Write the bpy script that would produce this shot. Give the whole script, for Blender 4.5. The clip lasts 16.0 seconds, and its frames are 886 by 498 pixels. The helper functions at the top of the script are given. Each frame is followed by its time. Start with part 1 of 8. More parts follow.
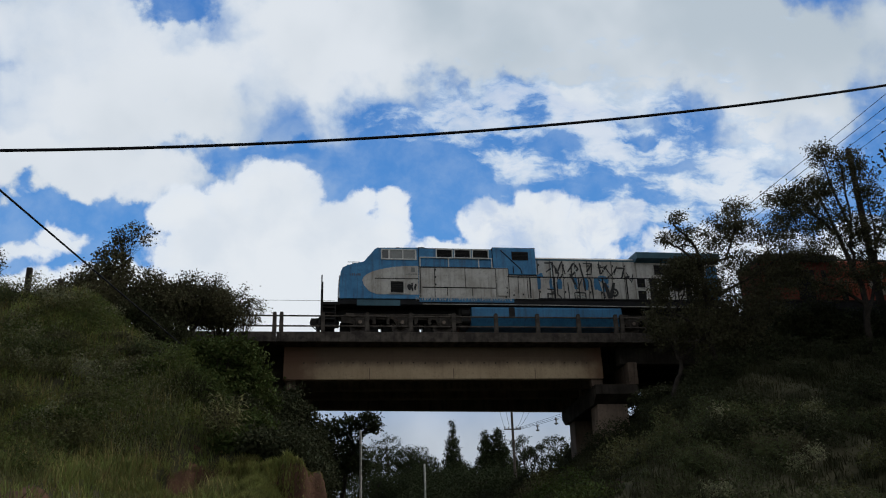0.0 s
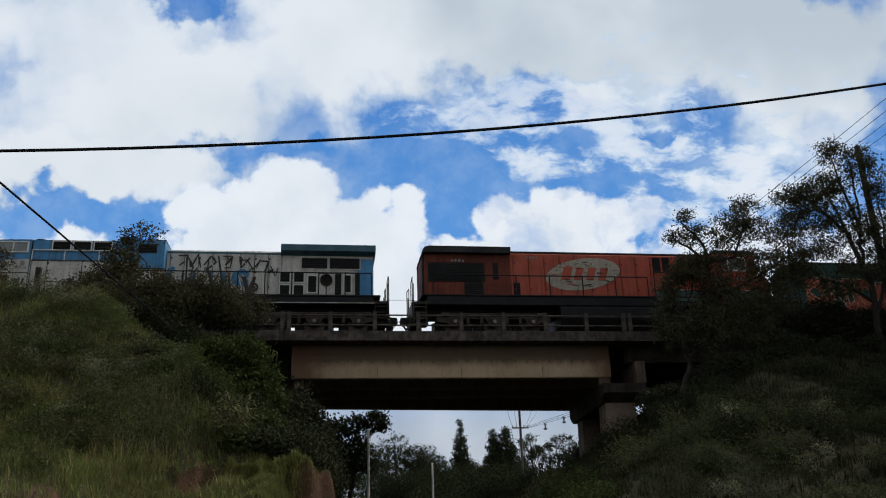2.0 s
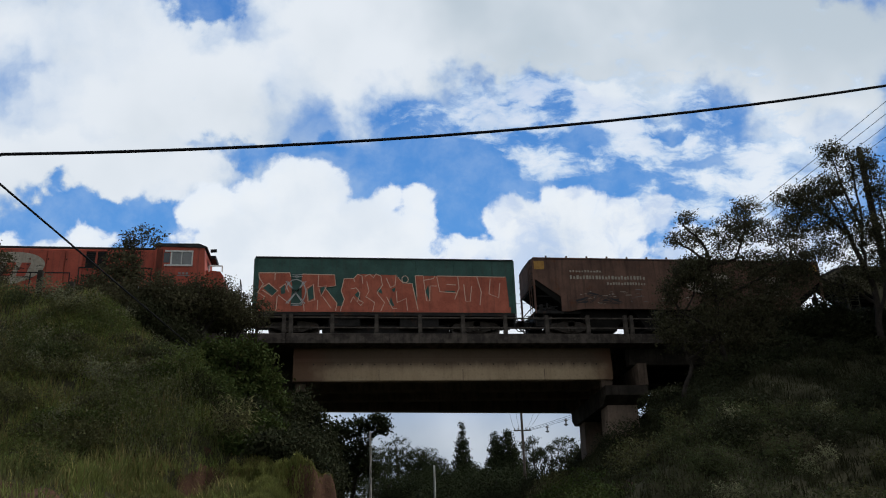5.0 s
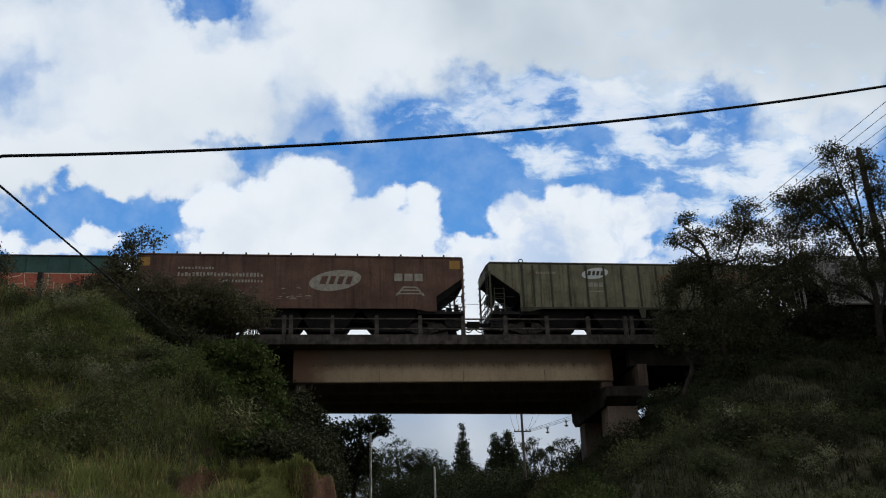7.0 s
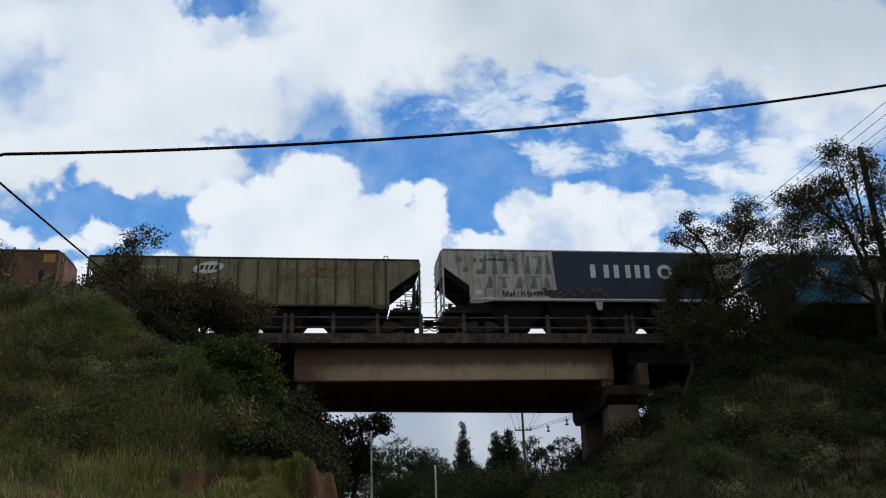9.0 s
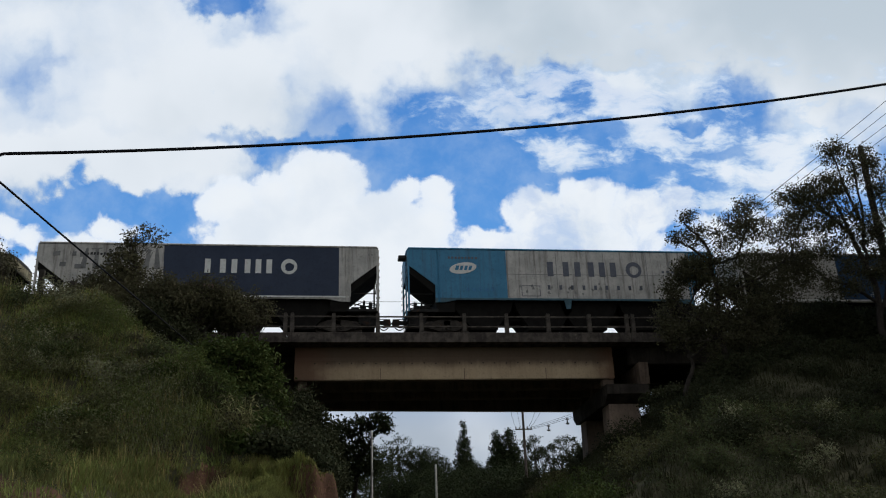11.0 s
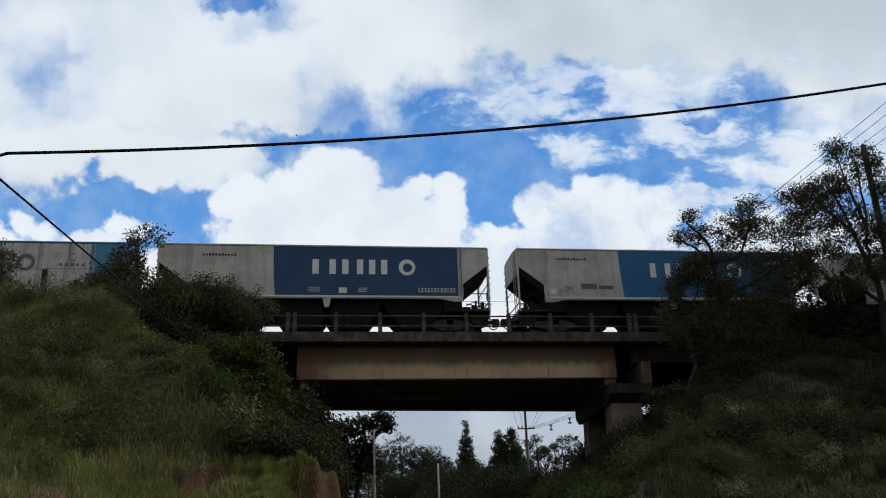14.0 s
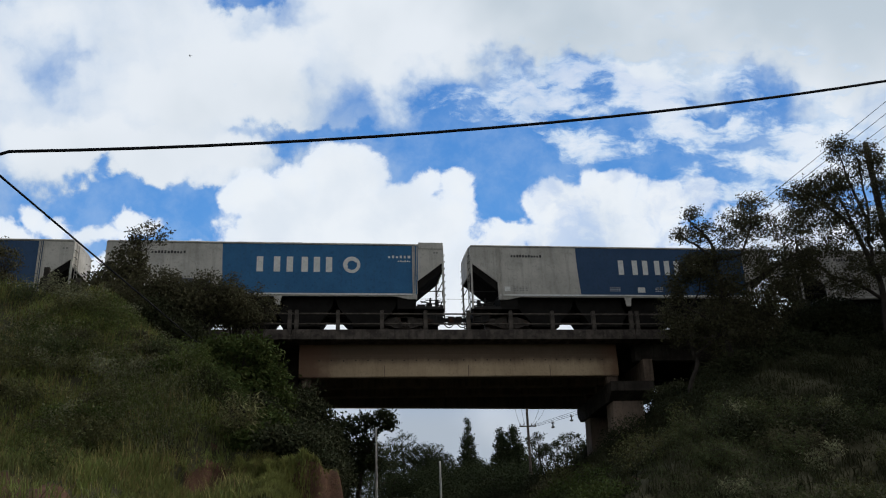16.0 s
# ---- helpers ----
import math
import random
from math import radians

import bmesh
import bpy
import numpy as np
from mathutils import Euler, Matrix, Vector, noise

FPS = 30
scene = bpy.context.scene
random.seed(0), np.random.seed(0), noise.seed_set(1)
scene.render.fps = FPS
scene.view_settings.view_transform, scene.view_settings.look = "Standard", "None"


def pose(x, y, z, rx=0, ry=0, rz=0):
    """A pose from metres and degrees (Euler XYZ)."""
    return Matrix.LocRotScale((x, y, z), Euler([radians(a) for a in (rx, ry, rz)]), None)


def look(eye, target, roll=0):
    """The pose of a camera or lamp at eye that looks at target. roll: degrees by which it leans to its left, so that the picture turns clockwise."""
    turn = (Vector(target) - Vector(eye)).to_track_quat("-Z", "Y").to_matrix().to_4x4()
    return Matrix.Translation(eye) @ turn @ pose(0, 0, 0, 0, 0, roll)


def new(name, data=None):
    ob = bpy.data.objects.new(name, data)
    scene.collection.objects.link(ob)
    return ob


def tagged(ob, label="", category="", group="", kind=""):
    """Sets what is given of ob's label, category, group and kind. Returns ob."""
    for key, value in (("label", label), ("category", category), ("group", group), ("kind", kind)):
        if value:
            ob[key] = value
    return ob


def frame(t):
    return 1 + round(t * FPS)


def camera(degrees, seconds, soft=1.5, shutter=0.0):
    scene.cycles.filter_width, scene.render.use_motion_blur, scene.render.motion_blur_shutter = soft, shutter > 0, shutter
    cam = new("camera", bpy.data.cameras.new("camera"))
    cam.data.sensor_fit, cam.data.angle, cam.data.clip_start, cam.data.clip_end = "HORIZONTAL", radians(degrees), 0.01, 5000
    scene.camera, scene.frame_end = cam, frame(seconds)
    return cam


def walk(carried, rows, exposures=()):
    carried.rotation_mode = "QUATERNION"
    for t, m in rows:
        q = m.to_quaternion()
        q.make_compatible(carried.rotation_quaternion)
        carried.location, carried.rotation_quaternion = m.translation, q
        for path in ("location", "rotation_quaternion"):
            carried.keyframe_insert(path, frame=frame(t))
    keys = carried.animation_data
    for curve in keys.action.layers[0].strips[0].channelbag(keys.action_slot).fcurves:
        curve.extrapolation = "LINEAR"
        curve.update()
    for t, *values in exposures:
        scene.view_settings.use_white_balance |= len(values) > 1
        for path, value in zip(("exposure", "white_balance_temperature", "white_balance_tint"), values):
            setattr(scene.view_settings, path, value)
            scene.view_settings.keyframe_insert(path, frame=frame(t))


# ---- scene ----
# ------------------------------------------------------------ camera
cam = camera(56.8, 16.0, soft=1.1)
EYE = (0.0, 0.0, 1.6)
TURNS = [(0.0, 109.304, 1.79, -8.508), (0.5, 109.264, 1.831, -8.343), (1.0, 109.245, 1.835, -8.208),
         (1.5, 109.186, 1.792, -8.04), (2.0, 109.234, 1.742, -7.985), (2.5, 109.271, 1.725, -7.988),
         (3.0, 109.339, 1.634, -8.001), (3.5, 109.402, 1.606, -7.942), (4.0, 109.389, 1.76, -7.835)]
TURNS2 = [(5.2, 109.42, 1.80, -7.85), (6.5, 109.45, 1.834, -7.873), (7.0, 109.488, 1.875, -7.822), (7.5, 109.496, 1.845, -7.816),
          (8.0, 109.483, 1.87, -7.784), (8.5, 109.465, 1.834, -7.803), (9.0, 109.397, 1.79, -7.786),
          (10.2, 109.365, 1.81, -7.765), (11.5, 109.335, 1.828, -7.745), (12.0, 109.338, 1.811, -7.773)]
TURNS3 = [(12.5, 109.307, 1.799, -7.748), (13.0, 109.279, 1.743, -7.698), (13.5, 109.291, 1.732, -7.682),
          (14.0, 109.3, 1.785, -7.591), (14.5, 109.262, 1.818, -7.522), (15.0, 109.221, 1.83, -7.493),
          (15.5, 109.21, 1.80, -7.511), (16.0, 109.149, 1.795, -7.46)]
walk(cam, [(t, pose(*EYE, a, b, c)) for t, a, b, c in TURNS + TURNS2 + TURNS3], [(0.0, -0.12), (2.0, -0.05), (4.0, -0.02), (9.0, 0.0), (16.0, 0.0)])

# ------------------------------------------------------------ sky and light
SKY_AXES = pose(0, 0, 1.6, 109.4, 1.79, -7.79)   # the sky shell's axes: the camera's own heading, to fit its view


def mth(tree, op, a, b=None, c=None, clamp=False):
    n = tree.nodes.new("ShaderNodeMath")
    n.operation, n.use_clamp = op, clamp
    for i, v in enumerate((a, b, c)):
        if v is None:
            continue
        if isinstance(v, (int, float)):
            n.inputs[i].default_value = v
        else:
            tree.links.new(v, n.inputs[i])
    return n.outputs[0]


def mixc(tree, fac, a, b):
    n = tree.nodes.new("ShaderNodeMix")
    n.data_type = "RGBA"
    for i, v in ((0, fac), (6, a), (7, b)):
        if isinstance(v, (int, float)):
            n.inputs[i].default_value = v
        elif isinstance(v, tuple):
            n.inputs[i].default_value = (*v, 1)[:4]
        else:
            tree.links.new(v, n.inputs[i])
    return n.outputs[2]


def noise_tex(tree, vec, scale, detail=4.0, rough=0.55, distort=0.0):
    n = tree.nodes.new("ShaderNodeTexNoise")
    n.inputs["Scale"].default_value, n.inputs["Detail"].default_value = scale, detail
    n.inputs["Roughness"].default_value, n.inputs["Distortion"].default_value = rough, distort
    if vec is not None:
        tree.links.new(vec, n.inputs["Vector"])
    return n.outputs["Fac"]


def smooth(tree, v, lo, hi):
    n = tree.nodes.new("ShaderNodeMapRange")
    n.interpolation_type = "SMOOTHSTEP"
    tree.links.new(v, n.inputs[0])
    n.inputs[1].default_value, n.inputs[2].default_value = lo, hi
    return n.outputs[0]


# the sky's three layers: centre, radii (thousandths of the view's depth) and, for the upper two, weight (negative: a clear gap)
# ovals placed to fit the clouds in the camera's view
VEIL = [(-413, 224, 290, 138, 1.0), (-248, 176, 138, 62, 0.42), (-496, 97, 97, 41, 0.9), (-337, 90, 83, 41, 0.9),
         (-151, 190, 62, 76, 0.2), (-54, 272, 179, 76, 0.78), (152, 293, 276, 66, 1.2), (394, 266, 241, 76, 1.4),
         (490, 176, 83, 69, 0.9), (-89, 190, 34, 48, 0.35), (380, 100, 110, 48, 0.2)]
VEIL += [(-279, 307, 44, 18, -0.9), (-220, 279, 62, 21, -0.35), (-399, 50, 103, 22, -0.9), (-306, 41, 41, 28, -0.8),
         (-206, 131, 83, 15, -0.7), (-523, 228, 38, 41, -0.35), (14, 79, 83, 59, -1.0), (-17, 176, 34, 21, -0.5),
         (-172, 196, 48, 66, -0.5)]
BROKEN = [(290, 141, 386, 165, 0.8), (400, 62, 140, 40, 0.6), (63, 172, 97, 29, 1.0), (125, 210, 90, 28, 0.6), (221, 186, 66, 36, 1.25), (325, 186, 48, 31, 0.4),
         (283, 136, 79, 23, 0.85), (242, 117, 52, 19, 0.6), (414, 131, 45, 25, 0.95), (366, 94, 66, 18, 0.8),
         (132, 115, 66, 17, 0.7), (456, 100, 55, 28, 0.55), (352, 62, 48, 18, 0.4), (159, 100, 55, 12, 0.4)]
BROKEN += [(201, 224, 26, 10, -0.9), (156, 179, 22, 22, -0.5), (287, 150, 19, 8, -1.0), (80, 193, 28, 12, -0.5),
         (373, 188, 28, 15, -0.5), (387, 154, 15, 24, -0.6), (214, 85, 41, 14, -0.6), (195, 129, 25, 21, -0.6),
         (306, 79, 29, 19, -0.6), (49, 110, 48, 28, -0.6), (8, 93, 55, 48, -0.6)]
HEAPS = [(-265, 53, 46, 37), (-213, 64, 39, 34), (-161, 74, 54, 47), (-118, 69, 23, 36), (-151, 3, 169, 72), (-86, 38, 34, 31),
         (-53, 64, 22, 22), (-15, 60, 25, 29), (-23, 28, 32, 38), (104, 39, 41, 36), (163, 46, 55, 39), (228, 39, 55, 33),
         (275, 53, 25, 29), (49, 5, 66, 22), (152, 3, 131, 31)]
HEAPS += [(-413, 19, 33, 18), (-461, 2, 52, 15), (-513, 12, 23, 18), (-541, 23, 23, 18), (3, -79, 966, 79), (352, -10, 90, 31),
         (-579, 3, 48, 28), (580, 17, 83, 41), (420, 2, 150, 38), (330, 14, 60, 24)]


def moved(t, base, shift, k):
    n = t.nodes.new("ShaderNodeVectorMath")
    n.operation = "MULTIPLY_ADD"
    t.links.new(shift, n.inputs[0])
    n.inputs[1].default_value = (k, k, 0)
    t.links.new(base, n.inputs[2])
    return n.outputs[0]


def oval_distance(t, pos, cx, cy, rx, ry):
    s = t.nodes.new("ShaderNodeVectorMath")
    s.operation = "MULTIPLY_ADD"
    t.links.new(pos, s.inputs[0])
    s.inputs[1].default_value = (1000 / rx, 1000 / ry, 0)
    s.inputs[2].default_value = (-cx / rx, -cy / ry, 0)
    ln = t.nodes.new("ShaderNodeVectorMath")
    ln.operation = "LENGTH"
    t.links.new(s.outputs[0], ln.inputs[0])
    return ln.outputs["Value"]


def soft_sum(t, pos, rows):
    total = None
    for cx, cy, rx, ry, w in rows:
        fall = t.nodes.new("ShaderNodeMapRange")
        fall.interpolation_type = "SMOOTHSTEP"
        t.links.new(oval_distance(t, pos, cx, cy, rx, ry), fall.inputs[0])
        for i, val in ((1, 1.5), (2, 0.4), (3, 0.0), (4, w)):
            fall.inputs[i].default_value = val
        total = fall.outputs[0] if total is None else mth(t, "ADD", total, fall.outputs[0])
    return total


def cloud_material():
    m = bpy.data.materials.new("cloudy_sky")
    m.use_nodes = True
    t = m.node_tree
    t.nodes.clear()
    co = t.nodes.new("ShaderNodeTexCoord")
    sep = t.nodes.new("ShaderNodeSeparateXYZ")
    t.links.new(co.outputs["Object"], sep.inputs[0])
    depth = mth(t, "MULTIPLY", sep.outputs[2], -1)
    u, v = mth(t, "DIVIDE", sep.outputs[0], depth), mth(t, "DIVIDE", sep.outputs[1], depth)
    plane = t.nodes.new("ShaderNodeCombineXYZ")
    t.links.new(u, plane.inputs[0])
    t.links.new(v, plane.inputs[1])
    flat = plane.outputs[0]
    warp = t.nodes.new("ShaderNodeTexNoise")
    for key, val in (("Scale", 15), ("Detail", 6), ("Roughness", 0.55)):
        warp.inputs[key].default_value = val
    t.links.new(flat, warp.inputs["Vector"])
    centred = t.nodes.new("ShaderNodeVectorMath")
    centred.operation = "SUBTRACT"
    t.links.new(warp.outputs["Color"], centred.inputs[0])
    centred.inputs[1].default_value = (0.5, 0.5, 0.5)
    push = centred.outputs[0]
    # high veil: broad and soft, torn a little at its rim
    pos_a = moved(t, flat, push, 0.13)
    veil_sum = soft_sum(t, pos_a, VEIL)
    torn = noise_tex(t, moved(t, flat, push, 0.05), 8, 7, 0.52)
    veil = smooth(t, mth(t, "ADD", veil_sum, mth(t, "MULTIPLY_ADD", torn, 2.3, -1.1)), 0.0, 0.9)
    # broken cloud: drawn out along the wind
    along = t.nodes.new("ShaderNodeMapping")
    along.inputs["Rotation"].default_value = (0, 0, radians(-10))
    along.inputs["Scale"].default_value = (0.62, 1.25, 1)
    t.links.new(moved(t, flat, push, 0.035), along.inputs[0])
    wisp = noise_tex(t, along.outputs[0], 32, 10, 0.62)
    broken_sum = mth(t, "ADD", soft_sum(t, moved(t, flat, push, 0.05), BROKEN), mth(t, "MULTIPLY_ADD", wisp, 5.0, -3.3))
    broken = smooth(t, broken_sum, 0.0, 0.95)
    # low heaps: rounded lobes with a crisp, curdled rim
    pos_c = moved(t, flat, push, 0.028)
    heap_sum = None
    for cx, cy, rx, ry in HEAPS:
        d = mth(t, "MULTIPLY", mth(t, "SUBTRACT", 1.0, oval_distance(t, pos_c, cx, cy, rx, ry)), min(rx, ry) / 40)
        heap_sum = d if heap_sum is None else mth(t, "SMOOTH_MAX", heap_sum, d, 0.10)
    curdle = noise_tex(t, pos_c, 34, 7, 0.55)
    heap_sum = mth(t, "ADD", heap_sum, mth(t, "MULTIPLY_ADD", curdle, 1.0, -0.5))
    heap = smooth(t, heap_sum, -0.02, 0.22)
    ragged = mth(t, "MULTIPLY", smooth(t, noise_tex(t, moved(t, flat, push, 0.06), 12, 8, 0.58), 0.44, 0.62), mth(t, "MULTIPLY", smooth(t, u, 0.0, 0.14), smooth(t, v, -0.10, 0.0)))
    heap = mth(t, "MULTIPLY", heap, mth(t, "MULTIPLY_ADD", ragged, -0.42, 1.0))      # the farther heap is thin in places
    # colours
    billow = noise_tex(t, flat, 4.6, 4, 0.45)
    high = smooth(t, v, 0.08, 0.30)
    right = smooth(t, u, -0.1, 0.35)
    greyer = smooth(t, u, -0.18, 0.28)
    blue = mixc(t, smooth(t, v, -0.1, 0.3), (0.115, 0.34, 0.76), (0.065, 0.222, 0.60))
    haze = mth(t, "MULTIPLY", smooth(t, noise_tex(t, moved(t, flat, push, 0.03), 10, 8, 0.62), 0.40, 0.70), 0.34)
    blue = mixc(t, haze, blue, (0.48, 0.63, 0.84))
    dull = mth(t, "MULTIPLY", smooth(t, mth(t, "ADD", billow, mth(t, "MULTIPLY", mth(t, "MULTIPLY", high, greyer), 0.30)), 0.46, 0.80), mth(t, "MULTIPLY_ADD", high, 0.55, 0.40))
    veil_col = mixc(t, smooth(t, mth(t, "ADD", veil_sum, mth(t, "MULTIPLY_ADD", torn, 1.6, -0.8)), 0.25, 1.25), (0.45, 0.585, 0.78), (0.785, 0.84, 0.905))
    veil_col = mixc(t, dull, veil_col, (0.50, 0.585, 0.665))
    col = mixc(t, veil, blue, veil_col)
    hollow = mth(t, "MULTIPLY", smooth(t, noise_tex(t, along.outputs[0], 17, 6, 0.55), 0.46, 0.68), 0.55)
    broken_col = mixc(t, smooth(t, broken_sum, 0.4, 1.5), (0.53, 0.68, 0.88), (0.82, 0.88, 0.95))
    broken_col = mixc(t, hollow, broken_col, (0.50, 0.63, 0.81))
    col = mixc(t, mth(t, "MULTIPLY", broken, mth(t, "MULTIPLY_ADD", high, -0.35, 0.92)), col, broken_col)
    shade = mth(t, "MULTIPLY", smooth(t, noise_tex(t, pos_c, 10, 5, 0.5), 0.42, 0.70), mth(t, "MULTIPLY_ADD", right, 0.40, 0.36))
    heap_col = mixc(t, smooth(t, heap_sum, 0.0, 0.6), (0.79, 0.86, 0.95), (0.835, 0.885, 0.94))
    heap_col = mixc(t, shade, heap_col, (0.56, 0.66, 0.79))
    col = mixc(t, heap, col, heap_col)
    low = smooth(t, v, -0.08, -0.24)      # greyer cloud towards the skyline
    col = mixc(t, mth(t, "MULTIPLY", low, 0.95), col, mixc(t, smooth(t, billow, 0.4, 0.62), (0.43, 0.485, 0.55), (0.58, 0.63, 0.69)))
    em = t.nodes.new("ShaderNodeEmission")
    t.links.new(col, em.inputs[0])
    em.inputs[1].default_value = 1.0
    out = t.nodes.new("ShaderNodeOutputMaterial")
    t.links.new(em.outputs[0], out.inputs[0])
    return m


def sky_shell():
    bm = bmesh.new()
    radius, half = 2600.0, radians(52)
    rings = []
    for i in range(1, 17):
        a = half * i / 16
        rings.append([bm.verts.new((radius * math.sin(a) * math.cos(b), radius * math.sin(a) * math.sin(b), -radius * math.cos(a)))
                      for b in (2 * math.pi * k / 48 for k in range(48))])
    top = bm.verts.new((0, 0, -radius))
    for k in range(48):
        bm.faces.new((top, rings[0][k], rings[0][(k + 1) % 48]))
        for r0, r1 in zip(rings, rings[1:]):
            bm.faces.new((r0[k], r1[k], r1[(k + 1) % 48], r0[(k + 1) % 48]))
    me = bpy.data.meshes.new("sky_backdrop")
    bm.to_mesh(me)
    bm.free()
    me.materials.append(cloud_material())
    ob = new("backdrop", me)
    ob.matrix_world = SKY_AXES
    return tagged(ob, "drifting white and grey clouds with blue gaps", "sky", kind="structure")


sky = sky_shell()

world = bpy.data.worlds.new("World")
scene.world = world
world.use_nodes = True
wt = world.node_tree
wt.nodes.clear()
SUN_ELEV, SUN_AZ = 44.0, 76.0      # degrees above the ground; clockwise from the way across the bridge
nis = wt.nodes.new("ShaderNodeTexSky")
nis.sky_type, nis.sun_disc = "NISHITA", False
nis.sun_elevation, nis.sun_rotation = radians(SUN_ELEV), radians(SUN_AZ)
wco = wt.nodes.new("ShaderNodeTexCoord")
wn = smooth(wt, noise_tex(wt, wco.outputs["Generated"], 2.6, 8, 0.6), 0.36, 0.56)
blue_w = wt.nodes.new("ShaderNodeVectorMath")
blue_w.operation = "SCALE"
wt.links.new(nis.outputs[0], blue_w.inputs[0])
blue_w.inputs["Scale"].default_value = 0.10
wcol = mixc(wt, wn, blue_w.outputs[0], (0.74, 0.77, 0.80))
bg = wt.nodes.new("ShaderNodeBackground")
wt.links.new(wcol, bg.inputs[0])
bg.inputs[1].default_value = 0.78
wout = wt.nodes.new("ShaderNodeOutputWorld")
wt.links.new(bg.outputs[0], wout.inputs[0])

sun_data = bpy.data.lights.new("sun", "SUN")
sun_data.energy, sun_data.angle, sun_data.color = 2.3, radians(9), (1.0, 0.95, 0.86)
sun = new("sun", sun_data)
_a, _e = radians(SUN_AZ), radians(SUN_ELEV)
sun.matrix_world = look((60 * math.sin(_a) * math.cos(_e), 60 * math.cos(_a) * math.cos(_e), 60 * math.sin(_e)), (0, 0, 0))

# ------------------------------------------------------------ materials
def surface(name, base, dark=None, rough=0.6, metal=0.0, scale=2.0, mix=0.5, streak=0.0, streak_col=(0.05, 0.04, 0.03),
            rust=0.0, rust_col=(0.14, 0.055, 0.025), bump=0.15, fine=40.0, island=0.0, through_light=0.0, gloss=0.4, each=0.0, dirt=0.4):
    """A procedural surface: two scales of stains, optional runs of dirt down the face, rust blooms and fine relief."""
    m = bpy.data.materials.new(name)
    m.use_nodes = True
    t = m.node_tree
    p = t.nodes["Principled BSDF"]
    co = t.nodes.new("ShaderNodeTexCoord")
    vec = co.outputs["Object"]
    dark = dark or tuple(c * 0.55 for c in base)
    big = smooth(t, noise_tex(t, vec, scale, 5, 0.6), 0.32, 0.68)
    grain = noise_tex(t, vec, fine, 3, 0.6)
    col = mixc(t, mth(t, "MULTIPLY", big, mix), tuple(base), tuple(dark))
    col = mixc(t, mth(t, "MULTIPLY_ADD", grain, 0.3, -0.03, clamp=True), col, tuple(c * 0.75 for c in dark))
    if not through_light and not island:      # specks and scuffs the size of a hand
        speck = smooth(t, noise_tex(t, vec, 9.0, 5, 0.7), 0.50, 0.70)
        pale = smooth(t, noise_tex(t, vec, 13.0, 4, 0.65), 0.60, 0.74)
        col = mixc(t, mth(t, "MULTIPLY", speck, dirt), col, tuple(c * 0.45 for c in dark))
        col = mixc(t, mth(t, "MULTIPLY", pale, dirt * 0.6), col, tuple(min(0.8, c * 1.6 + 0.01) for c in base))
    if streak:
        mp = t.nodes.new("ShaderNodeMapping")
        mp.inputs["Scale"].default_value = (5.5, 5.5, 0.35)
        t.links.new(vec, mp.inputs[0])
        runs = smooth(t, noise_tex(t, mp.outputs[0], 1.0, 6, 0.65), 0.46, 0.72)
        col = mixc(t, mth(t, "MULTIPLY", runs, streak), col, streak_col)
    if rust:
        spots = smooth(t, noise_tex(t, vec, 1.7, 9, 0.72), 0.62 - 0.12 * rust, 0.70)
        col = mixc(t, mth(t, "MULTIPLY", spots, min(1, rust)), col, rust_col)
    if island or each:
        if island:
            rnd = t.nodes.new("ShaderNodeNewGeometry").outputs["Random Per Island"]
        else:
            rnd = t.nodes.new("ShaderNodeObjectInfo").outputs["Random"]
        hsv = t.nodes.new("ShaderNodeHueSaturation")
        t.links.new(col, hsv.inputs["Color"])
        t.links.new(mth(t, "MULTIPLY_ADD", rnd, 0.05 if island else 0.0, 0.475 if island else 0.5), hsv.inputs["Hue"])
        a = island or each
        t.links.new(mth(t, "MULTIPLY_ADD", rnd, 2 * a, 1 - a), hsv.inputs["Value"])
        col = hsv.outputs[0]
    t.links.new(col, p.inputs["Base Color"])
    t.links.new(mth(t, "MULTIPLY_ADD", big, 0.15, rough - 0.07, clamp=True), p.inputs["Roughness"])
    p.inputs["Metallic"].default_value = metal
    p.inputs["Specular IOR Level"].default_value = gloss
    if bump:
        b = t.nodes.new("ShaderNodeBump")
        b.inputs["Strength"].default_value, b.inputs["Distance"].default_value = bump, 0.02
        t.links.new(mth(t, "ADD", grain, big), b.inputs["Height"])
        t.links.new(b.outputs[0], p.inputs["Normal"])
    if through_light:
        tr = t.nodes.new("ShaderNodeBsdfTranslucent")
        t.links.new(col, tr.inputs[0])
        mx = t.nodes.new("ShaderNodeMixShader")
        mx.inputs[0].default_value = through_light
        t.links.new(p.outputs[0], mx.inputs[1])
        t.links.new(tr.outputs[0], mx.inputs[2])
        t.links.new(mx.outputs[0], t.nodes["Material Output"].inputs[0])
    return m


CONCRETE = surface("weathered_concrete", (0.53, 0.40, 0.26), (0.37, 0.27, 0.17), 0.9, scale=0.5, mix=0.7, streak=0.22, streak_col=(0.16, 0.10, 0.06), bump=0.25, gloss=0.12)
CONCRETE_DARK = surface("stained_concrete", (0.125, 0.104, 0.088), (0.042, 0.035, 0.031), 0.9, scale=2.4, mix=0.95, streak=0.75, streak_col=(0.03, 0.025, 0.022), rust=0.35, rust_col=(0.30, 0.26, 0.21), bump=0.4, gloss=0.12)
CONCRETE_WEB = surface("water_stained_concrete", (0.20, 0.145, 0.11), (0.09, 0.065, 0.05), 0.9, scale=0.8, mix=0.8, streak=0.7, streak_col=(0.04, 0.03, 0.025), bump=0.3, gloss=0.12)
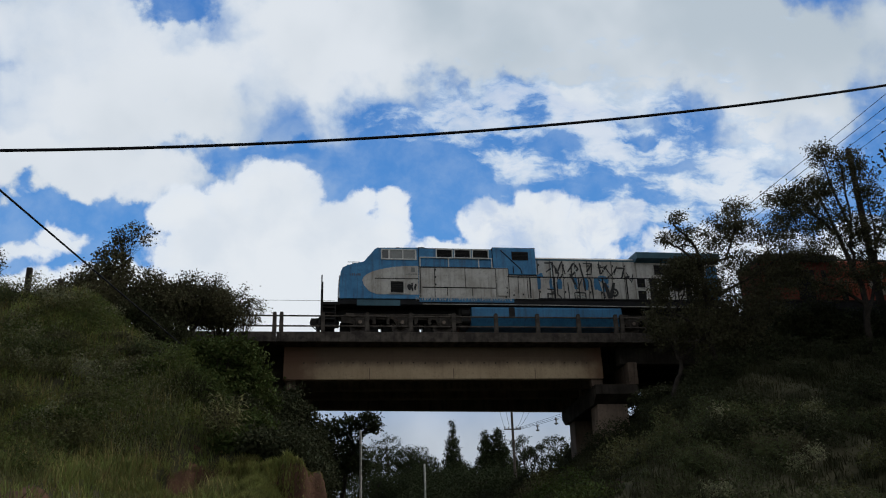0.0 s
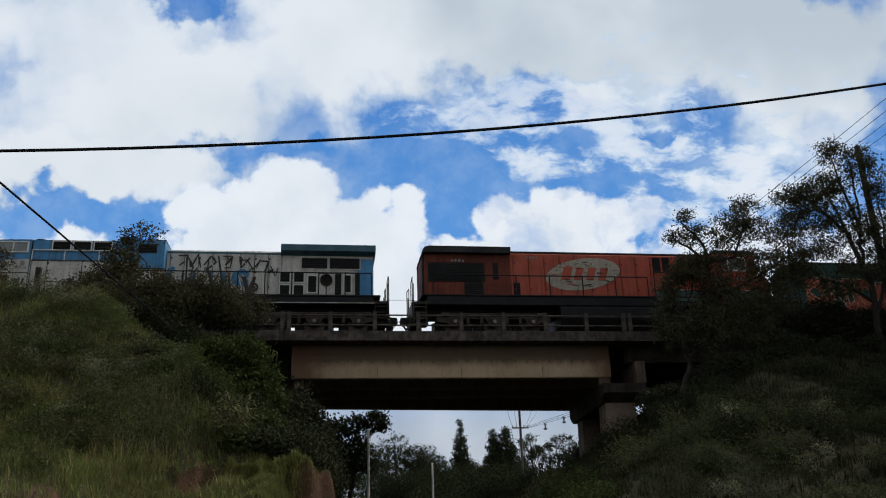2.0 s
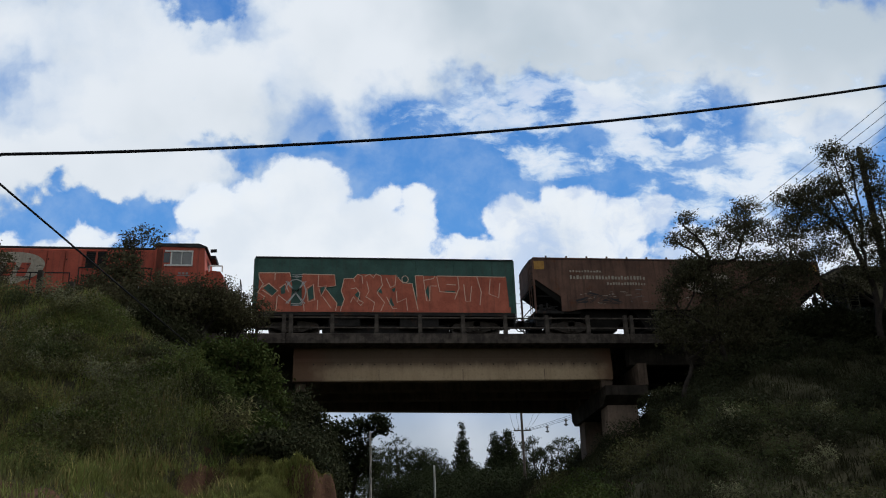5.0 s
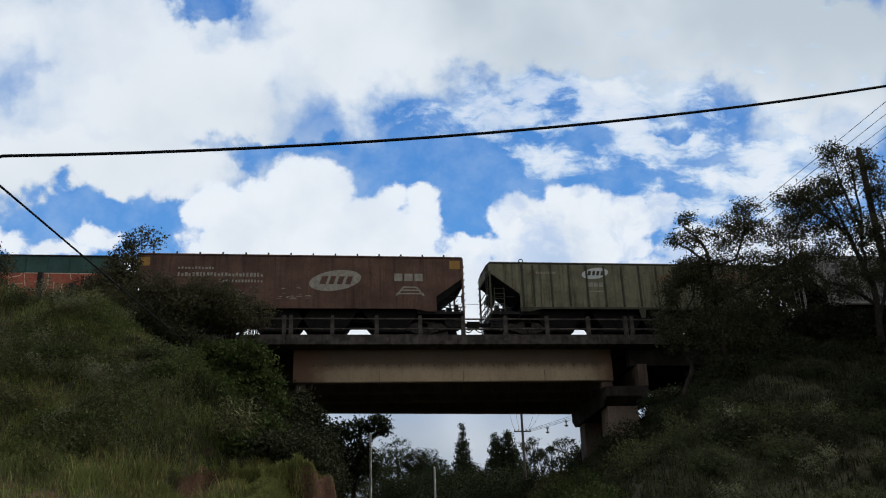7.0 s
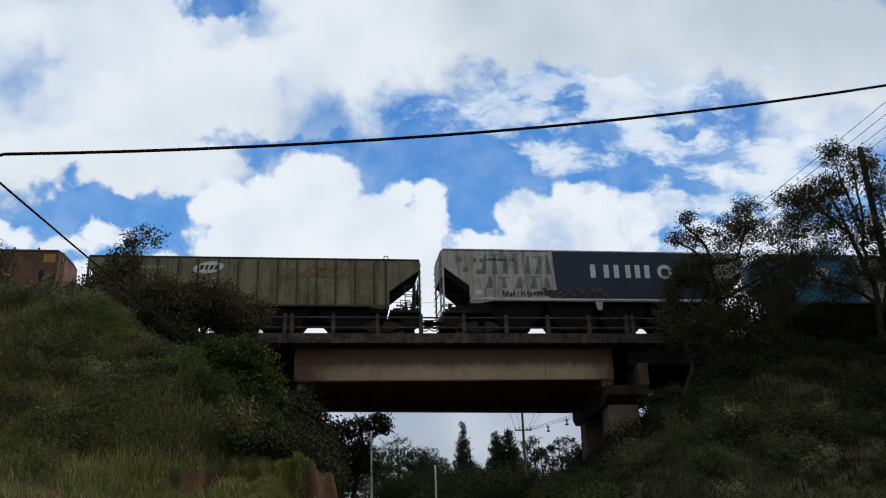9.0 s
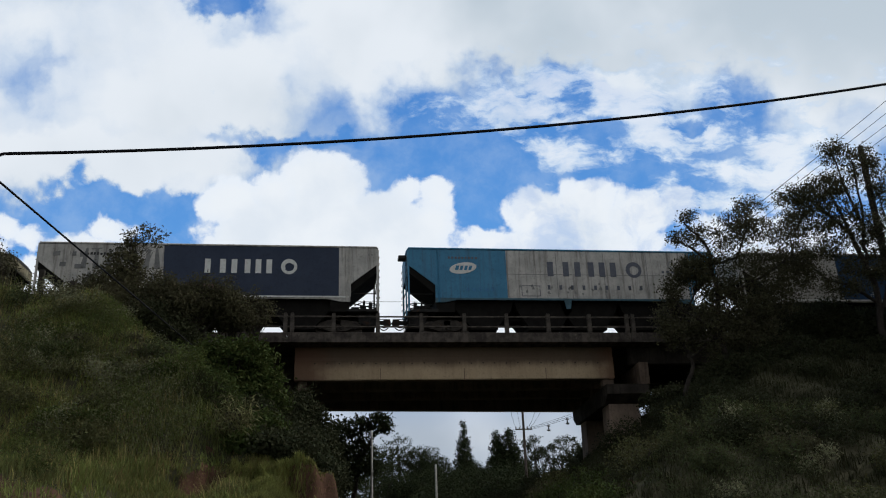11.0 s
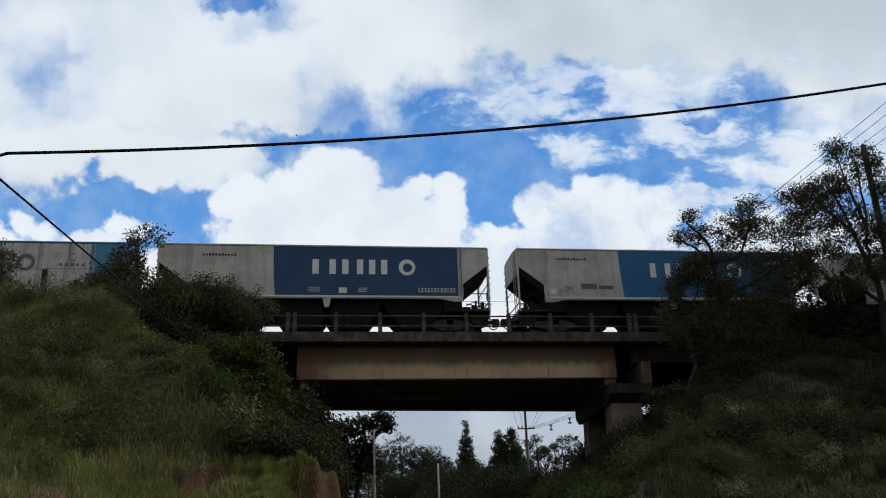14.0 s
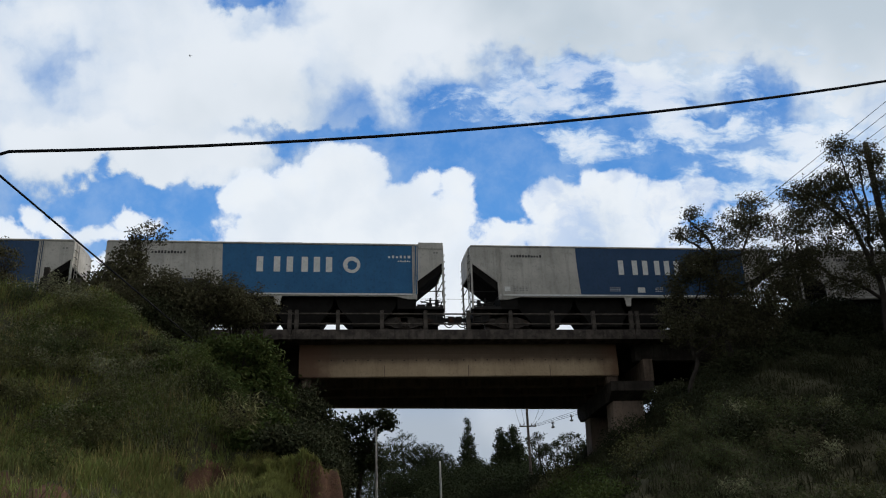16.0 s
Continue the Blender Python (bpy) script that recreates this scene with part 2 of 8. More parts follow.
CONCRETE_BROWN = surface("brown_concrete", (0.34, 0.25, 0.195), (0.2, 0.15, 0.115), 0.95, scale=0.9, mix=0.8, streak=0.4, streak_col=(0.015, 0.012, 0.01), bump=0.3, gloss=0.12)
# darkest concrete: shade on abutment, side girders and cross beam put into it
CONCRETE_PIER = surface("shade_dark_concrete", (0.07, 0.058, 0.048), (0.032, 0.027, 0.023), 0.95, scale=1.2, mix=0.9, streak=0.6, streak_col=(0.02, 0.017, 0.014), bump=0.35, gloss=0.12)
RAILING = surface("railing_concrete", (0.115, 0.097, 0.082), (0.045, 0.039, 0.034), 0.9, scale=3.5, mix=0.95, bump=0.2, gloss=0.12)
BALLAST = surface("ballast_stone", (0.16, 0.14, 0.12), (0.07, 0.06, 0.05), 0.95, scale=6, mix=0.8, fine=60, bump=0.6, gloss=0.12)
STEEL = surface("dark_steel", (0.032, 0.03, 0.028), (0.015, 0.014, 0.014), 0.6, 0.2, scale=3, rust=0.5, bump=0.15, gloss=0.12)
RAIL_STEEL = surface("rail_steel", (0.20, 0.16, 0.13), (0.10, 0.07, 0.05), 0.4, 0.8, scale=8)
WHEEL = surface("wheel_steel", (0.10, 0.085, 0.075), (0.05, 0.04, 0.035), 0.5, 0.6, scale=5)
BOGIE = surface("dusty_bogie", (0.074, 0.063, 0.053), (0.036, 0.031, 0.027), 0.8, 0.1, scale=4, mix=0.8, rust=0.4, bump=0.2, gloss=0.12)
# base tuned near black for the hoppers' chutes and inner sheets
CHUTE = surface("near_black_chute", (0.018, 0.0165, 0.015), (0.009, 0.00825, 0.0075), 0.9, scale=3, bump=0.1, gloss=0.03, dirt=0.05)
BLACK = surface("black_paint", (0.022, 0.022, 0.024), (0.012, 0.012, 0.012), 0.6, scale=2, bump=0.1, gloss=0.12)
ROOF = surface("sooty_roof", (0.05, 0.05, 0.052), (0.025, 0.025, 0.025), 0.75, scale=1.5, mix=0.8, bump=0.1, gloss=0.12)
BLUE = surface("loco_blue", (0.05857, 0.2636, 0.5076), (0.02929, 0.1464, 0.3124), 0.5, scale=1.4, mix=0.65, streak=0.5, bump=0.06)
LOCO_TRIM = surface("pale_trim", (0.72, 0.71, 0.67), (0.5, 0.48, 0.45), 0.6, scale=4, mix=0.6, bump=0.0)
LOCO_GREY = surface("loco_grey", (0.6057, 0.5862, 0.5471), (0.3322, 0.3029, 0.2638), 0.6, scale=1.2, mix=0.75, streak=0.6, streak_col=(0.15, 0.12, 0.095), bump=0.08)
ORANGE_GRIMY = surface("grimy_orange", (0.2, 0.0525, 0.0325), (0.09375, 0.0325, 0.025), 0.7, scale=0.9, mix=0.8, streak=0.6, streak_col=(0.04, 0.018, 0.014), bump=0.08, gloss=0.12)
TANK_BLUE = surface("tank_blue", (0.045, 0.22, 0.42), (0.03, 0.13, 0.26), 0.55, scale=1.2, mix=0.6, streak=0.5, streak_col=(0.03, 0.04, 0.05), bump=0.08)
ORANGE = surface("faded_orange", (0.46, 0.078, 0.038), (0.30, 0.052, 0.028), 0.6, scale=1.0, mix=0.7, streak=0.65, streak_col=(0.085, 0.025, 0.018), bump=0.08)
GREEN_PATCH = surface("green_patch", (0.06, 0.115, 0.095), (0.04, 0.07, 0.06), 0.6, scale=2, mix=0.7, streak=0.3, bump=0.08)
BOX_GREEN = surface("boxcar_green", (0.038, 0.115, 0.092), (0.022, 0.066, 0.054), 0.6, scale=1.2, mix=0.7, streak=0.3, bump=0.1)
WING_BLUE = surface("dull_dark_blue", (0.05, 0.135, 0.18), (0.03, 0.075, 0.10), 0.6, scale=1.4, mix=0.7, streak=0.3, bump=0.08)
TAG_ORANGE = surface("sprayed_orange", (0.56, 0.145, 0.08), (0.36, 0.085, 0.05), 0.7, scale=1.6, mix=0.8, streak=0.35, rust=0.2, bump=0.08)
TAG_LINE = surface("sprayed_outline", (0.80, 0.60, 0.46), (0.60, 0.40, 0.30), 0.7, scale=4, bump=0.0)
TAG_WHITE = surface("sprayed_white", (0.52, 0.54, 0.52), (0.34, 0.36, 0.35), 0.7, scale=5, bump=0.0)
TAG_BLACK = surface("sprayed_black", (0.018, 0.018, 0.02), (0.05, 0.05, 0.05), 0.7, scale=4, bump=0.0, dirt=0.1)
TAG_GREY = surface("sprayed_grey", (0.12, 0.12, 0.12), (0.24, 0.235, 0.225), 0.7, scale=3, mix=0.9, bump=0.0)
TAG_RED = surface("sprayed_red", (0.15, 0.065, 0.06), (0.07, 0.045, 0.045), 0.7, scale=3, mix=0.9, bump=0.0)
BROWN = surface("rusty_brown", (0.20, 0.113, 0.082), (0.11, 0.066, 0.052), 0.8, scale=0.9, mix=0.9, streak=0.75, streak_col=(0.06, 0.038, 0.03), rust=0.6, bump=0.15, gloss=0.12)
BROWN_MARK = surface("worn_cream_mark", (0.44, 0.40, 0.32), (0.30, 0.25, 0.20), 0.75, scale=6, mix=0.8, streak=0.2, bump=0.0)
YELLOW = surface("faded_yellow", (0.46, 0.25, 0.05), (0.3, 0.15, 0.04), 0.7, scale=4, bump=0.0)
OLIVE = surface("olive_paint", (0.275, 0.255, 0.165), (0.165, 0.15, 0.098), 0.75, scale=1.0, mix=0.9, streak=0.85, streak_col=(0.055, 0.046, 0.03), rust=0.55, rust_col=(0.09, 0.06, 0.035), bump=0.12, gloss=0.12)
OLIVE_DARK = surface("olive_rib", (0.10, 0.10, 0.07), (0.06, 0.055, 0.04), 0.8, scale=2, streak=0.5, rust=0.4, bump=0.12, gloss=0.12)
RUST_TAG = surface("rusty_faded_tag", (0.22, 0.125, 0.065), (0.18, 0.145, 0.085), 0.8, scale=5, mix=0.9, bump=0.0)
WAGON_GREY = surface("wagon_grey", (0.54, 0.51, 0.455), (0.33, 0.315, 0.28), 0.65, scale=0.8, mix=0.7, streak=0.4, streak_col=(0.20, 0.185, 0.16), bump=0.06)
WAGON_GREY_OLD = surface("wagon_old_grey", (0.575, 0.545, 0.50), (0.36, 0.345, 0.32), 0.7, scale=1.2, mix=0.8, streak=0.9, streak_col=(0.14, 0.125, 0.11), bump=0.08)
NAVY = surface("wagon_navy", (0.030, 0.043, 0.078), (0.022, 0.032, 0.06), 0.55, scale=1.0, mix=0.5, streak=0.14, streak_col=(0.03, 0.035, 0.05), bump=0.05, gloss=0.25)
ROYAL = surface("wagon_deep_blue", (0.024, 0.066, 0.145), (0.018, 0.052, 0.112), 0.55, scale=1.0, mix=0.5, streak=0.14, streak_col=(0.03, 0.035, 0.05), bump=0.05, gloss=0.25)
BRIGHT = surface("wagon_blue", (0.026, 0.14, 0.30), (0.021, 0.10, 0.22), 0.55, scale=1.0, mix=0.5, streak=0.16, streak_col=(0.04, 0.06, 0.08), bump=0.05, gloss=0.25)
TEAL = surface("wagon_teal", (0.048, 0.235, 0.40), (0.036, 0.165, 0.28), 0.55, scale=1.0, mix=0.6, streak=0.35, bump=0.06)
MARK_WHITE = surface("mark_white", (0.74, 0.74, 0.71), (0.60, 0.59, 0.54), 0.6, scale=4, mix=0.6, bump=0.0)
MARK_BLUE = surface("mark_blue_grey", (0.085, 0.095, 0.13), (0.13, 0.135, 0.155), 0.6, scale=5, mix=0.8, bump=0.0)
MARK_GREY = surface("mark_grey", (0.20, 0.20, 0.19), (0.28, 0.27, 0.26), 0.7, scale=5, bump=0.0)
GLASS_DARK = surface("dusty_dark_glass", (0.03, 0.033, 0.035), (0.05, 0.05, 0.05), 0.15, scale=3, bump=0.0, gloss=0.8)
CAB_GLASS = surface("grey_cab_glass", (0.20, 0.21, 0.20), (0.13, 0.135, 0.13), 0.2, scale=2, bump=0.0, gloss=0.8)
WOOD_POLE = surface("weathered_pole_wood", (0.12, 0.10, 0.085), (0.06, 0.05, 0.04), 0.9, scale=3, mix=0.8, bump=0.3, gloss=0.12)
PALE_POLE = surface("pale_concrete_pole", (0.78, 0.77, 0.73), (0.58, 0.56, 0.53), 0.85, scale=3, mix=0.7, bump=0.2)
DARK_POLE = surface("tarred_pole_wood", (0.05, 0.043, 0.037), (0.03, 0.026, 0.022), 0.9, scale=3, mix=0.8, bump=0.3, gloss=0.12)
WIRE = surface("black_cable", (0.010, 0.010, 0.012), rough=0.7, bump=0.0, dirt=0.0, gloss=0.1)
PORCELAIN = surface("insulator", (0.25, 0.25, 0.25), rough=0.3, bump=0.0)
BARK = surface("bark", (0.05, 0.042, 0.035), (0.025, 0.021, 0.018), 0.95, scale=6, mix=0.8, bump=0.6, gloss=0.12)
EARTH = surface("grassy_soil", (0.05, 0.048, 0.024), (0.03, 0.028, 0.016), 0.95, scale=0.7, mix=0.8, fine=14, bump=0.5, gloss=0.12)
RED_SOIL = surface("red_soil", (0.0975, 0.04992, 0.0312), (0.0429, 0.02574, 0.01794), 0.95, scale=2.2, mix=0.8, fine=20, bump=0.7, gloss=0.12)
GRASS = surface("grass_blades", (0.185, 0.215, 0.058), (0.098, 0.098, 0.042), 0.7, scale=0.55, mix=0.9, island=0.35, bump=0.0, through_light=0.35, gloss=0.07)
# darker copy of the grass, with shade put into its colour
SHADED_GRASS = surface("shaded_grass_blades", (0.038, 0.041, 0.019), (0.027, 0.027, 0.014), 0.75, scale=0.6, mix=0.9, island=0.4, bump=0.0, through_light=0.25, gloss=0.07)
DRY_GRASS = surface("dry_grass", (0.25, 0.205, 0.085), (0.15, 0.13, 0.05), 0.8, scale=0.7, island=0.35, bump=0.0, through_light=0.3, gloss=0.07)
# dark leaves: on shaded plants this colour carries the shade
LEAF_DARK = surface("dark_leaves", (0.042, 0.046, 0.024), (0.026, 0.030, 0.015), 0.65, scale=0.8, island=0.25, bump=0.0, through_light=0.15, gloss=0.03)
LEAF_MID = surface("green_leaves", (0.112, 0.138, 0.040), (0.048, 0.060, 0.020), 0.6, scale=0.6, mix=0.95, island=0.25, bump=0.0, through_light=0.3, gloss=0.03)
LEAF_OLIVE = surface("olive_leaves", (0.090, 0.092, 0.040), (0.058, 0.060, 0.027), 0.6, scale=0.8, island=0.25, bump=0.0, through_light=0.25, gloss=0.03)
LEAF_WEED = surface("yellowish_weed_leaves", (0.068, 0.080, 0.036), (0.042, 0.050, 0.023), 0.75, scale=0.9, island=0.25, bump=0.0, through_light=0.3, gloss=0.03)
LEAF_NARROW = surface("narrow_olive_leaves", (0.155, 0.150, 0.070), (0.085, 0.085, 0.036), 0.6, scale=0.8, island=0.3, bump=0.0, through_light=0.25, gloss=0.03)
LEAF_PALE = surface("pale_weed_leaves", (0.19, 0.19, 0.115), (0.115, 0.12, 0.065), 0.7, scale=0.9, island=0.25, bump=0.0, through_light=0.3, gloss=0.03)
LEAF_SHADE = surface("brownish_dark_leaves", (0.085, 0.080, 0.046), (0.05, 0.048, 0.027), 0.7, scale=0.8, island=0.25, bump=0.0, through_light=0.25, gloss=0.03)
LEAF_BUSH = surface("deep_green_leaves", (0.06038, 0.08, 0.02337), (0.03675, 0.0475, 0.01625), 0.65, scale=0.8, island=0.25, bump=0.0, through_light=0.2, gloss=0.03)
FRESH_GRASS = surface("fresh_grass_blades", (0.19, 0.20, 0.06), (0.11, 0.11, 0.04), 0.7, scale=0.9, mix=0.8, island=0.35, bump=0.0, through_light=0.35, gloss=0.06)
LEAF_FAR = surface("far_leaves", (0.03528, 0.0434, 0.02016), (0.02646, 0.0336, 0.01512), 0.8, scale=0.3, island=0.25, bump=0.0, through_light=0.08, gloss=0.03)



def girder_material():
    """Pale concrete with the shade under the deck painted on its upper face, ragged along runs, and rusty patches at
    the ends.
    """
    m = CONCRETE.copy()
    m.name = "girder_concrete"
    t = m.node_tree
    p = t.nodes["Principled BSDF"]
    col = p.inputs["Base Color"].links[0].from_socket
    co = t.nodes.new("ShaderNodeTexCoord")
    sep = t.nodes.new("ShaderNodeSeparateXYZ")
    t.links.new(co.outputs["Object"], sep.inputs[0])
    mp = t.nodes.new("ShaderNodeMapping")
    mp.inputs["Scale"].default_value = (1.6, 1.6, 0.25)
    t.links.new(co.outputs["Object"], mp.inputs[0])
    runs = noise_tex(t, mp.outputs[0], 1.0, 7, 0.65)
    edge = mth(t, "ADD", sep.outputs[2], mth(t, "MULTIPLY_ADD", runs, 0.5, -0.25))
    # shade below the deck overhang, painted as a dark band by height
    deck_shade = smooth(t, edge, 9.22, 9.78)
    col = mixc(t, mth(t, "MULTIPLY", deck_shade, 0.86), col, (0.07, 0.047, 0.035))
    # rust at both ends; the left one also darkened for shade there
    ends = smooth(t, mth(t, "ADD", mth(t, "ABSOLUTE", mth(t, "SUBTRACT", sep.outputs[0], 6.7)), mth(t, "MULTIPLY", noise_tex(t, co.outputs["Object"], 1.3, 5), 1.6)), 7.0, 8.5)
    col = mixc(t, mth(t, "MULTIPLY", ends, 0.8), col, (0.13, 0.065, 0.04))
    end_shade = smooth(t, mth(t, "ADD", sep.outputs[0], mth(t, "MULTIPLY", noise_tex(t, co.outputs["Object"], 0.9, 5), 2.4)), 3.2, -0.6)
    col = mixc(t, mth(t, "MULTIPLY", end_shade, 0.28), col, (0.085, 0.055, 0.04))      # shade near the abutment, put into the colour
    t.links.new(col, p.inputs["Base Color"])
    return m


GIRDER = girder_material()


# ------------------------------------------------------------ shaping helpers
def part(name, bm, material, parent=None, label=""):
    me = bpy.data.meshes.new(name)
    bm.to_mesh(me)
    bm.free()
    me.materials.append(material)
    ob = new(name, me)
    if parent is not None:
        ob.parent = parent
    return tagged(ob, label)


def shared(name, source, parent, m):
    """One more piece on the mesh of source."""
    ob = new(name, source.data)
    ob.parent = parent
    ob.matrix_basis = m
    return ob


def box(bm, x0, x1, y0, y1, z0, z1, bevel=0.0, m=None):
    vs = [bm.verts.new(p) for p in ((x0, y0, z0), (x1, y0, z0), (x1, y1, z0), (x0, y1, z0), (x0, y0, z1), (x1, y0, z1), (x1, y1, z1), (x0, y1, z1))]
    fs = [bm.faces.new([vs[i] for i in f]) for f in ((3, 2, 1, 0), (4, 5, 6, 7), (0, 1, 5, 4), (1, 2, 6, 5), (2, 3, 7, 6), (3, 0, 4, 7))]
    if m is not None:
        bmesh.ops.transform(bm, matrix=m, verts=vs)
    if bevel:
        edges = list({e for f in fs for e in f.edges})
        bmesh.ops.bevel(bm, geom=edges, offset=bevel, segments=1, affect="EDGES")
    return bm


def slab(bm, outline, y0, y1, axis="y"):
    """An outline (x, z) given thickness along y (axis x: outline is (y, z), thickness along x; axis z: outline (x, y))."""
    def at(p, d):
        return (p[0], d, p[1]) if axis == "y" else ((d, p[0], p[1]) if axis == "x" else (p[0], p[1], d))
    a, b = [bm.verts.new(at(p, y0)) for p in outline], [bm.verts.new(at(p, y1)) for p in outline]
    bm.faces.new(a)
    bm.faces.new(b[::-1])
    n = len(outline)
    for i in range(n):
        bm.faces.new((a[i], b[i], b[(i + 1) % n], a[(i + 1) % n]))
    return bm


def tidy(bm):
    bmesh.ops.recalc_face_normals(bm, faces=bm.faces)
    return bm


def tube(bm, points, radii, seg=8, cap=True):
    points = [Vector(p) for p in points]
    if isinstance(radii, (int, float)):
        radii = [radii] * len(points)
    rings = []
    for i, p in enumerate(points):
        d = (points[min(i + 1, len(points) - 1)] - points[max(i - 1, 0)]).normalized()
        a = d.orthogonal().normalized() if i == 0 else (rings_a - d * rings_a.dot(d)).normalized()
        rings_a = a
        b = d.cross(a)
        rings.append([bm.verts.new(p + (a * math.cos(w) + b * math.sin(w)) * radii[i]) for w in (2 * math.pi * k / seg for k in range(seg))])
    for r0, r1 in zip(rings, rings[1:]):
        for k in range(seg):
            bm.faces.new((r0[k], r0[(k + 1) % seg], r1[(k + 1) % seg], r1[k]))
    if cap:
        bm.faces.new(rings[0][::-1])
        bm.faces.new(rings[-1])
    return bm


def ellipse(cx, cz, rx, rz, n=28):
    return [(cx + rx * math.cos(2 * math.pi * k / n), cz + rz * math.sin(2 * math.pi * k / n)) for k in range(n)]


def ring_shape(bm, cx, cz, r_out, r_in, y0, y1, a0=0.0, a1=360.0, n=28):
    """A flat ring (or a bow of it) in the x-z plane."""
    k = [radians(a0 + (a1 - a0) * i / n) for i in range(n + 1)]
    for w0, w1 in zip(k, k[1:]):
        slab(bm, [(cx + r_in * math.cos(w0), cz + r_in * math.sin(w0)), (cx + r_out * math.cos(w0), cz + r_out * math.sin(w0)),
                  (cx + r_out * math.cos(w1), cz + r_out * math.sin(w1)), (cx + r_in * math.cos(w1), cz + r_in * math.sin(w1))], y0, y1)
    return bm


def raw_mesh(name, verts, faces, material, parent=None):
    """A mesh from numpy arrays of corners and equal-sided faces."""
    verts, faces = np.asarray(verts, np.float32), np.asarray(faces, np.int32)
    me = bpy.data.meshes.new(name)
    me.vertices.add(len(verts))
    me.vertices.foreach_set("co", verts.ravel())
    n, k = faces.shape
    me.loops.add(n * k)
    me.loops.foreach_set("vertex_index", faces.ravel())
    me.polygons.add(n)
    me.polygons.foreach_set("loop_start", np.arange(0, n * k, k, dtype=np.int32))
    me.update(calc_edges=True)
    me.validate()
    me.materials.append(material)
    ob = new(name, me)
    if parent is not None:
        ob.parent = parent
    return ob


def thing(name, m, label, category, group="", kind=""):
    ob = new(name)
    ob.empty_display_size = 0.2
    ob.matrix_world = m
    return tagged(ob, label, category, group, kind)

# ------------------------------------------------------------ ground
def sstep(x, lo, hi):
    k = np.clip((x - lo) / (hi - lo), 0, 1)
    return k * k * (3 - 2 * k)


def bumps(x, y):
    return (np.sin(x * 0.9 + 1.3 * np.sin(y * 0.43)) * np.cos(y * 0.77 + 0.8 * np.sin(x * 0.37)) * 0.5
            + np.sin(x * 2.3 + y * 1.1) * np.cos(y * 2.1 - x * 1.4) * 0.22 + np.sin(x * 5.1 - y * 3.7) * np.sin(y * 4.9 + x * 1.9) * 0.09)


def height(x, y):
    """The lie of the land: a road dip in the middle, two banks up to the railway, rising country behind."""
    x, y = np.asarray(x, float), np.asarray(y, float)
    n = bumps(x, y)
    # left bank
    front_l = 3.55 + (y - 22) * 0.77
    lip = 21.55 + 0.26 * np.sin(1.9 * x + 0.5) + 0.11 * np.sin(6.1 * x) + 0.05 * np.sin(15.3 * x + 2.0)      # a worn ledge above the road cut
    lower = 2.92 - 0.12 * sstep(x, -3.8, -3.1) + 0.12 * sstep(x, -2.1, -1.6) - 0.9 * sstep(x, -1.5, -0.5) + (y - 21.6) * 0.2 + 0.55 * sstep(-x, 3.4, 6.4) + 0.22 * np.sin(1.3 * x + 2.4) + 0.1 * np.sin(4.7 * x)
    front_l = lower + (front_l - lower) * sstep(y, lip, lip + 0.34)
    front_l = front_l - 0.38 * sstep(x, -3.6, -2.4) * sstep(y, 21.7, 22.1) * sstep(-y, -24.2, -22.6)      # a flat shelf behind the lip
    front_l = np.maximum(front_l, 0.0)
    cut_l = np.where(x > -0.2, 3.17 * sstep(-x, -0.85, -0.15), 3.0 + (-x) * 0.84)
    # right bank
    front_r = np.maximum(2.3 + (y - 22) * 0.58, 0.9 + 0.05 * (y - 10))
    xr = x - 0.30 * np.clip(y - 43, 0, 12)      # the bank draws back behind the bridge
    cut_r = np.where(xr < 8.5, 2.6 * sstep(xr, 5.0, 8.6), 2.5 + (xr - 8.5) * 0.52 + 0.10 * np.clip(xr - 15, 0, 9) ** 1.35)
    bank = np.where(x < 4.0, np.minimum(front_l, cut_l), np.minimum(front_r, cut_r))
    back = 10.9 - np.maximum(y - 50.5, 0) * 0.6
    bank = np.minimum(np.minimum(bank, 10.75), np.maximum(back, 0))
    top = sstep(bank, 10.2, 10.75)
    n = n + (0.4 * np.sin(x * 3.1 + y) * np.sin(y * 2.7) + 0.22 * np.sin(x * 9.7 + 3 * y) * np.sin(x * 5.3 - 4.1 * y)) * np.exp(-((y - 21.7) / 0.9) ** 2) * (x < 1)
    z = bank + n * 0.40 * (1 - top) * sstep(bank, 0.2, 1.5)
    far = y - 58
    hill = np.minimum(0.17 * np.clip(y - 56, 0, None), 5.2) * sstep(far, -6, 14) + np.minimum(0.03 * np.clip(y - 90, 0, None), 9)
    return np.maximum(z, 0) + hill + n * 0.25 * sstep(y, 60, 90)


def spread(inner0, inner1, step, outer0, outer1):
    mid = list(np.arange(inner0, inner1 + 1e-6, step))
    lo, hi, d = [], [], step
    v = inner0
    while v > outer0:
        d *= 1.22
        v -= d
        lo.append(v)
    d, v = step, inner1
    while v < outer1:
        d *= 1.22
        v += d
        hi.append(v)
    return np.array(lo[::-1] + mid + hi)


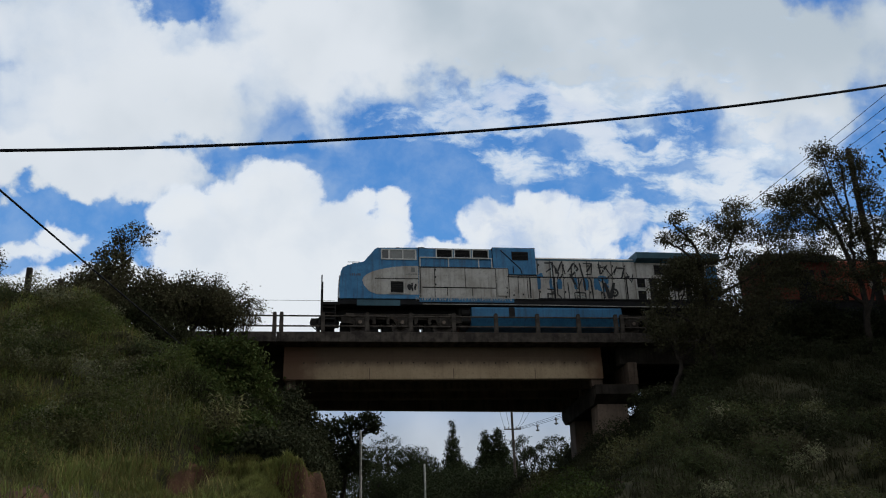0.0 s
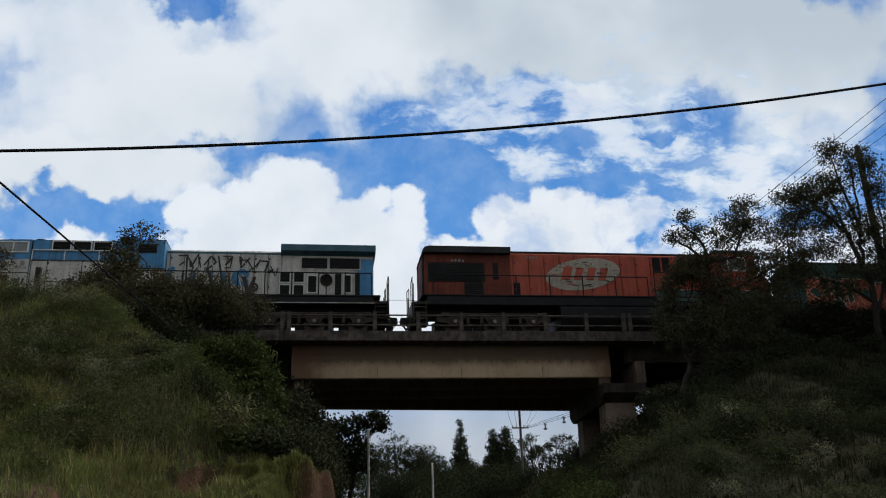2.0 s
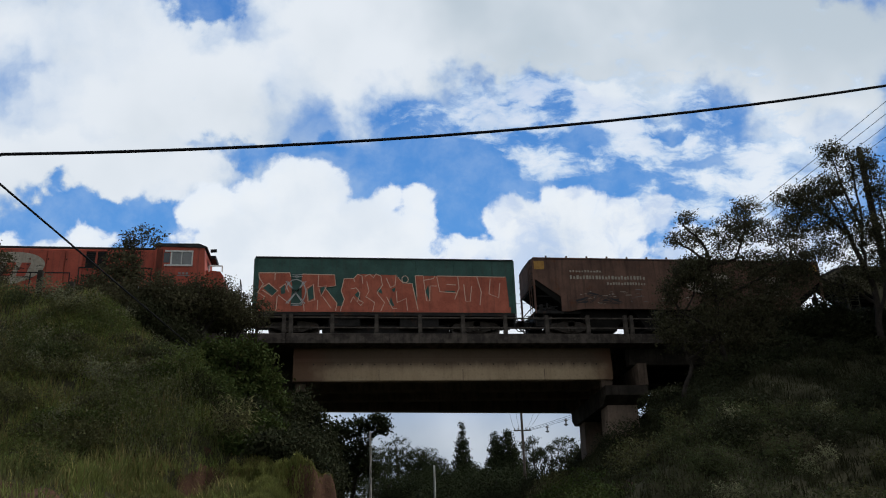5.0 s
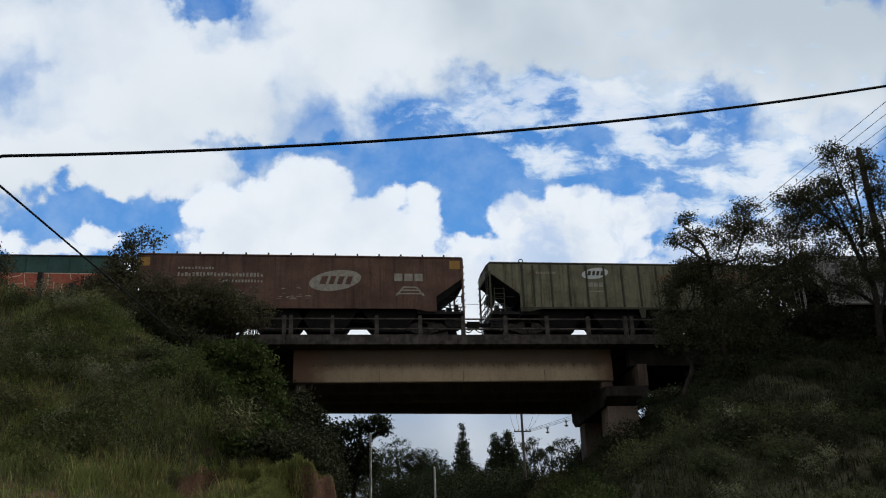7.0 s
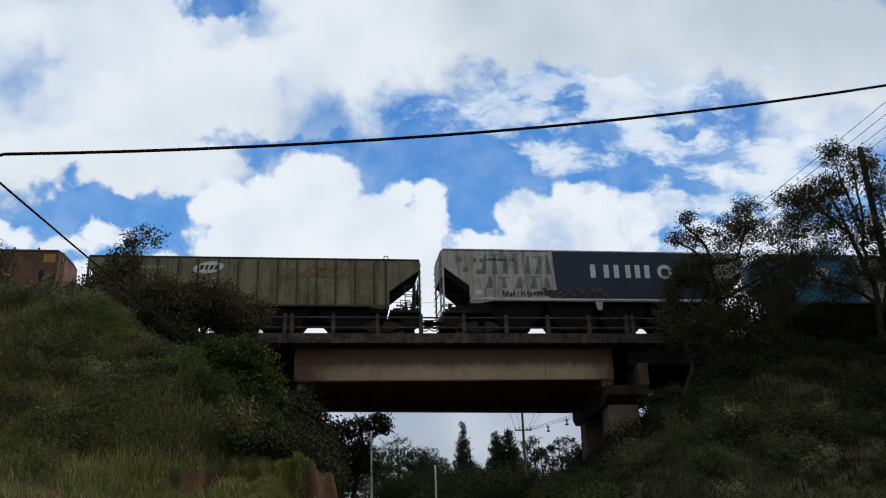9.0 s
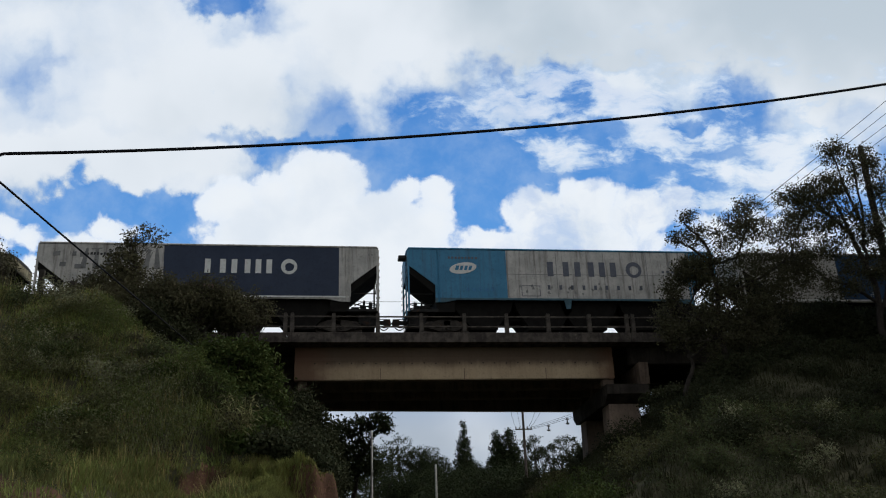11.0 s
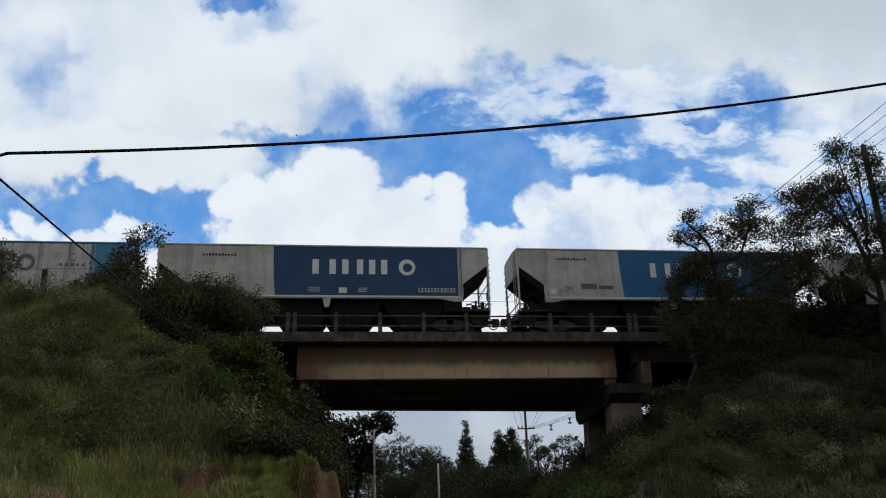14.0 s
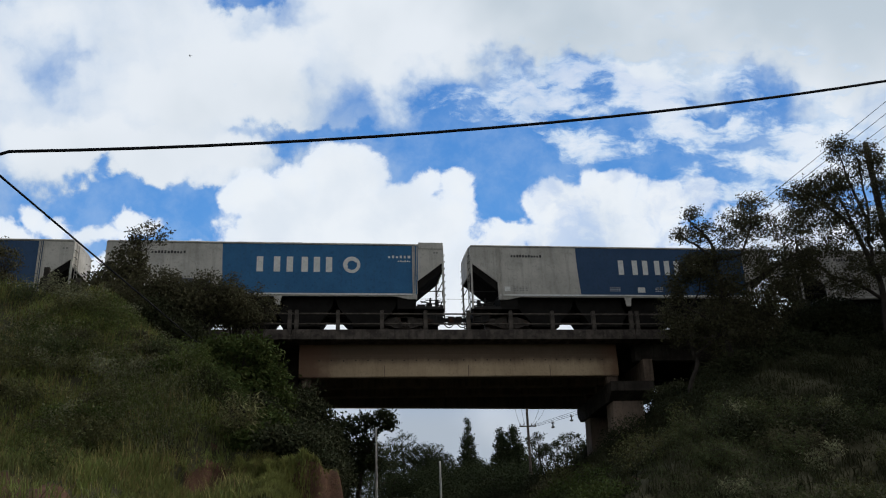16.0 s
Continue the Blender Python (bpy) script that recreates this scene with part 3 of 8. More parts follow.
def ground():
    xs, ys = spread(-26, 42, 0.42, -2600, 2600), spread(6, 62, 0.42, -2600, 2600)
    xs = np.unique(np.concatenate([xs[(xs < -7) | (xs > 1.6)], np.arange(-7, 1.6, 0.11)]))
    ys = np.unique(np.concatenate([ys[(ys < 20.6) | (ys > 23)], np.arange(20.6, 23, 0.08)]))
    gx, gy = np.meshgrid(xs, ys)
    v = np.stack([gx, gy, height(gx, gy)], -1).reshape(-1, 3)
    w, h = len(xs), len(ys)
    i = (np.arange(h - 1)[:, None] * w + np.arange(w - 1)[None, :]).ravel()
    f = np.stack([i, i + 1, i + w + 1, i + w], 1)
    ob = raw_mesh("ground", v, f, EARTH)
    ob.data.materials.append(RED_SOIL)
    c = v[f].mean(1)
    e = v[f]
    nz = np.cross(e[:, 1] - e[:, 0], e[:, 3] - e[:, 0])
    slope = nz[:, 2] / np.linalg.norm(nz, axis=1)
    soil = (slope < 0.6) & ((c[:, 0] > -1.0) | (c[:, 0] > -3.6) & (c[:, 0] < -1.9)) & (c[:, 0] < 1.4) & (c[:, 1] > 20.6) & (c[:, 1] < 24.5) | (c[:, 0] > 7.0) & (c[:, 0] < 9.2) & (c[:, 1] > 24) & (c[:, 1] < 34)
    soil |= (c[:, 1] > 15.2) & (c[:, 1] < 17.0 + 0.3 * np.sin(1.7 * c[:, 0])) & (c[:, 0] > -10) & (c[:, 0] < -3.4)      # worn earth at the roadside
    ob.data.polygons.foreach_set("material_index", soil.astype(np.int32))
    ob.data.polygons.foreach_set("use_smooth", np.ones(len(f), bool))
    return tagged(ob, "grassy railway banks with a red soil cut", "ground", kind="structure")


ground()

# ------------------------------------------------------------ bridge
Y_NEAR, Y_FAR, DECK = 38.5, 51.0, 10.96      # edges of the deck, top of the kerb
RAIL_Z, TRACK_Y, TRACK_FAR_Y = 11.30, 41.5, 45.9
GAUGE = 1.0


def bridge():
    b = thing("railway_bridge", pose(0, 0, 0), "stained concrete railway bridge on girders and a pier", "bridge")
    for a, c in ((-14.0, -1.93), (-1.90, 15.05), (15.08, 30.0)):
        bm = bmesh.new()
        slab(bm, [(Y_NEAR, 10.48), (Y_NEAR, 10.94), (Y_NEAR + 0.03, DECK), (Y_NEAR + 0.34, DECK), (Y_NEAR + 0.36, 10.70), (Y_FAR - 0.36, 10.70),
                  (Y_FAR - 0.34, DECK), (Y_FAR, DECK), (Y_FAR, 10.48), (Y_FAR - 0.6, 10.40), (Y_NEAR + 0.6, 10.40), (Y_NEAR + 0.08, 10.46)], a, c, axis="x")
        part("deck_slab", tidy(bm), CONCRETE_DARK, b, "dark streaked concrete deck with a raised kerb")
    # main span: four girders, each with a web and a heavier lower flange
    first = None
    for y in (39.25, 42.15, 45.05, 47.85):
        splay = Matrix(((1, 0, 0, 0), (0.11 if y > 47 else 0, 1, 0, 0.80 if y > 47 else 0), (0, 0, 1, 0), (0, 0, 0, 1)))      # the last girder is sheared to fit the camera's view
        g = bmesh.new()
        slab(g, [(y, 9.72), (y, 8.83), (y + 0.04, 8.79), (y + 0.56, 8.79), (y + 0.6, 8.83), (y + 0.6, 9.72)], -1.55, 14.25 + (0.115 if y < 47 else 0.32) * (y - 39.25), axis="x")
        g.transform(splay)
        # inner girders get a darker copy of the concrete, standing for their shade
        g = part("girder", tidy(g), GIRDER if first is None else CONCRETE_BROWN, b, "pale concrete girder, the shade under the deck painted on it" if first is None else "")
        bm = bmesh.new()
        slab(bm, [(y + 0.002, 9.722), (y + 0.04, 9.90), (y + 0.04, 10.41), (y + 0.56, 10.41), (y + 0.56, 9.90), (y + 0.598, 9.722)], -1.55, 14.25 + (0.115 if y < 47 else 0.32) * (y - 39.25), axis="x")
        bm.transform(splay)
        part("girder_web", tidy(bm), GIRDER if y < 40 else CONCRETE_BROWN, g)
        # sheet added below the girder; its darker tone stands for shade
        bm = bmesh.new()
        box(bm, -1.5, 14.2 + (0.115 if y < 47 else 0.32) * (y - 39.25), y + 0.03, y + 0.57, 8.783, 8.789)
        bm.transform(splay)
        part("soffit", bm, CONCRETE_BROWN, g, "thin underside sheet, darkened for the shade beneath")
        first = True
    for x in (2.52, 6.62, 10.72):
        bm = bmesh.new()
        box(bm, x, x + 0.03, 39.238, 39.25, 8.80, 9.35)
        part("joint_line", bm, CONCRETE_WEB, b)
    first_hole = None      # row of old form-tie holes along the girder
    for k in range(25):
        at = Matrix.Translation((-0.6 + 0.585 * k, 39.25, 9.60 + 0.012 * math.sin(2.3 * k)))
        if first_hole is None:
            bm = bmesh.new()
            tube(bm, [(0, -0.006, 0), (0, 0.03, 0)], 0.035, 8)
            first_hole = part("tie_hole", bm, CONCRETE_PIER, b)
            first_hole.matrix_basis = at
        else:
            shared("tie_hole", first_hole, b, at)
    for x in (-1.0, 4.6, 10.2, 13.4):
        bm = bmesh.new()
        for y0, y1 in ((39.85, 42.15), (42.75, 45.05), (45.65, 47.85)):
            box(bm, x, x + 0.3, y0, y1, 9.1, 10.42)
        part("diaphragm", bm, CONCRETE_BROWN, b)
    # side span
    for y in (39.4, 42.15, 45.05, 47.7):
        bm = bmesh.new()
        box(bm, 15.25, 25.2, y, y + 0.55, 9.55, 10.42, 0.02)
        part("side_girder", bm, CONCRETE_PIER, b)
    # left abutment
    bm = bmesh.new()
    box(bm, -3.2, -1.6, 41.2, 48.3, 3.0, 10.40, 0.05)
    box(bm, -1.62, -0.75, 39.6, 48.0, 3.0, 8.30, 0.05)
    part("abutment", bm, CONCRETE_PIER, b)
    for y in (39.5, 42.4, 45.3):
        bm = bmesh.new()
        box(bm, -1.4, -0.95, y, y + 0.4, 8.30, 8.79, 0.02)
        # darker concrete: the shade by the abutment put into the colour
        part("bearing_block", bm, CONCRETE_WEB, b)
    # pier: a cross beam with chamfered ends on two columns, sheared slightly to fit the camera's view
    skew = Matrix(((1, 0.115, 0, -0.115 * 40), (0, 1, 0, 0), (0, 0, 1, 0), (0, 0, 0, 1)))
    bm = bmesh.new()
    slab(bm, [(38.75, 8.42), (38.75, 7.95), (39.55, 7.55), (47.6, 7.55), (48.4, 7.95), (48.4, 8.42)], 13.75, 15.95, axis="x")
    bm.transform(skew)
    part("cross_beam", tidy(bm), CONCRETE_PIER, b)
    bm = bmesh.new()
    box(bm, 15.55, 16.05, 38.85, 47.9, 8.42, 9.54, 0.03)
    bm.transform(skew)
    part("beam_seat", tidy(bm), CONCRETE_WEB, b, "stained concrete upstand on the pier")
    for y in (39.5, 45.6):
        bm = bmesh.new()
        slab(bm, [(13.95, 7.56), (15.5, 7.56), (15.62, 2.0), (13.85, 2.0)], y, y + 1.6)
        bm.transform(skew)
        part("column", tidy(bm), CONCRETE_BROWN, b, "streaked concrete pier column")
    for y in (39.35, 42.2, 45.1):
        bm = bmesh.new()
        box(bm, 13.7, 14.3, y, y + 0.5, 8.42, 8.80, 0.03)
        bm.transform(skew)
        part("bearing_block", bm, CONCRETE_WEB, b)
    return b


bridge()


def railing(y, label):
    r = thing("bridge_railing", pose(0, y, DECK), label, "railing", "bridge railings")
    step = 16.95 / 8
    bm = bmesh.new()
    slab(bm, [(-0.10, 0), (0.10, 0), (0.085, 0.93), (0.06, 0.97), (-0.06, 0.97), (-0.085, 0.93)], -0.09, 0.09)
    post = part("post", tidy(bm), RAILING, r)
    spots = []
    for i in range(-5, 15):
        x = -1.85 + step * i
        spots += [x - 0.16, x + 0.16] if i in (0, 8) else [x]
    post.location = (spots[0], 0.12, 0)
    for x in spots[1:]:
        shared("post", post, r, Matrix.Translation((x, 0.12, 0)))
    for z in (0.30, 0.80):
        for a, c in ((-12.3, -1.72), (-1.66, 15.2), (15.3, 27.5)):
            bm = bmesh.new()
            box(bm, a, c, 0.085, 0.155, z - 0.035, z + 0.035, 0.012)
            part("rail", bm, RAILING, r)
    return r


railing(Y_NEAR, "dark concrete railing with posts and two rails on the deck edge")
railing(48.76, "dark concrete railing along the other deck edge")


def track(y, label):
    tr = thing("railway_track", pose(0, y, 0), label, "railway track", "railway tracks")
    bm = bmesh.new()
    slab(bm, [(-1.7, 10.62), (-1.25, 11.10), (1.25, 11.10), (1.7, 10.62)], -320, 360, axis="x")
    part("ballast", tidy(bm), BALLAST, tr)
    for s in (-1, 1):
        bm = bmesh.new()
        c = s * (GAUGE / 2 + 0.035)
        slab(bm, [(c - 0.065, 11.135), (c + 0.065, 11.135), (c + 0.06, 11.15), (c + 0.01, 11.17), (c + 0.01, 11.265), (c + 0.035, 11.275), (c + 0.035, 11.30),
                  (c - 0.035, 11.30), (c - 0.035, 11.275), (c - 0.01, 11.265), (c - 0.01, 11.17), (c - 0.06, 11.15)], -320, 360, axis="x")
        part("steel_rail", tidy(bm), RAIL_STEEL, tr)
    bm = bmesh.new()
    box(bm, -0.11, 0.11, -1.0, 1.0, 11.0, 11.134, 0.015)
    first = part("sleeper", bm, WOOD_POLE, tr)
    for i in range(-45, 75):
        if i:
            shared("sleeper", first, tr, Matrix.Translation((i * 0.6, 0, 0)))
    return tr


track(TRACK_Y, "ballasted track carrying the train over the bridge")
track(TRACK_FAR_Y, "empty second track on the bridge")


# ------------------------------------------------------------ train: running gear
TURNING = []          # wheelsets that roll: (object, place in its vehicle, radius)
NEAR = -1.5           # the side of a vehicle that faces the camera


def wheelset(parent, x, radius):
    bm = bmesh.new()
    tube(bm, [(0, -0.80, 0), (0, 0.80, 0)], 0.075, 10)
    for s in (-1, 1):
        c = s * 0.535
        tube(bm, [(0, c - 0.065, 0), (0, c - 0.05, 0), (0, c + 0.05, 0), (0, c + 0.065, 0)], [radius - 0.01, radius, radius, radius - 0.01], 28)
        for k in range(5):
            a = 2 * math.pi * k / 5
            tube(bm, [(0.6 * radius * math.cos(a), c - 0.075, 0.6 * radius * math.sin(a)), (0.6 * radius * math.cos(a), c + 0.075, 0.6 * radius * math.sin(a))], 0.05, 6)
    ob = part("wheelset", bm, WHEEL, parent)
    ob.location = (x, 0, radius)
    TURNING.append((ob, (x, 0, radius), radius))
    return ob


def thing_part(parent, name):
    ob = new(name)
    ob.empty_display_size = 0.1
    ob.parent = parent
    return ob


def freight_bogie(wagon, x):
    """A cast three-piece bogie: side frames with springs, a bolster, two wheelsets."""
    parent = thing_part(wagon, "bogie")
    for s in (-1, 1):
        y = s * 0.86
        bm = bmesh.new()
        slab(bm, [(x - 1.20, 0.40), (x - 1.20, 0.56), (x - 0.95, 0.62), (x - 0.45, 0.80), (x + 0.45, 0.80), (x + 0.95, 0.62), (x + 1.20, 0.56), (x + 1.20, 0.40),
                  (x + 0.80, 0.38), (x + 0.42, 0.20), (x - 0.42, 0.20), (x - 0.80, 0.38)], y - 0.09, y + 0.09)
        bmesh.ops.bevel(bm, geom=bm.edges[:], offset=0.02, segments=1, affect="EDGES")
        for k in (-0.86, 0.86):
            tube(bm, [(x + k, y + s * 0.06, 0.42), (x + k, y + s * 0.19, 0.42)], 0.11, 10)
        for k in (-0.2, 0.0, 0.2):
            tube(bm, [(x + k, y + s * 0.1, 0.28), (x + k, y + s * 0.1, 0.52)], 0.075, 8)
        part("side_frame", tidy(bm), BOGIE, parent)
    bm = bmesh.new()
    box(bm, x - 0.2, x + 0.2, -0.95, 0.95, 0.52, 0.82, 0.03)
    box(bm, x - 0.35, x + 0.35, -0.25, 0.25, 0.82, 1.12)
    part("bolster", bm, BOGIE, parent)
    for k in (-0.86, 0.86):
        wheelset(parent, x + k, 0.42)


def coupler(parent, x, d, z=0.88):
    """A knuckle coupler with an air hose; d: the way it points."""
    bm = bmesh.new()
    box(bm, min(x, x + d * 0.62), max(x, x + d * 0.62), -0.09, 0.09, z - 0.10, z + 0.10, 0.02)
    slab(bm, [(x + d * 0.55, z - 0.16), (x + d * 0.86, z - 0.16), (x + d * 0.92, z), (x + d * 0.86, z + 0.16), (x + d * 0.55, z + 0.16)], -0.17, 0.17)
    part("coupler", tidy(bm), STEEL, parent)
    bm = bmesh.new()      # draft pocket, striker plate and the cut lever on its brackets
    a, b = sorted((x - d * 0.55, x + d * 0.12))
    box(bm, a, b, -0.30, 0.30, z - 0.24, z + 0.24, 0.02)
    box(bm, x + d * 0.12 - 0.03, x + d * 0.12 + 0.03, -1.15, 1.15, z - 0.02, z + 0.30, 0.01)
    tube(bm, [(x + d * 0.2, -1.2, z - 0.22), (x + d * 0.22, -1.1, z + 0.06), (x + d * 0.3, -0.3, z + 0.1), (x + d * 0.62, -0.05, z + 0.18)], 0.022, 6)
    for y in (-1.05, 1.05):
        box(bm, x + d * 0.08 - 0.05, x + d * 0.08 + 0.05, y - 0.05, y + 0.05, z - 0.5, z + 0.1, 0.01)
    tube(bm, [(x - d * 0.5, -0.7, z - 0.34), (x + d * 0.15, -0.7, z - 0.34)], 0.07, 8)
    part("draft_gear", tidy(bm), BLACK, parent)
    bm = bmesh.new()
    tube(bm, [(x + d * (0.12 + 0.8 * k / 8), -0.55, z - 0.1 - 0.3 * math.sin(math.pi * k / 8 * 0.95)) for k in range(9)], 0.022, 6)
    part("brake_hose", bm, BLACK, parent)
    bm = bmesh.new()
    pts = [(x + d * (0.1 + 0.82 * k / 10), -0.38 + 0.02 * k, z - 0.04 - 0.42 * math.sin(math.pi * k / 10 * 0.95)) for k in range(11)]
    tube(bm, pts, 0.028, 6)
    part("air_hose", bm, BLACK, parent)


def ladder(parent, x, y, z0, z1, width, material, step=0.36, along="x"):
    bm = bmesh.new()
    h = width / 2
    ends = [(x - h, y), (x + h, y)] if along == "x" else [(x, y - h), (x, y + h)]
    for a, b in ends:
        tube(bm, [(a, b, z0), (a, b, z1)], 0.022, 6)
    z = z0 + 0.12
    while z < z1:
        tube(bm, [(*ends[0], z), (*ends[1], z)], 0.018, 6)
        z += step
    part("ladder", bm, material, parent)


def plate(parent, name, outline, material, y=NEAR, lift=0.006, thick=0.012, label=""):
    """A painted patch: a thin raised sheet on a vehicle's side."""
    bm = bmesh.new()
    slab(bm, outline, y - lift - thick, y - lift + 0.002)
    return part(name, tidy(bm), material, parent, label)


def rect(x0, x1, z0, z1):
    return [(x0, z0), (x1, z0), (x1, z1), (x0, z1)]


def ribbon(bm, pts, width, y, taper=0.5):
    """A painted stroke: a flat band along a bent line in the x-z plane."""
    n = len(pts)
    lo, hi = [], []
    for k, (x, z) in enumerate(pts):
        a, b = pts[max(k - 1, 0)], pts[min(k + 1, n - 1)]
        dx, dz = b[0] - a[0], b[1] - a[1]
        ln = math.hypot(dx, dz) or 1.0
        h = width / 2 * (1 - taper * abs(2 * k / (n - 1) - 1) ** 3)
        lo.append((x + dz / ln * h, z - dx / ln * h))
        hi.append((x - dz / ln * h, z + dx / ln * h))
    for k in range(n - 1):
        slab(bm, [lo[k], lo[k + 1], hi[k + 1], hi[k]], y - 0.004, y)


def scribble(parent, name, x0, x1, z0, z1, n, material, seed, y=NEAR, width=0.06, lift=0.014, label=""):
    """Sprayed strokes with no reading: uprights, slants and hooks of one brush width."""
    rnd = random.Random(seed)
    bm = bmesh.new()
    cell = (x1 - x0) / n
    for i in range(n):
        cx = x0 + cell * (i + 0.5) + rnd.uniform(-0.15, 0.15) * cell
        tall = (z1 - z0) * rnd.uniform(0.7, 1.0)
        zb = z0 + rnd.uniform(0, z1 - z0 - tall)
        w = width * rnd.uniform(0.7, 1.25)
        d = y - lift - 0.0015 * (i % 4)
        lean = rnd.uniform(-0.35, 0.35) * cell
        ribbon(bm, [(cx + lean * (k / 6 - 0.5) + 0.12 * cell * math.sin(k * 1.3 + i), zb + tall * k / 6) for k in range(7)], w, d)
        kind = rnd.randrange(4)
        if kind == 0:      # hook
            r = cell * rnd.uniform(0.3, 0.6)
            a0 = rnd.uniform(0, 360)
            ribbon(bm, [(cx + r * math.cos(radians(a0 + 28 * k)), zb + tall * 0.62 + r * 1.2 * math.sin(radians(a0 + 28 * k))) for k in range(8)], w * 0.8, d - 0.005)
        elif kind == 1:    # slant to the neighbour
            ribbon(bm, [(cx + cell * k / 5, zb + tall * (0.9 - 0.75 * k / 5) + 0.03 * math.sin(k)) for k in range(6)], w * 0.8, d - 0.005)
        elif kind == 2:    # rising slant
            ribbon(bm, [(cx + cell * k / 5, zb + tall * (0.15 + 0.7 * k / 5)) for k in range(6)], w * 0.7, d - 0.005)
    return tagged(part(name, tidy(bm), material, parent, label), kind="stuff")


def wild_tag(parent, name, x0, x1, z0, z1, n, ink, fill, seed, y, width=0.13):
    """Sprayed shapes with no reading: stout crossing strokes, a dark outline with a paler core."""
    rnd = random.Random(seed)
    dark, core = bmesh.new(), bmesh.new()
    cell = (x1 - x0) / n
    for i in range(n):
        side, pts = 1, []
        mid, tall = x0 + cell * (i + 0.5), z1 - z0
        for k in range(5):      # a jagged loop that runs over its neighbours
            pts.append((mid + side * cell * rnd.uniform(0.25, 0.85), z0 + tall * min(1, max(0, rnd.choice((0.05, 0.3, 0.6, 0.95)) + rnd.uniform(-0.12, 0.12)))))
            side = -side if rnd.random() < 0.7 else side
        for k, (a, b) in enumerate(zip(pts, pts[1:])):
            bend = ((a[0] + b[0]) / 2 + rnd.uniform(-0.08, 0.08), (a[1] + b[1]) / 2 + rnd.uniform(-0.06, 0.06))
            d = y - 0.012 - 0.0012 * ((i + 2 * k) % 5)
            ribbon(dark, [a, bend, b], width * rnd.uniform(0.9, 1.5), d, 0.2)
            if (i + k) % 3:
                ribbon(core, [a, bend, b], width * 0.45, d - 0.006, 0.2)
    tagged(part(name, tidy(dark), ink, parent), kind="stuff")
    tagged(part(name + "_core", tidy(core), fill, parent), kind="stuff")


def flared_tag(parent, x0, x1, z0, z1, n, material, seed, y=NEAR):
    """A row of tall sprayed strokes that widen at the foot, a few of them crossed or paired; no reading."""
    rnd = random.Random(seed)
    bm = bmesh.new()
    cell = (x1 - x0) / n
    for i in range(n):
        cx, h = x0 + cell * (i + 0.5), (z1 - z0) * rnd.uniform(0.85, 1.0)
        t, f, lean = cell * 0.10, cell * rnd.uniform(0.2, 0.34), rnd.uniform(-0.15, 0.15)
        slab(bm, [(cx - f, z0), (cx + f * 0.8, z0), (cx + t + lean, z0 + h), (cx - t + lean, z0 + h)], y - 0.016, y - 0.012)
        if i % 2:
            ribbon(bm, [(cx - cell * 0.45, z0 + h * 0.96), (cx + cell * 0.4, z0 + h)], 0.12, y - 0.018)
        if i % 3 == 2:
            ribbon(bm, [(cx, z0 + h * 0.1), (cx + cell * 0.5, z0 + h * 0.9)], 0.10, y - 0.020)
    tagged(part("tall_tag", tidy(bm), material, parent), kind="stuff")


def flakes(parent, x0, x1, z0, z1, n, material, seed, y):
    """Short level scars where paint has come off."""
    rnd = random.Random(seed)
    bm = bmesh.new()
    for _ in range(n):
        x, z = rnd.uniform(x0, x1), rnd.uniform(z0, z1)
        w, h = rnd.uniform(0.08, 0.42), rnd.uniform(0.015, 0.05)
        if ((x - (x0 + x1) / 2) / (x1 - x0) * 2) ** 2 + ((z - (z0 + z1) / 2) / (z1 - z0) * 2) ** 2 > 0.8:
            continue
        slab(bm, [(x, z), (x + w, z + rnd.uniform(-0.01, 0.02)), (x + w * 0.8, z + h), (x + w * 0.1, z + h * 0.7)], y - 0.036, y - 0.031)
    tagged(part("flaked_paint", tidy(bm), material, parent), kind="stuff")


def bars(parent, name, x0, x1, z0, z1, n, material, y=NEAR, lift=0.012, label=""):
    """A line of writing too small to read: short upright bars."""
    rnd = random.Random(int(x0 * 100) + n)
    bm = bmesh.new()
    w = (x1 - x0) / n
    for i in range(n):
        a = x0 + w * i
        slab(bm, rect(a + 0.12 * w, a + w * rnd.uniform(0.6, 0.85), z0, z1 - (z1 - z0) * rnd.choice((0, 0, 0.25))), y - lift - 0.004, y - lift)
    return tagged(part(name, tidy(bm), material, parent, label), kind="stuff")


def word_blocks(parent, x0, x1, z0, z1, material, y=NEAR):
    """The big emblem: groups of upright bars and a ring with a swirl."""
    h, w = z1 - z0, x1 - x0
    stem = 0.06 * w
    lo = y - 0.018
    for a, top in ((0.02, 1.0), (0.18, 1.0), (0.30, 1.0), (0.44, 1.0), (0.555, 1.0), (0.67, 1.0)):
        bm = bmesh.new()
        slab(bm, rect(x0 + a * w, x0 + a * w + stem, z0, z0 + h * top), lo, y - 0.006)
        part("emblem_bar", tidy(bm), material, parent)
    r = h * 0.55
    bm = bmesh.new()
    ring_shape(bm, x1 - r, z0 + h * 0.5, r, r * 0.50, lo, y - 0.006, 35, 215, 16)
    ring_shape(bm, x1 - r, z0 + h * 0.5, r, r * 0.62, lo + 0.001, y - 0.006, 205, 395, 16)
    bmesh.ops.remove_doubles(bm, verts=bm.verts[:], dist=0.0015)
    part("emblem_ring", tidy(bm), material, parent)


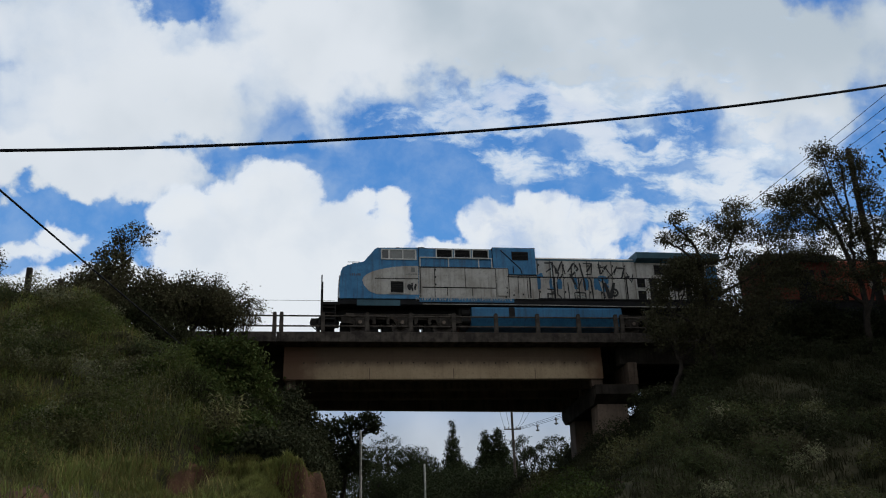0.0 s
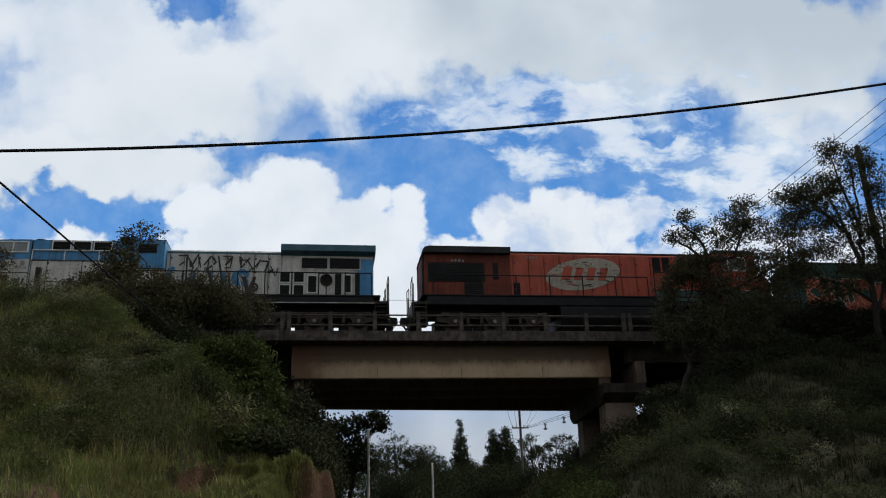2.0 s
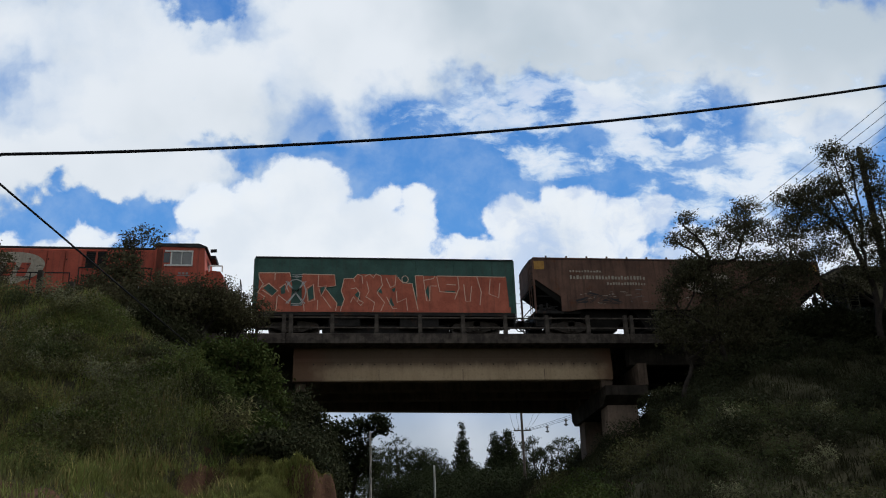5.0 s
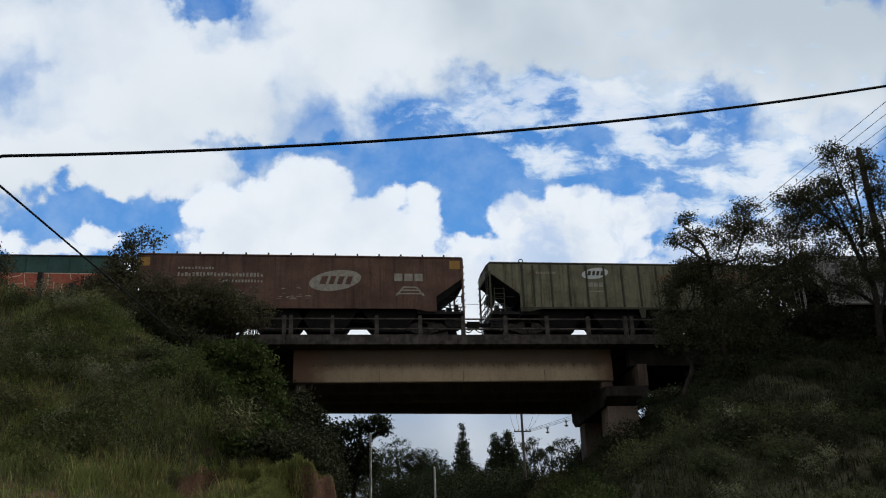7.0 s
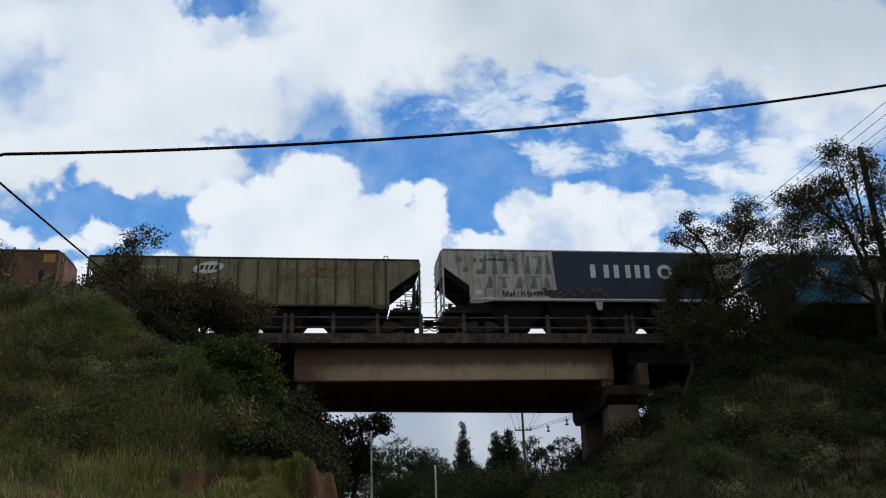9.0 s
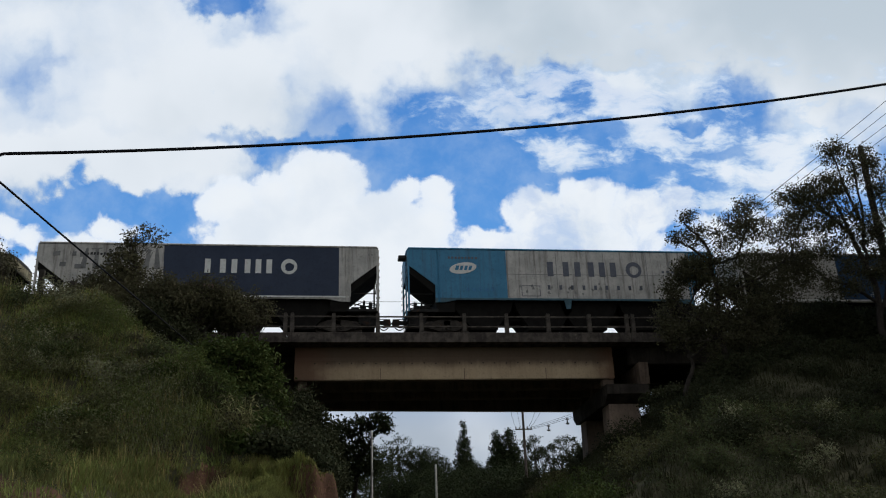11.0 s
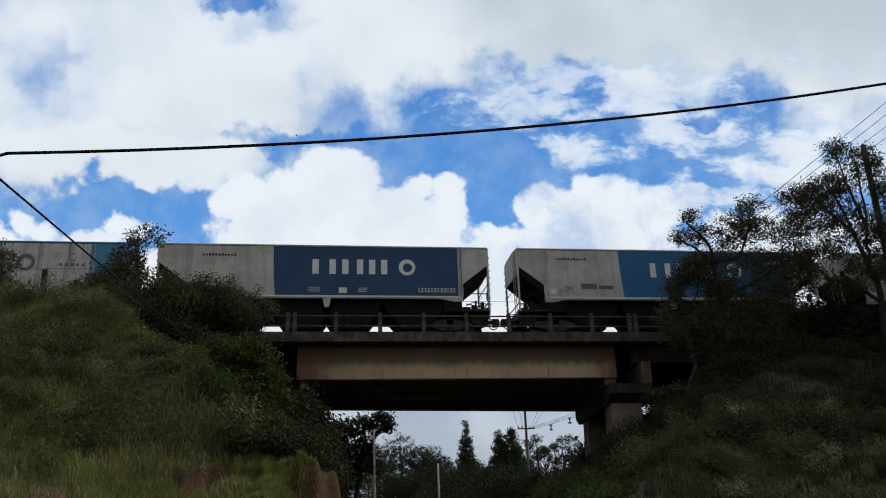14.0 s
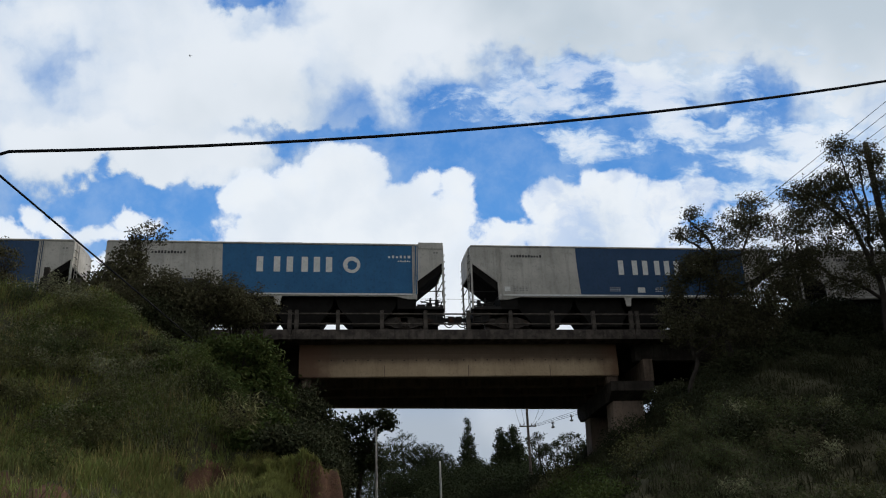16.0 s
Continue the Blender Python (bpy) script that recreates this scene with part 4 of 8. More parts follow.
def oval_mark(parent, cx, cz, rx, rz, ground_mat, ink, y=NEAR):
    """An oval badge with plain slanted blocks in it."""
    c, s = math.cos(radians(9)), math.sin(radians(9))
    o = [(cx + (p - cx) * c - (q - cz) * s, cz + (p - cx) * s + (q - cz) * c) for p, q in ellipse(cx, cz, rx, rz, 36)]
    plate(parent, "oval_badge", o, ground_mat, y, 0.008)
    for a, b in ((-0.60, -0.36), (-0.26, -0.06), (0.06, 0.26), (0.38, 0.58)):
        bm = bmesh.new()
        slab(bm, [(cx + a * rx, cz - 0.38 * rz), (cx + b * rx, cz - 0.38 * rz), (cx + (b + 0.1) * rx, cz + 0.42 * rz), (cx + (a + 0.1) * rx, cz + 0.42 * rz)], y - 0.03, y - 0.021)
        part("badge_block", tidy(bm), ink, parent)


# ------------------------------------------------------------ train: hopper wagons
def hopper(u0, length, top, label, body, zones, frame_mat, ribs=None, seam=None, sill_z=1.70, notch=(3.62, 1.42), hatch=True, bracket=True, sill_mat=None, low=0.83, slack=0.42):
    """A covered hopper. zones: (x0, x1, material, lean) panels of the side; notch: height and run of the sloping end cut, which ends low above the sill; slack: how far the slope sheet hangs below the cut."""
    w = thing("hopper_wagon", pose(u0, TRACK_Y, RAIL_Z), label, "hopper wagon", "wagons of the train")
    nz, nx = notch
    zl = sill_z + low
    panels = []
    for k, (a, b, mat, lean_a, lean_b) in enumerate(zones):
        if k == 0:
            left = [(a, nz), (a, top)]
            low_l = [(a + nx, zl), (a + nx, sill_z + 0.14)]
        else:
            left = [(a + lean_a * s * s, sill_z + 0.14 + (top - sill_z - 0.14) * (1 - s)) for s in (1, 0.75, 0.5, 0.25, 0)]
            low_l = []
        if k == len(zones) - 1:
            right = [(b, top), (b, nz), (b - nx, zl), (b - nx, sill_z + 0.14)]
            if a > b - nx:
                right = [(b, top), (b, nz), (a, nz - (nz - zl) * (b - a) / nx)]
                left = [(a, top)]
        else:
            right = [(b + lean_b * s * s, sill_z + 0.14 + (top - sill_z - 0.14) * (1 - s)) for s in (0, 0.25, 0.5, 0.75, 1)]
            if k == len(zones) - 2 and zones[-1][0] > length - nx:
                right = [(b, top), (b, nz - (nz - zl) * (length - b) / nx), (length - nx, zl), (length - nx, sill_z + 0.14)]
        panels.append((left + right + low_l[::-1], mat))
    for side in (-1, 1):
        y0, y1 = (NEAR, NEAR + 0.05) if side < 0 else (1.45, 1.5)
        for outline, mat in panels:
            bm = bmesh.new()
            slab(bm, outline, y0, y1)
            part("side_panel", tidy(bm), mat, w)
    # end walls, roof, slope sheets
    for x, d in ((0, 1), (length, -1)):
        bm = bmesh.new()
        a, b = sorted((x + d * 0.01, x + d * 0.06))
        box(bm, a, b, NEAR + 0.055, 1.445, nz - 0.02 - slack, top - 0.02)
        part("end_wall", bm, body, w)
        bm = bmesh.new()
        slab(bm, [(x + d * 0.07, nz - 0.02), (x + d * (nx + 0.14), zl - 0.02), (x + d * (nx + 0.10), zl - slack - 0.14), (x + d * 0.07, nz - slack - 0.02)], NEAR + 0.06, 1.44)
        part("slope_sheet", tidy(bm), CHUTE, w)
        bm = bmesh.new()
        a, b = sorted((x + d * (nx + 0.05), x + d * (nx + 1.0)))
        box(bm, a, b, NEAR + 0.07, 1.43, 1.1, sill_z + 0.16)
        part("end_bulkhead", bm, CHUTE, w)
    bm = bmesh.new()
    slab(bm, [(NEAR, top - 0.03), (NEAR, top + 0.02), (-0.8, top + 0.13), (0.8, top + 0.13), (1.5, top + 0.02), (1.5, top - 0.03)], 0.0, length, axis="x")
    part("roof", tidy(bm), ROOF if body in (BROWN, OLIVE) else body, w)
    if hatch:
        for k in range(5):
            bm = bmesh.new()
            c = length * (k + 0.5) / 5
            box(bm, c - 1.1, c + 1.1, -0.45, 0.45, top + 0.13, top + 0.22, 0.02)
            part("roof_hatch", bm, ROOF, w)
    for side in (-1, 1):
        s = side * 1.47
        bm = bmesh.new()
        tube(bm, [(0.05, s, top + 0.045), (length - 0.05, s, top + 0.045)], 0.05, 6)
        part("top_chord", bm, frame_mat, w)
        bm = bmesh.new()
        a, b = sorted((s - side * 0.05, s + side * 0.035))
        slab(bm, [(nx, sill_z + 0.14), (nx, sill_z - 0.10), (nx + 0.45, sill_z - 0.10), (nx + 1.15, sill_z + 0.04), (length - nx - 1.15, sill_z + 0.04),
                  (length - nx - 0.45, sill_z - 0.10), (length - nx, sill_z - 0.10), (length - nx, sill_z + 0.14)], a, b)
        part("side_sill", tidy(bm), sill_mat or frame_mat, w)
        for x, d in ((0, 1), (length, -1)):
            bm = bmesh.new()
            c = x + d * 0.05
            box(bm, c - 0.045, c + 0.045, s - 0.05, s + 0.05, 1.12, nz + 0.05)
            part("corner_post", bm, frame_mat, w)
            bm = bmesh.new()
            z = 1.5
            while z < top - 0.15:      # grab irons up the corner
                tube(bm, [(x - d * 0.01, s * 0.98, z), (x - d * 0.06, s * 0.98, z), (x - d * 0.06, s * 0.72, z), (x - d * 0.01, s * 0.72, z)], 0.014, 5)
                z += 0.36
            tagged(part("grab_iron", bm, STEEL, w), kind="stuff")
            bm = bmesh.new()      # cross bracing and brake rods behind the post
            tube(bm, [(x + d * 0.08, s * 0.93, 1.28), (x + d * 1.25, s * 0.93, 1.52)], 0.03, 6)
            tube(bm, [(x + d * 0.08, s * 0.93, 1.50), (x + d * 1.25, s * 0.93, 1.28)], 0.025, 6)
            box(bm, *sorted((x + d * 0.30, x + d * 0.48)), *sorted((s * 0.80, s * 0.92)), 1.24, 1.62, 0.01)
            tube(bm, [(x + d * 0.95, s * 0.55, 1.40), (x + d * 1.35, s * 0.55, 1.40)], 0.11, 10)
            tube(bm, [(x + d * 0.15, s * 0.75, 1.62), (x + d * 0.85, s * 0.75, 1.66), (x + d * 1.2, s * 0.75, 1.50)], 0.022, 6)
            tube(bm, [(x + d * 0.72, s * 0.85, 1.22), (x + d * 0.72, s * 0.85, 1.72)], 0.05, 8)
            box(bm, *sorted((x + d * 0.62, x + d * 0.92)), *sorted((s * 0.70, s * 0.84)), 1.30, 1.48, 0.01)
            part("brake_rigging", bm, STEEL, w)
            bm = bmesh.new()      # foot step and its hanger under the platform
            slab(bm, [(x + d * 0.06, 1.12), (x + d * 0.06, 0.82), (x + d * 0.14, 0.50), (x + d * 0.52, 0.46), (x + d * 0.95, 0.62), (x + d * 1.05, 1.12)], *sorted((s * 0.66, s * 0.70)))
            for z in (0.42, 0.74):
                box(bm, *sorted((x + d * 0.04, x + d * 0.46)), *sorted((s * 0.90, s)), z, z + 0.04)
            for k in (0.05, 0.44):
                tube(bm, [(x + d * k, s * 0.97, 0.42), (x + d * k, s * 0.97, 1.14)], 0.02, 6)
            tube(bm, [(x + d * 0.1, s * 0.5, 0.62), (x + d * 1.0, s * 0.5, 0.55)], 0.06, 8)
            part("end_step", tidy(bm), STEEL, w)
        if not bracket:
            continue
        bm = bmesh.new()
        slab(bm, [(length / 2 - 0.20, sill_z + 0.04), (length / 2 + 0.20, sill_z + 0.04), (length / 2 + 0.12, sill_z - 0.42), (length / 2 - 0.10, sill_z - 0.42)], a, b)
        part("jacking_bracket", tidy(bm), sill_mat or frame_mat, w)
    for x, d in ((0, 1), (length, -1)):
        bm = bmesh.new()
        a, b = sorted((x, x + d * 1.55))
        box(bm, a, b, NEAR + 0.03, 1.47, 1.10, 1.24, 0.01)
        part("end_platform", bm, STEEL, w)
        bm = bmesh.new()
        tube(bm, [(x + d * 0.08, -1.4, 2.05), (x + d * 1.3, -1.4, 2.05)], 0.025, 6)
        tube(bm, [(x + d * 0.06, -1.45, 1.62), (x + d * 0.06, 1.45, 1.62)], 0.03, 6)
        tube(bm, [(x + d * 0.06, -1.45, 2.6), (x + d * 0.06, 1.45, 2.6)], 0.025, 6)
        part("end_handrail", bm, STEEL, w)
        ladder(w, x - d * 0.03, -0.95, 1.0, top, 0.42, frame_mat, along="y")
        ladder(w, x + d * (nx + 0.18), NEAR - 0.05, sill_z - 0.1, top - 0.05, 0.05, frame_mat) if seam is None else None
        coupler(w, x + d * 0.2, -d)
    # brake wheel and reservoirs on one end platform
    bm = bmesh.new()
    tube(bm, [(0.55, -0.7, 1.42), (0.55, 0.3, 1.42)], 0.16, 12)
    box(bm, 0.85, 1.15, -1.2, -0.7, 1.24, 1.55, 0.02)
    part("brake_reservoir", bm, STEEL, w)
    bm = bmesh.new()
    tube(bm, [(length + 0.04, -0.5, 2.2), (length + 0.09, -0.5, 2.2)], 0.26, 16)
    tube(bm, [(length + 0.0, -0.5, 2.2), (length + 0.04, -0.5, 2.2)], 0.05, 8)
    part("brake_wheel", bm, STEEL, w)
    bm = bmesh.new()
    box(bm, 2.9, length - 2.9, -0.42, 0.42, 0.74, 1.35)
    tube(bm, [(3.0, -0.75, 0.86), (length - 3.0, -0.75, 0.86)], 0.05, 6)
    part("bottom_beam", bm, CHUTE, w)
    # underframe and discharge chutes
    bm = bmesh.new()
    box(bm, 0.1, length - 0.1, -0.22, 0.22, 0.72, 1.08)
    part("centre_sill", bm, STEEL, w)
    c = length / 2
    for k, half in ((-4.45, 0.72), (-1.22, 0.88), (1.22, 0.88), (4.45, 0.72)):
        bm = bmesh.new()
        slab(bm, [(c + k - 1.6, sill_z + 0.1), (c + k + 1.6, sill_z + 0.1), (c + k + 1.45, 1.25), (c + k + half, 0.42), (c + k + half, 0.26), (c + k - half, 0.26),
                  (c + k - half, 0.42), (c + k - 1.45, 1.25)], -1.15, 1.15)
        part("chute", tidy(bm), CHUTE, w)
    freight_bogie(w, 2.05)
    freight_bogie(w, length - 2.05)
    if ribs:
        for x in ribs:
            bm = bmesh.new()
            slab(bm, [(NEAR, top - 0.06), (NEAR - 0.06, top - 0.10), (NEAR - 0.06, sill_z + 0.22), (NEAR, sill_z + 0.16)], x - 0.045, x + 0.045, axis="x")
            part("rib", tidy(bm), frame_mat, w)
    if seam:
        for x in seam:
            bm = bmesh.new()
            box(bm, x - 0.015, x + 0.015, NEAR - 0.012, NEAR + 0.002, sill_z + 0.16, top - 0.03)
            part("seam", bm, frame_mat, w)
    return w


VEHICLES = []


def two_tone_hopper(u0, length, top, grey_to, blue_from_right, blue, grey, label, emblem, old=False):
    zones = [(0, grey_to, grey, 0, 0.14), (grey_to, length - blue_from_right, blue, 0.14, 0), (length - blue_from_right, length, grey, 0, 0)]
    w = hopper(u0, length, top, label, grey, zones, WAGON_GREY_OLD if old else WAGON_GREY)
    word_blocks(w, *emblem, MARK_WHITE)
    bars(w, "number_mark", 2.15, 3.85, top - 0.57, top - 0.43, 11, TAG_BLACK)
    plate(w, "notice_plate", rect(1.75, 2.05, 2.05, 2.30), MARK_WHITE)
    for x in (1.46, length - 1.46):
        bm = bmesh.new()
        for k in (-0.05, 0.05):
            box(bm, x + k - 0.016, x + k + 0.016, NEAR - 0.035, NEAR + 0.002, 1.86, top - 0.05)
        part("side_post", bm, grey, w)
    for k in range(3):
        bars(w, "small_writing_mark", 2.2, 3.0, 2.26 - 0.09 * k, 2.30 - 0.09 * k, 5, MARK_GREY)
        if blue is ROYAL:
            bars(w, "small_writing_mark", 7.4, 8.0, 2.26 - 0.09 * k, 2.30 - 0.09 * k, 5, MARK_WHITE)
            bars(w, "small_writing_mark", 9.9, 10.4, 2.26 - 0.09 * k, 2.30 - 0.09 * k, 4, MARK_WHITE)
            bars(w, "small_writing_mark", length - blue_from_right - 2.3, length - blue_from_right - 0.3, 2.26 - 0.09 * k, 2.31 - 0.09 * k, 12, MARK_WHITE)
    if blue is ROYAL:
        plate(w, "notice_plate", rect(8.95, 9.35, 2.02, 2.30), MARK_WHITE)
    bars(w, "small_writing_mark", length - 0.55, length - 0.25, top - 0.42, top - 0.34, 2, MARK_GREY)
    plate(w, "white_stripe", rect(1.5, length - 1.5, 1.80, 1.88), MARK_WHITE, y=NEAR - 0.03)
    VEHICLES.append((w, u0))
    return w


def wagons():
    # brown hopper with worn cream marks
    L = 16.35
    w = hopper(59.5, L, 4.08, "rust-brown hopper wagon with worn cream markings", BROWN, [(0, 8.2, BROWN, 0, 0), (8.2, L, BROWN, 0, 0)], BROWN,
               seam=(3.6, 6.45, 10.6, 13.9), sill_z=1.32, notch=(3.05, 1.45), low=0.70, slack=0.35, hatch=False, bracket=False)
    oval_mark(w, 9.75, 2.82, 1.32, 0.53, BROWN_MARK, BROWN)
    for k in range(14):
        bm = bmesh.new()
        box(bm, 0.75 + k * 1.12, 0.83 + k * 1.12, NEAR - 0.02, NEAR + 0.06, 4.08, 4.26)
        part("roof_lug", bm, BROWN, w)
    for x in (0.1, L - 0.72):
        plate(w, "yellow_plate", rect(x, x + 0.55, 3.5, 3.95), YELLOW)
    bars(w, "writing_mark", 2.0, 6.2, 2.98, 3.18, 24, BROWN_MARK)
    bars(w, "small_writing_mark", 4.0, 6.2, 2.68, 2.82, 14, BROWN_MARK)
    bars(w, "number_mark", 2.0, 3.8, 3.36, 3.48, 11, BROWN_MARK)
    for k in range(3):
        plate(w, "mark_block", rect(12.75 + 0.52 * k, 13.17 + 0.52 * k, 2.82, 3.22), BROWN_MARK)
    for z, a, b in ((2.12, 12.85, 14.25), (2.30, 13.05, 14.05), (2.46, 13.2, 13.9)):
        plate(w, "mark_line", rect(a, b, z, z + 0.07), BROWN_MARK)
    plate(w, "mark_line", [(12.8, 2.05), (12.92, 2.05), (13.3, 2.52), (13.18, 2.52)], BROWN_MARK, lift=0.02)
    plate(w, "mark_line", [(14.3, 2.05), (14.18, 2.05), (13.8, 2.52), (13.92, 2.52)], BROWN_MARK, lift=0.02)
    wild_tag(w, "faint_tag", 2.4, 4.6, 1.7, 2.4, 4, TAG_BLACK, BROWN, 4, NEAR - 0.004, 0.09)
    for a, b, n, seed in ((2.2, 5.2, 34, 61), (5.0, 6.4, 16, 62), (6.6, 8.6, 26, 63)):      # worn remains of a pale tag
        flakes(w, a, b, 1.55, 2.5, n, BROWN_MARK if seed % 2 else TAG_GREY, seed, NEAR + 0.018)
    VEHICLES.append((w, 59.5))
    # olive ribbed hopper
    L = 16.35
    w = hopper(77.2, L, 3.85, "olive ribbed hopper wagon with rusty faded lettering", OLIVE, [(0, 8.2, OLIVE, 0, 0), (8.2, L, OLIVE, 0, 0)], OLIVE_DARK,
               ribs=[1.75] + [2.35 + 0.97 * k for k in range(13)] + [14.6], sill_z=1.35, notch=(3.38, 1.60), low=0.85, slack=0.05, hatch=False, seam=None)
    oval_mark(w, 5.75, 3.35, 0.74, 0.30, MARK_WHITE, OLIVE_DARK)
    for k in range(3):
        plate(w, "mark_block", rect(5.35 + 0.28 * k, 5.58 + 0.28 * k, 2.60, 2.84), BROWN_MARK)
    plate(w, "mark_block", rect(5.35, 6.15, 2.32, 2.38), BROWN_MARK)
    bars(w, "number_mark", 2.5, 3.6, 3.3, 3.42, 8, BROWN_MARK)
    wild_tag(w, "rusty_tag", 9.2, 14.3, 2.85, 3.5, 7, RUST_TAG, RUST_TAG, 9, NEAR - 0.004, 0.17)
    for x, d in ((0, 1), (L, -1)):
        for y in (NEAR + 0.12, 1.3):
            ladder(w, x + d * 0.52, y, 1.0, 2.55, 0.52, OLIVE_DARK, step=0.28)
        bm = bmesh.new()      # hand brake gear and pipes
        box(bm, *sorted((x + d * 0.05, x + d * 0.34)), -0.9, -0.45, 1.75, 2.25, 0.03)
        tube(bm, [(x - d * 0.08, -0.7, 2.0), (x + d * 0.05, -0.7, 2.0)], 0.22, 14)
        tube(bm, [(x + d * 0.2, -0.68, 1.2), (x + d * 0.2, -0.68, 2.7)], 0.05, 8)
        tube(bm, [(x + d * 0.1, -1.1, 1.24), (x + d * 0.1, -1.1, 2.9)], 0.03, 6)
        for z in (1.55, 1.95, 2.35):
            tube(bm, [(x + d * 0.1, -1.4, z), (x + d * 0.1, 1.4, z)], 0.028, 6)
        part("hand_brake", tidy(bm), STEEL, w)
    for x in (1.75, 14.6):
        bm = bmesh.new()
        ring_shape(bm, x, 3.98, 0.13, 0.09, NEAR - 0.02, NEAR + 0.02, 0, 360, 16)
        part("lifting_eye", tidy(bm), OLIVE_DARK, w)
    VEHICLES.append((w, 77.2))
    # grey and blue family
    w = two_tone_hopper(94.7, 16.6, 4.48, 5.95, 2.0, NAVY, WAGON_GREY_OLD, "grey and dark navy hopper wagon covered with sprayed tags", (7.87, 12.5, 3.05, 3.78), True)
    flared_tag(w, 1.9, 6.0, 3.2, 4.35, 7, TAG_GREY, 11)
    flared_tag(w, 2.1, 6.0, 2.4, 3.1, 5, TAG_GREY, 12)
    scribble(w, "small_tag", 3.1, 5.3, 1.92, 2.32, 12, TAG_BLACK, 13, width=0.065)
    wild_tag(w, "red_tag", 5.4, 8.9, 1.92, 2.5, 8, TAG_BLACK, TAG_RED, 14, NEAR - 0.004, 0.20)
    for x, z in ((0.75, 3.85), (1.5, 3.85), (2.0, 3.8), (1.1, 3.3), (1.8, 3.2)):
        plate(w, "grey_patch", rect(x, x + 0.32, z, z + 0.22), TAG_GREY)
    two_tone_hopper(131.1, 16.7, 4.48, 5.65, 1.45, ROYAL, WAGON_GREY, "grey and deep blue hopper wagon, fairly clean", (7.50, 12.85, 3.02, 3.80))
    w = two_tone_hopper(149.3, 16.8, 4.48, 5.6, 1.35, BRIGHT, WAGON_GREY, "grey and bright blue hopper wagon with a raised end box", (7.2, 12.5, 3.00, 3.80))
    bars(w, "writing_mark", 13.9, 15.1, 3.78, 3.92, 6, MARK_WHITE)
    bars(w, "writing_mark", 14.4, 15.1, 3.58, 3.66, 6, MARK_WHITE)
    for a, b in ((3.4, 4.25), (4.35, 5.15)):
        plate(w, "blue_patch", rect(a, b, 2.33, 2.52 if a > 4 else 2.62), MARK_BLUE)
    plate(w, "arrow_mark", [(2.55, 2.20), (3.0, 2.36), (2.55, 2.52), (2.66, 2.36)], MARK_GREY)
    for a, b in ((1.3, 4.9), (6.2, 9.6), (10.6, 14.6)):
        bm = bmesh.new()
        tube(bm, [(a, -1.0, 4.52), (a + 0.05, -1.0, 4.74), (b - 0.05, -1.0, 4.74), (b, -1.0, 4.52)], 0.018, 6)
        part("roof_rail", bm, MARK_WHITE, w)
    bm = bmesh.new()
    box(bm, 15.5, 16.78, NEAR - 0.03, NEAR + 0.4, 4.3, 4.66, 0.02)
    part("end_box", bm, WAGON_GREY, w)
    two_tone_hopper(167.5, 16.7, 4.48, 5.7, 1.45, ROYAL, WAGON_GREY, "grey and deep blue hopper wagon with pale dust", (7.9, 12.7, 3.00, 3.80))
    two_tone_hopper(185.8, 16.7, 4.48, 5.7, 1.45, ROYAL, WAGON_GREY_OLD, "grey and deep blue hopper wagon, last one in sight", (7.9, 12.7, 3.00, 3.80), True)
    # teal hopper
    L = 16.8
    zones = [(0, 5.2, TEAL, 0, 0), (5.2, 15.35, WAGON_GREY_OLD, 0, 0), (15.35, L, TEAL, 0, 0)]
    w = hopper(112.8, L, 4.47, "teal and weathered pale grey hopper wagon", TEAL, zones, TEAL, sill_mat=WING_BLUE)
    word_blocks(w, 7.3, 12.6, 3.05, 3.85, MARK_BLUE)
    for k in range(9):
        plate(w, "spaced_writing_mark", rect(7.36 + 0.63 * k, 7.50 + 0.63 * k, 2.32, 2.56), MARK_BLUE)
    for o in (rect(5.95, 6.95, 2.50, 2.53), rect(5.95, 6.95, 1.95, 1.98), rect(5.95, 5.98, 1.98, 2.50), rect(6.92, 6.95, 1.98, 2.50)):
        plate(w, "stencil_frame", o, MARK_BLUE)
    bars(w, "small_writing_mark", 3.0, 4.6, 2.2, 2.42, 5, TANK_BLUE)
    rnd = random.Random(71)
    for k in range(26):      # scuffs along the lower wall
        x, z = rnd.uniform(5.6, 14.8), rnd.uniform(1.98, 2.6)
        plate(w, "scuff", [(x, z), (x + rnd.uniform(0.04, 0.16), z + 0.02), (x + rnd.uniform(0.03, 0.12), z + rnd.uniform(0.06, 0.2)), (x - 0.02, z + 0.1)], MARK_GREY)
    oval_mark(w, 2.9, 3.45, 0.72, 0.30, MARK_WHITE, TEAL)
    bars(w, "number_mark", 2.1, 3.7, 3.95, 4.07, 9, MARK_BLUE)
    ring = bmesh.new()
    ring_shape(ring, 14.3, 3.75, 0.22, 0.12, NEAR - 0.016, NEAR - 0.006, 60, 300, 12)
    part("small_emblem", tidy(ring), MARK_GREY, w)
    bars(w, "writing_mark", 13.7, 15.0, 3.28, 3.42, 5, MARK_BLUE)
    for x in (5.25, 7.9, 10.5, 12.9, 15.3):
        bm = bmesh.new()
        box(bm, x - 0.015, x + 0.015, NEAR - 0.008, NEAR + 0.002, 1.9, 4.4)
        part("seam", bm, MARK_GREY, w)
    bm = bmesh.new()
    box(bm, 5.265, 15.285, NEAR - 0.008, NEAR + 0.002, 3.13, 3.16)
    part("seam", bm, MARK_GREY, w)
    for x in (-0.45, 16.85):
        bm = bmesh.new()
        box(bm, x, x + 0.4, NEAR + 0.1, NEAR + 0.6, 3.95, 4.15, 0.02)
        part("end_lamp_box", bm, STEEL, w)
    VEHICLES.append((w, 112.8))


wagons()


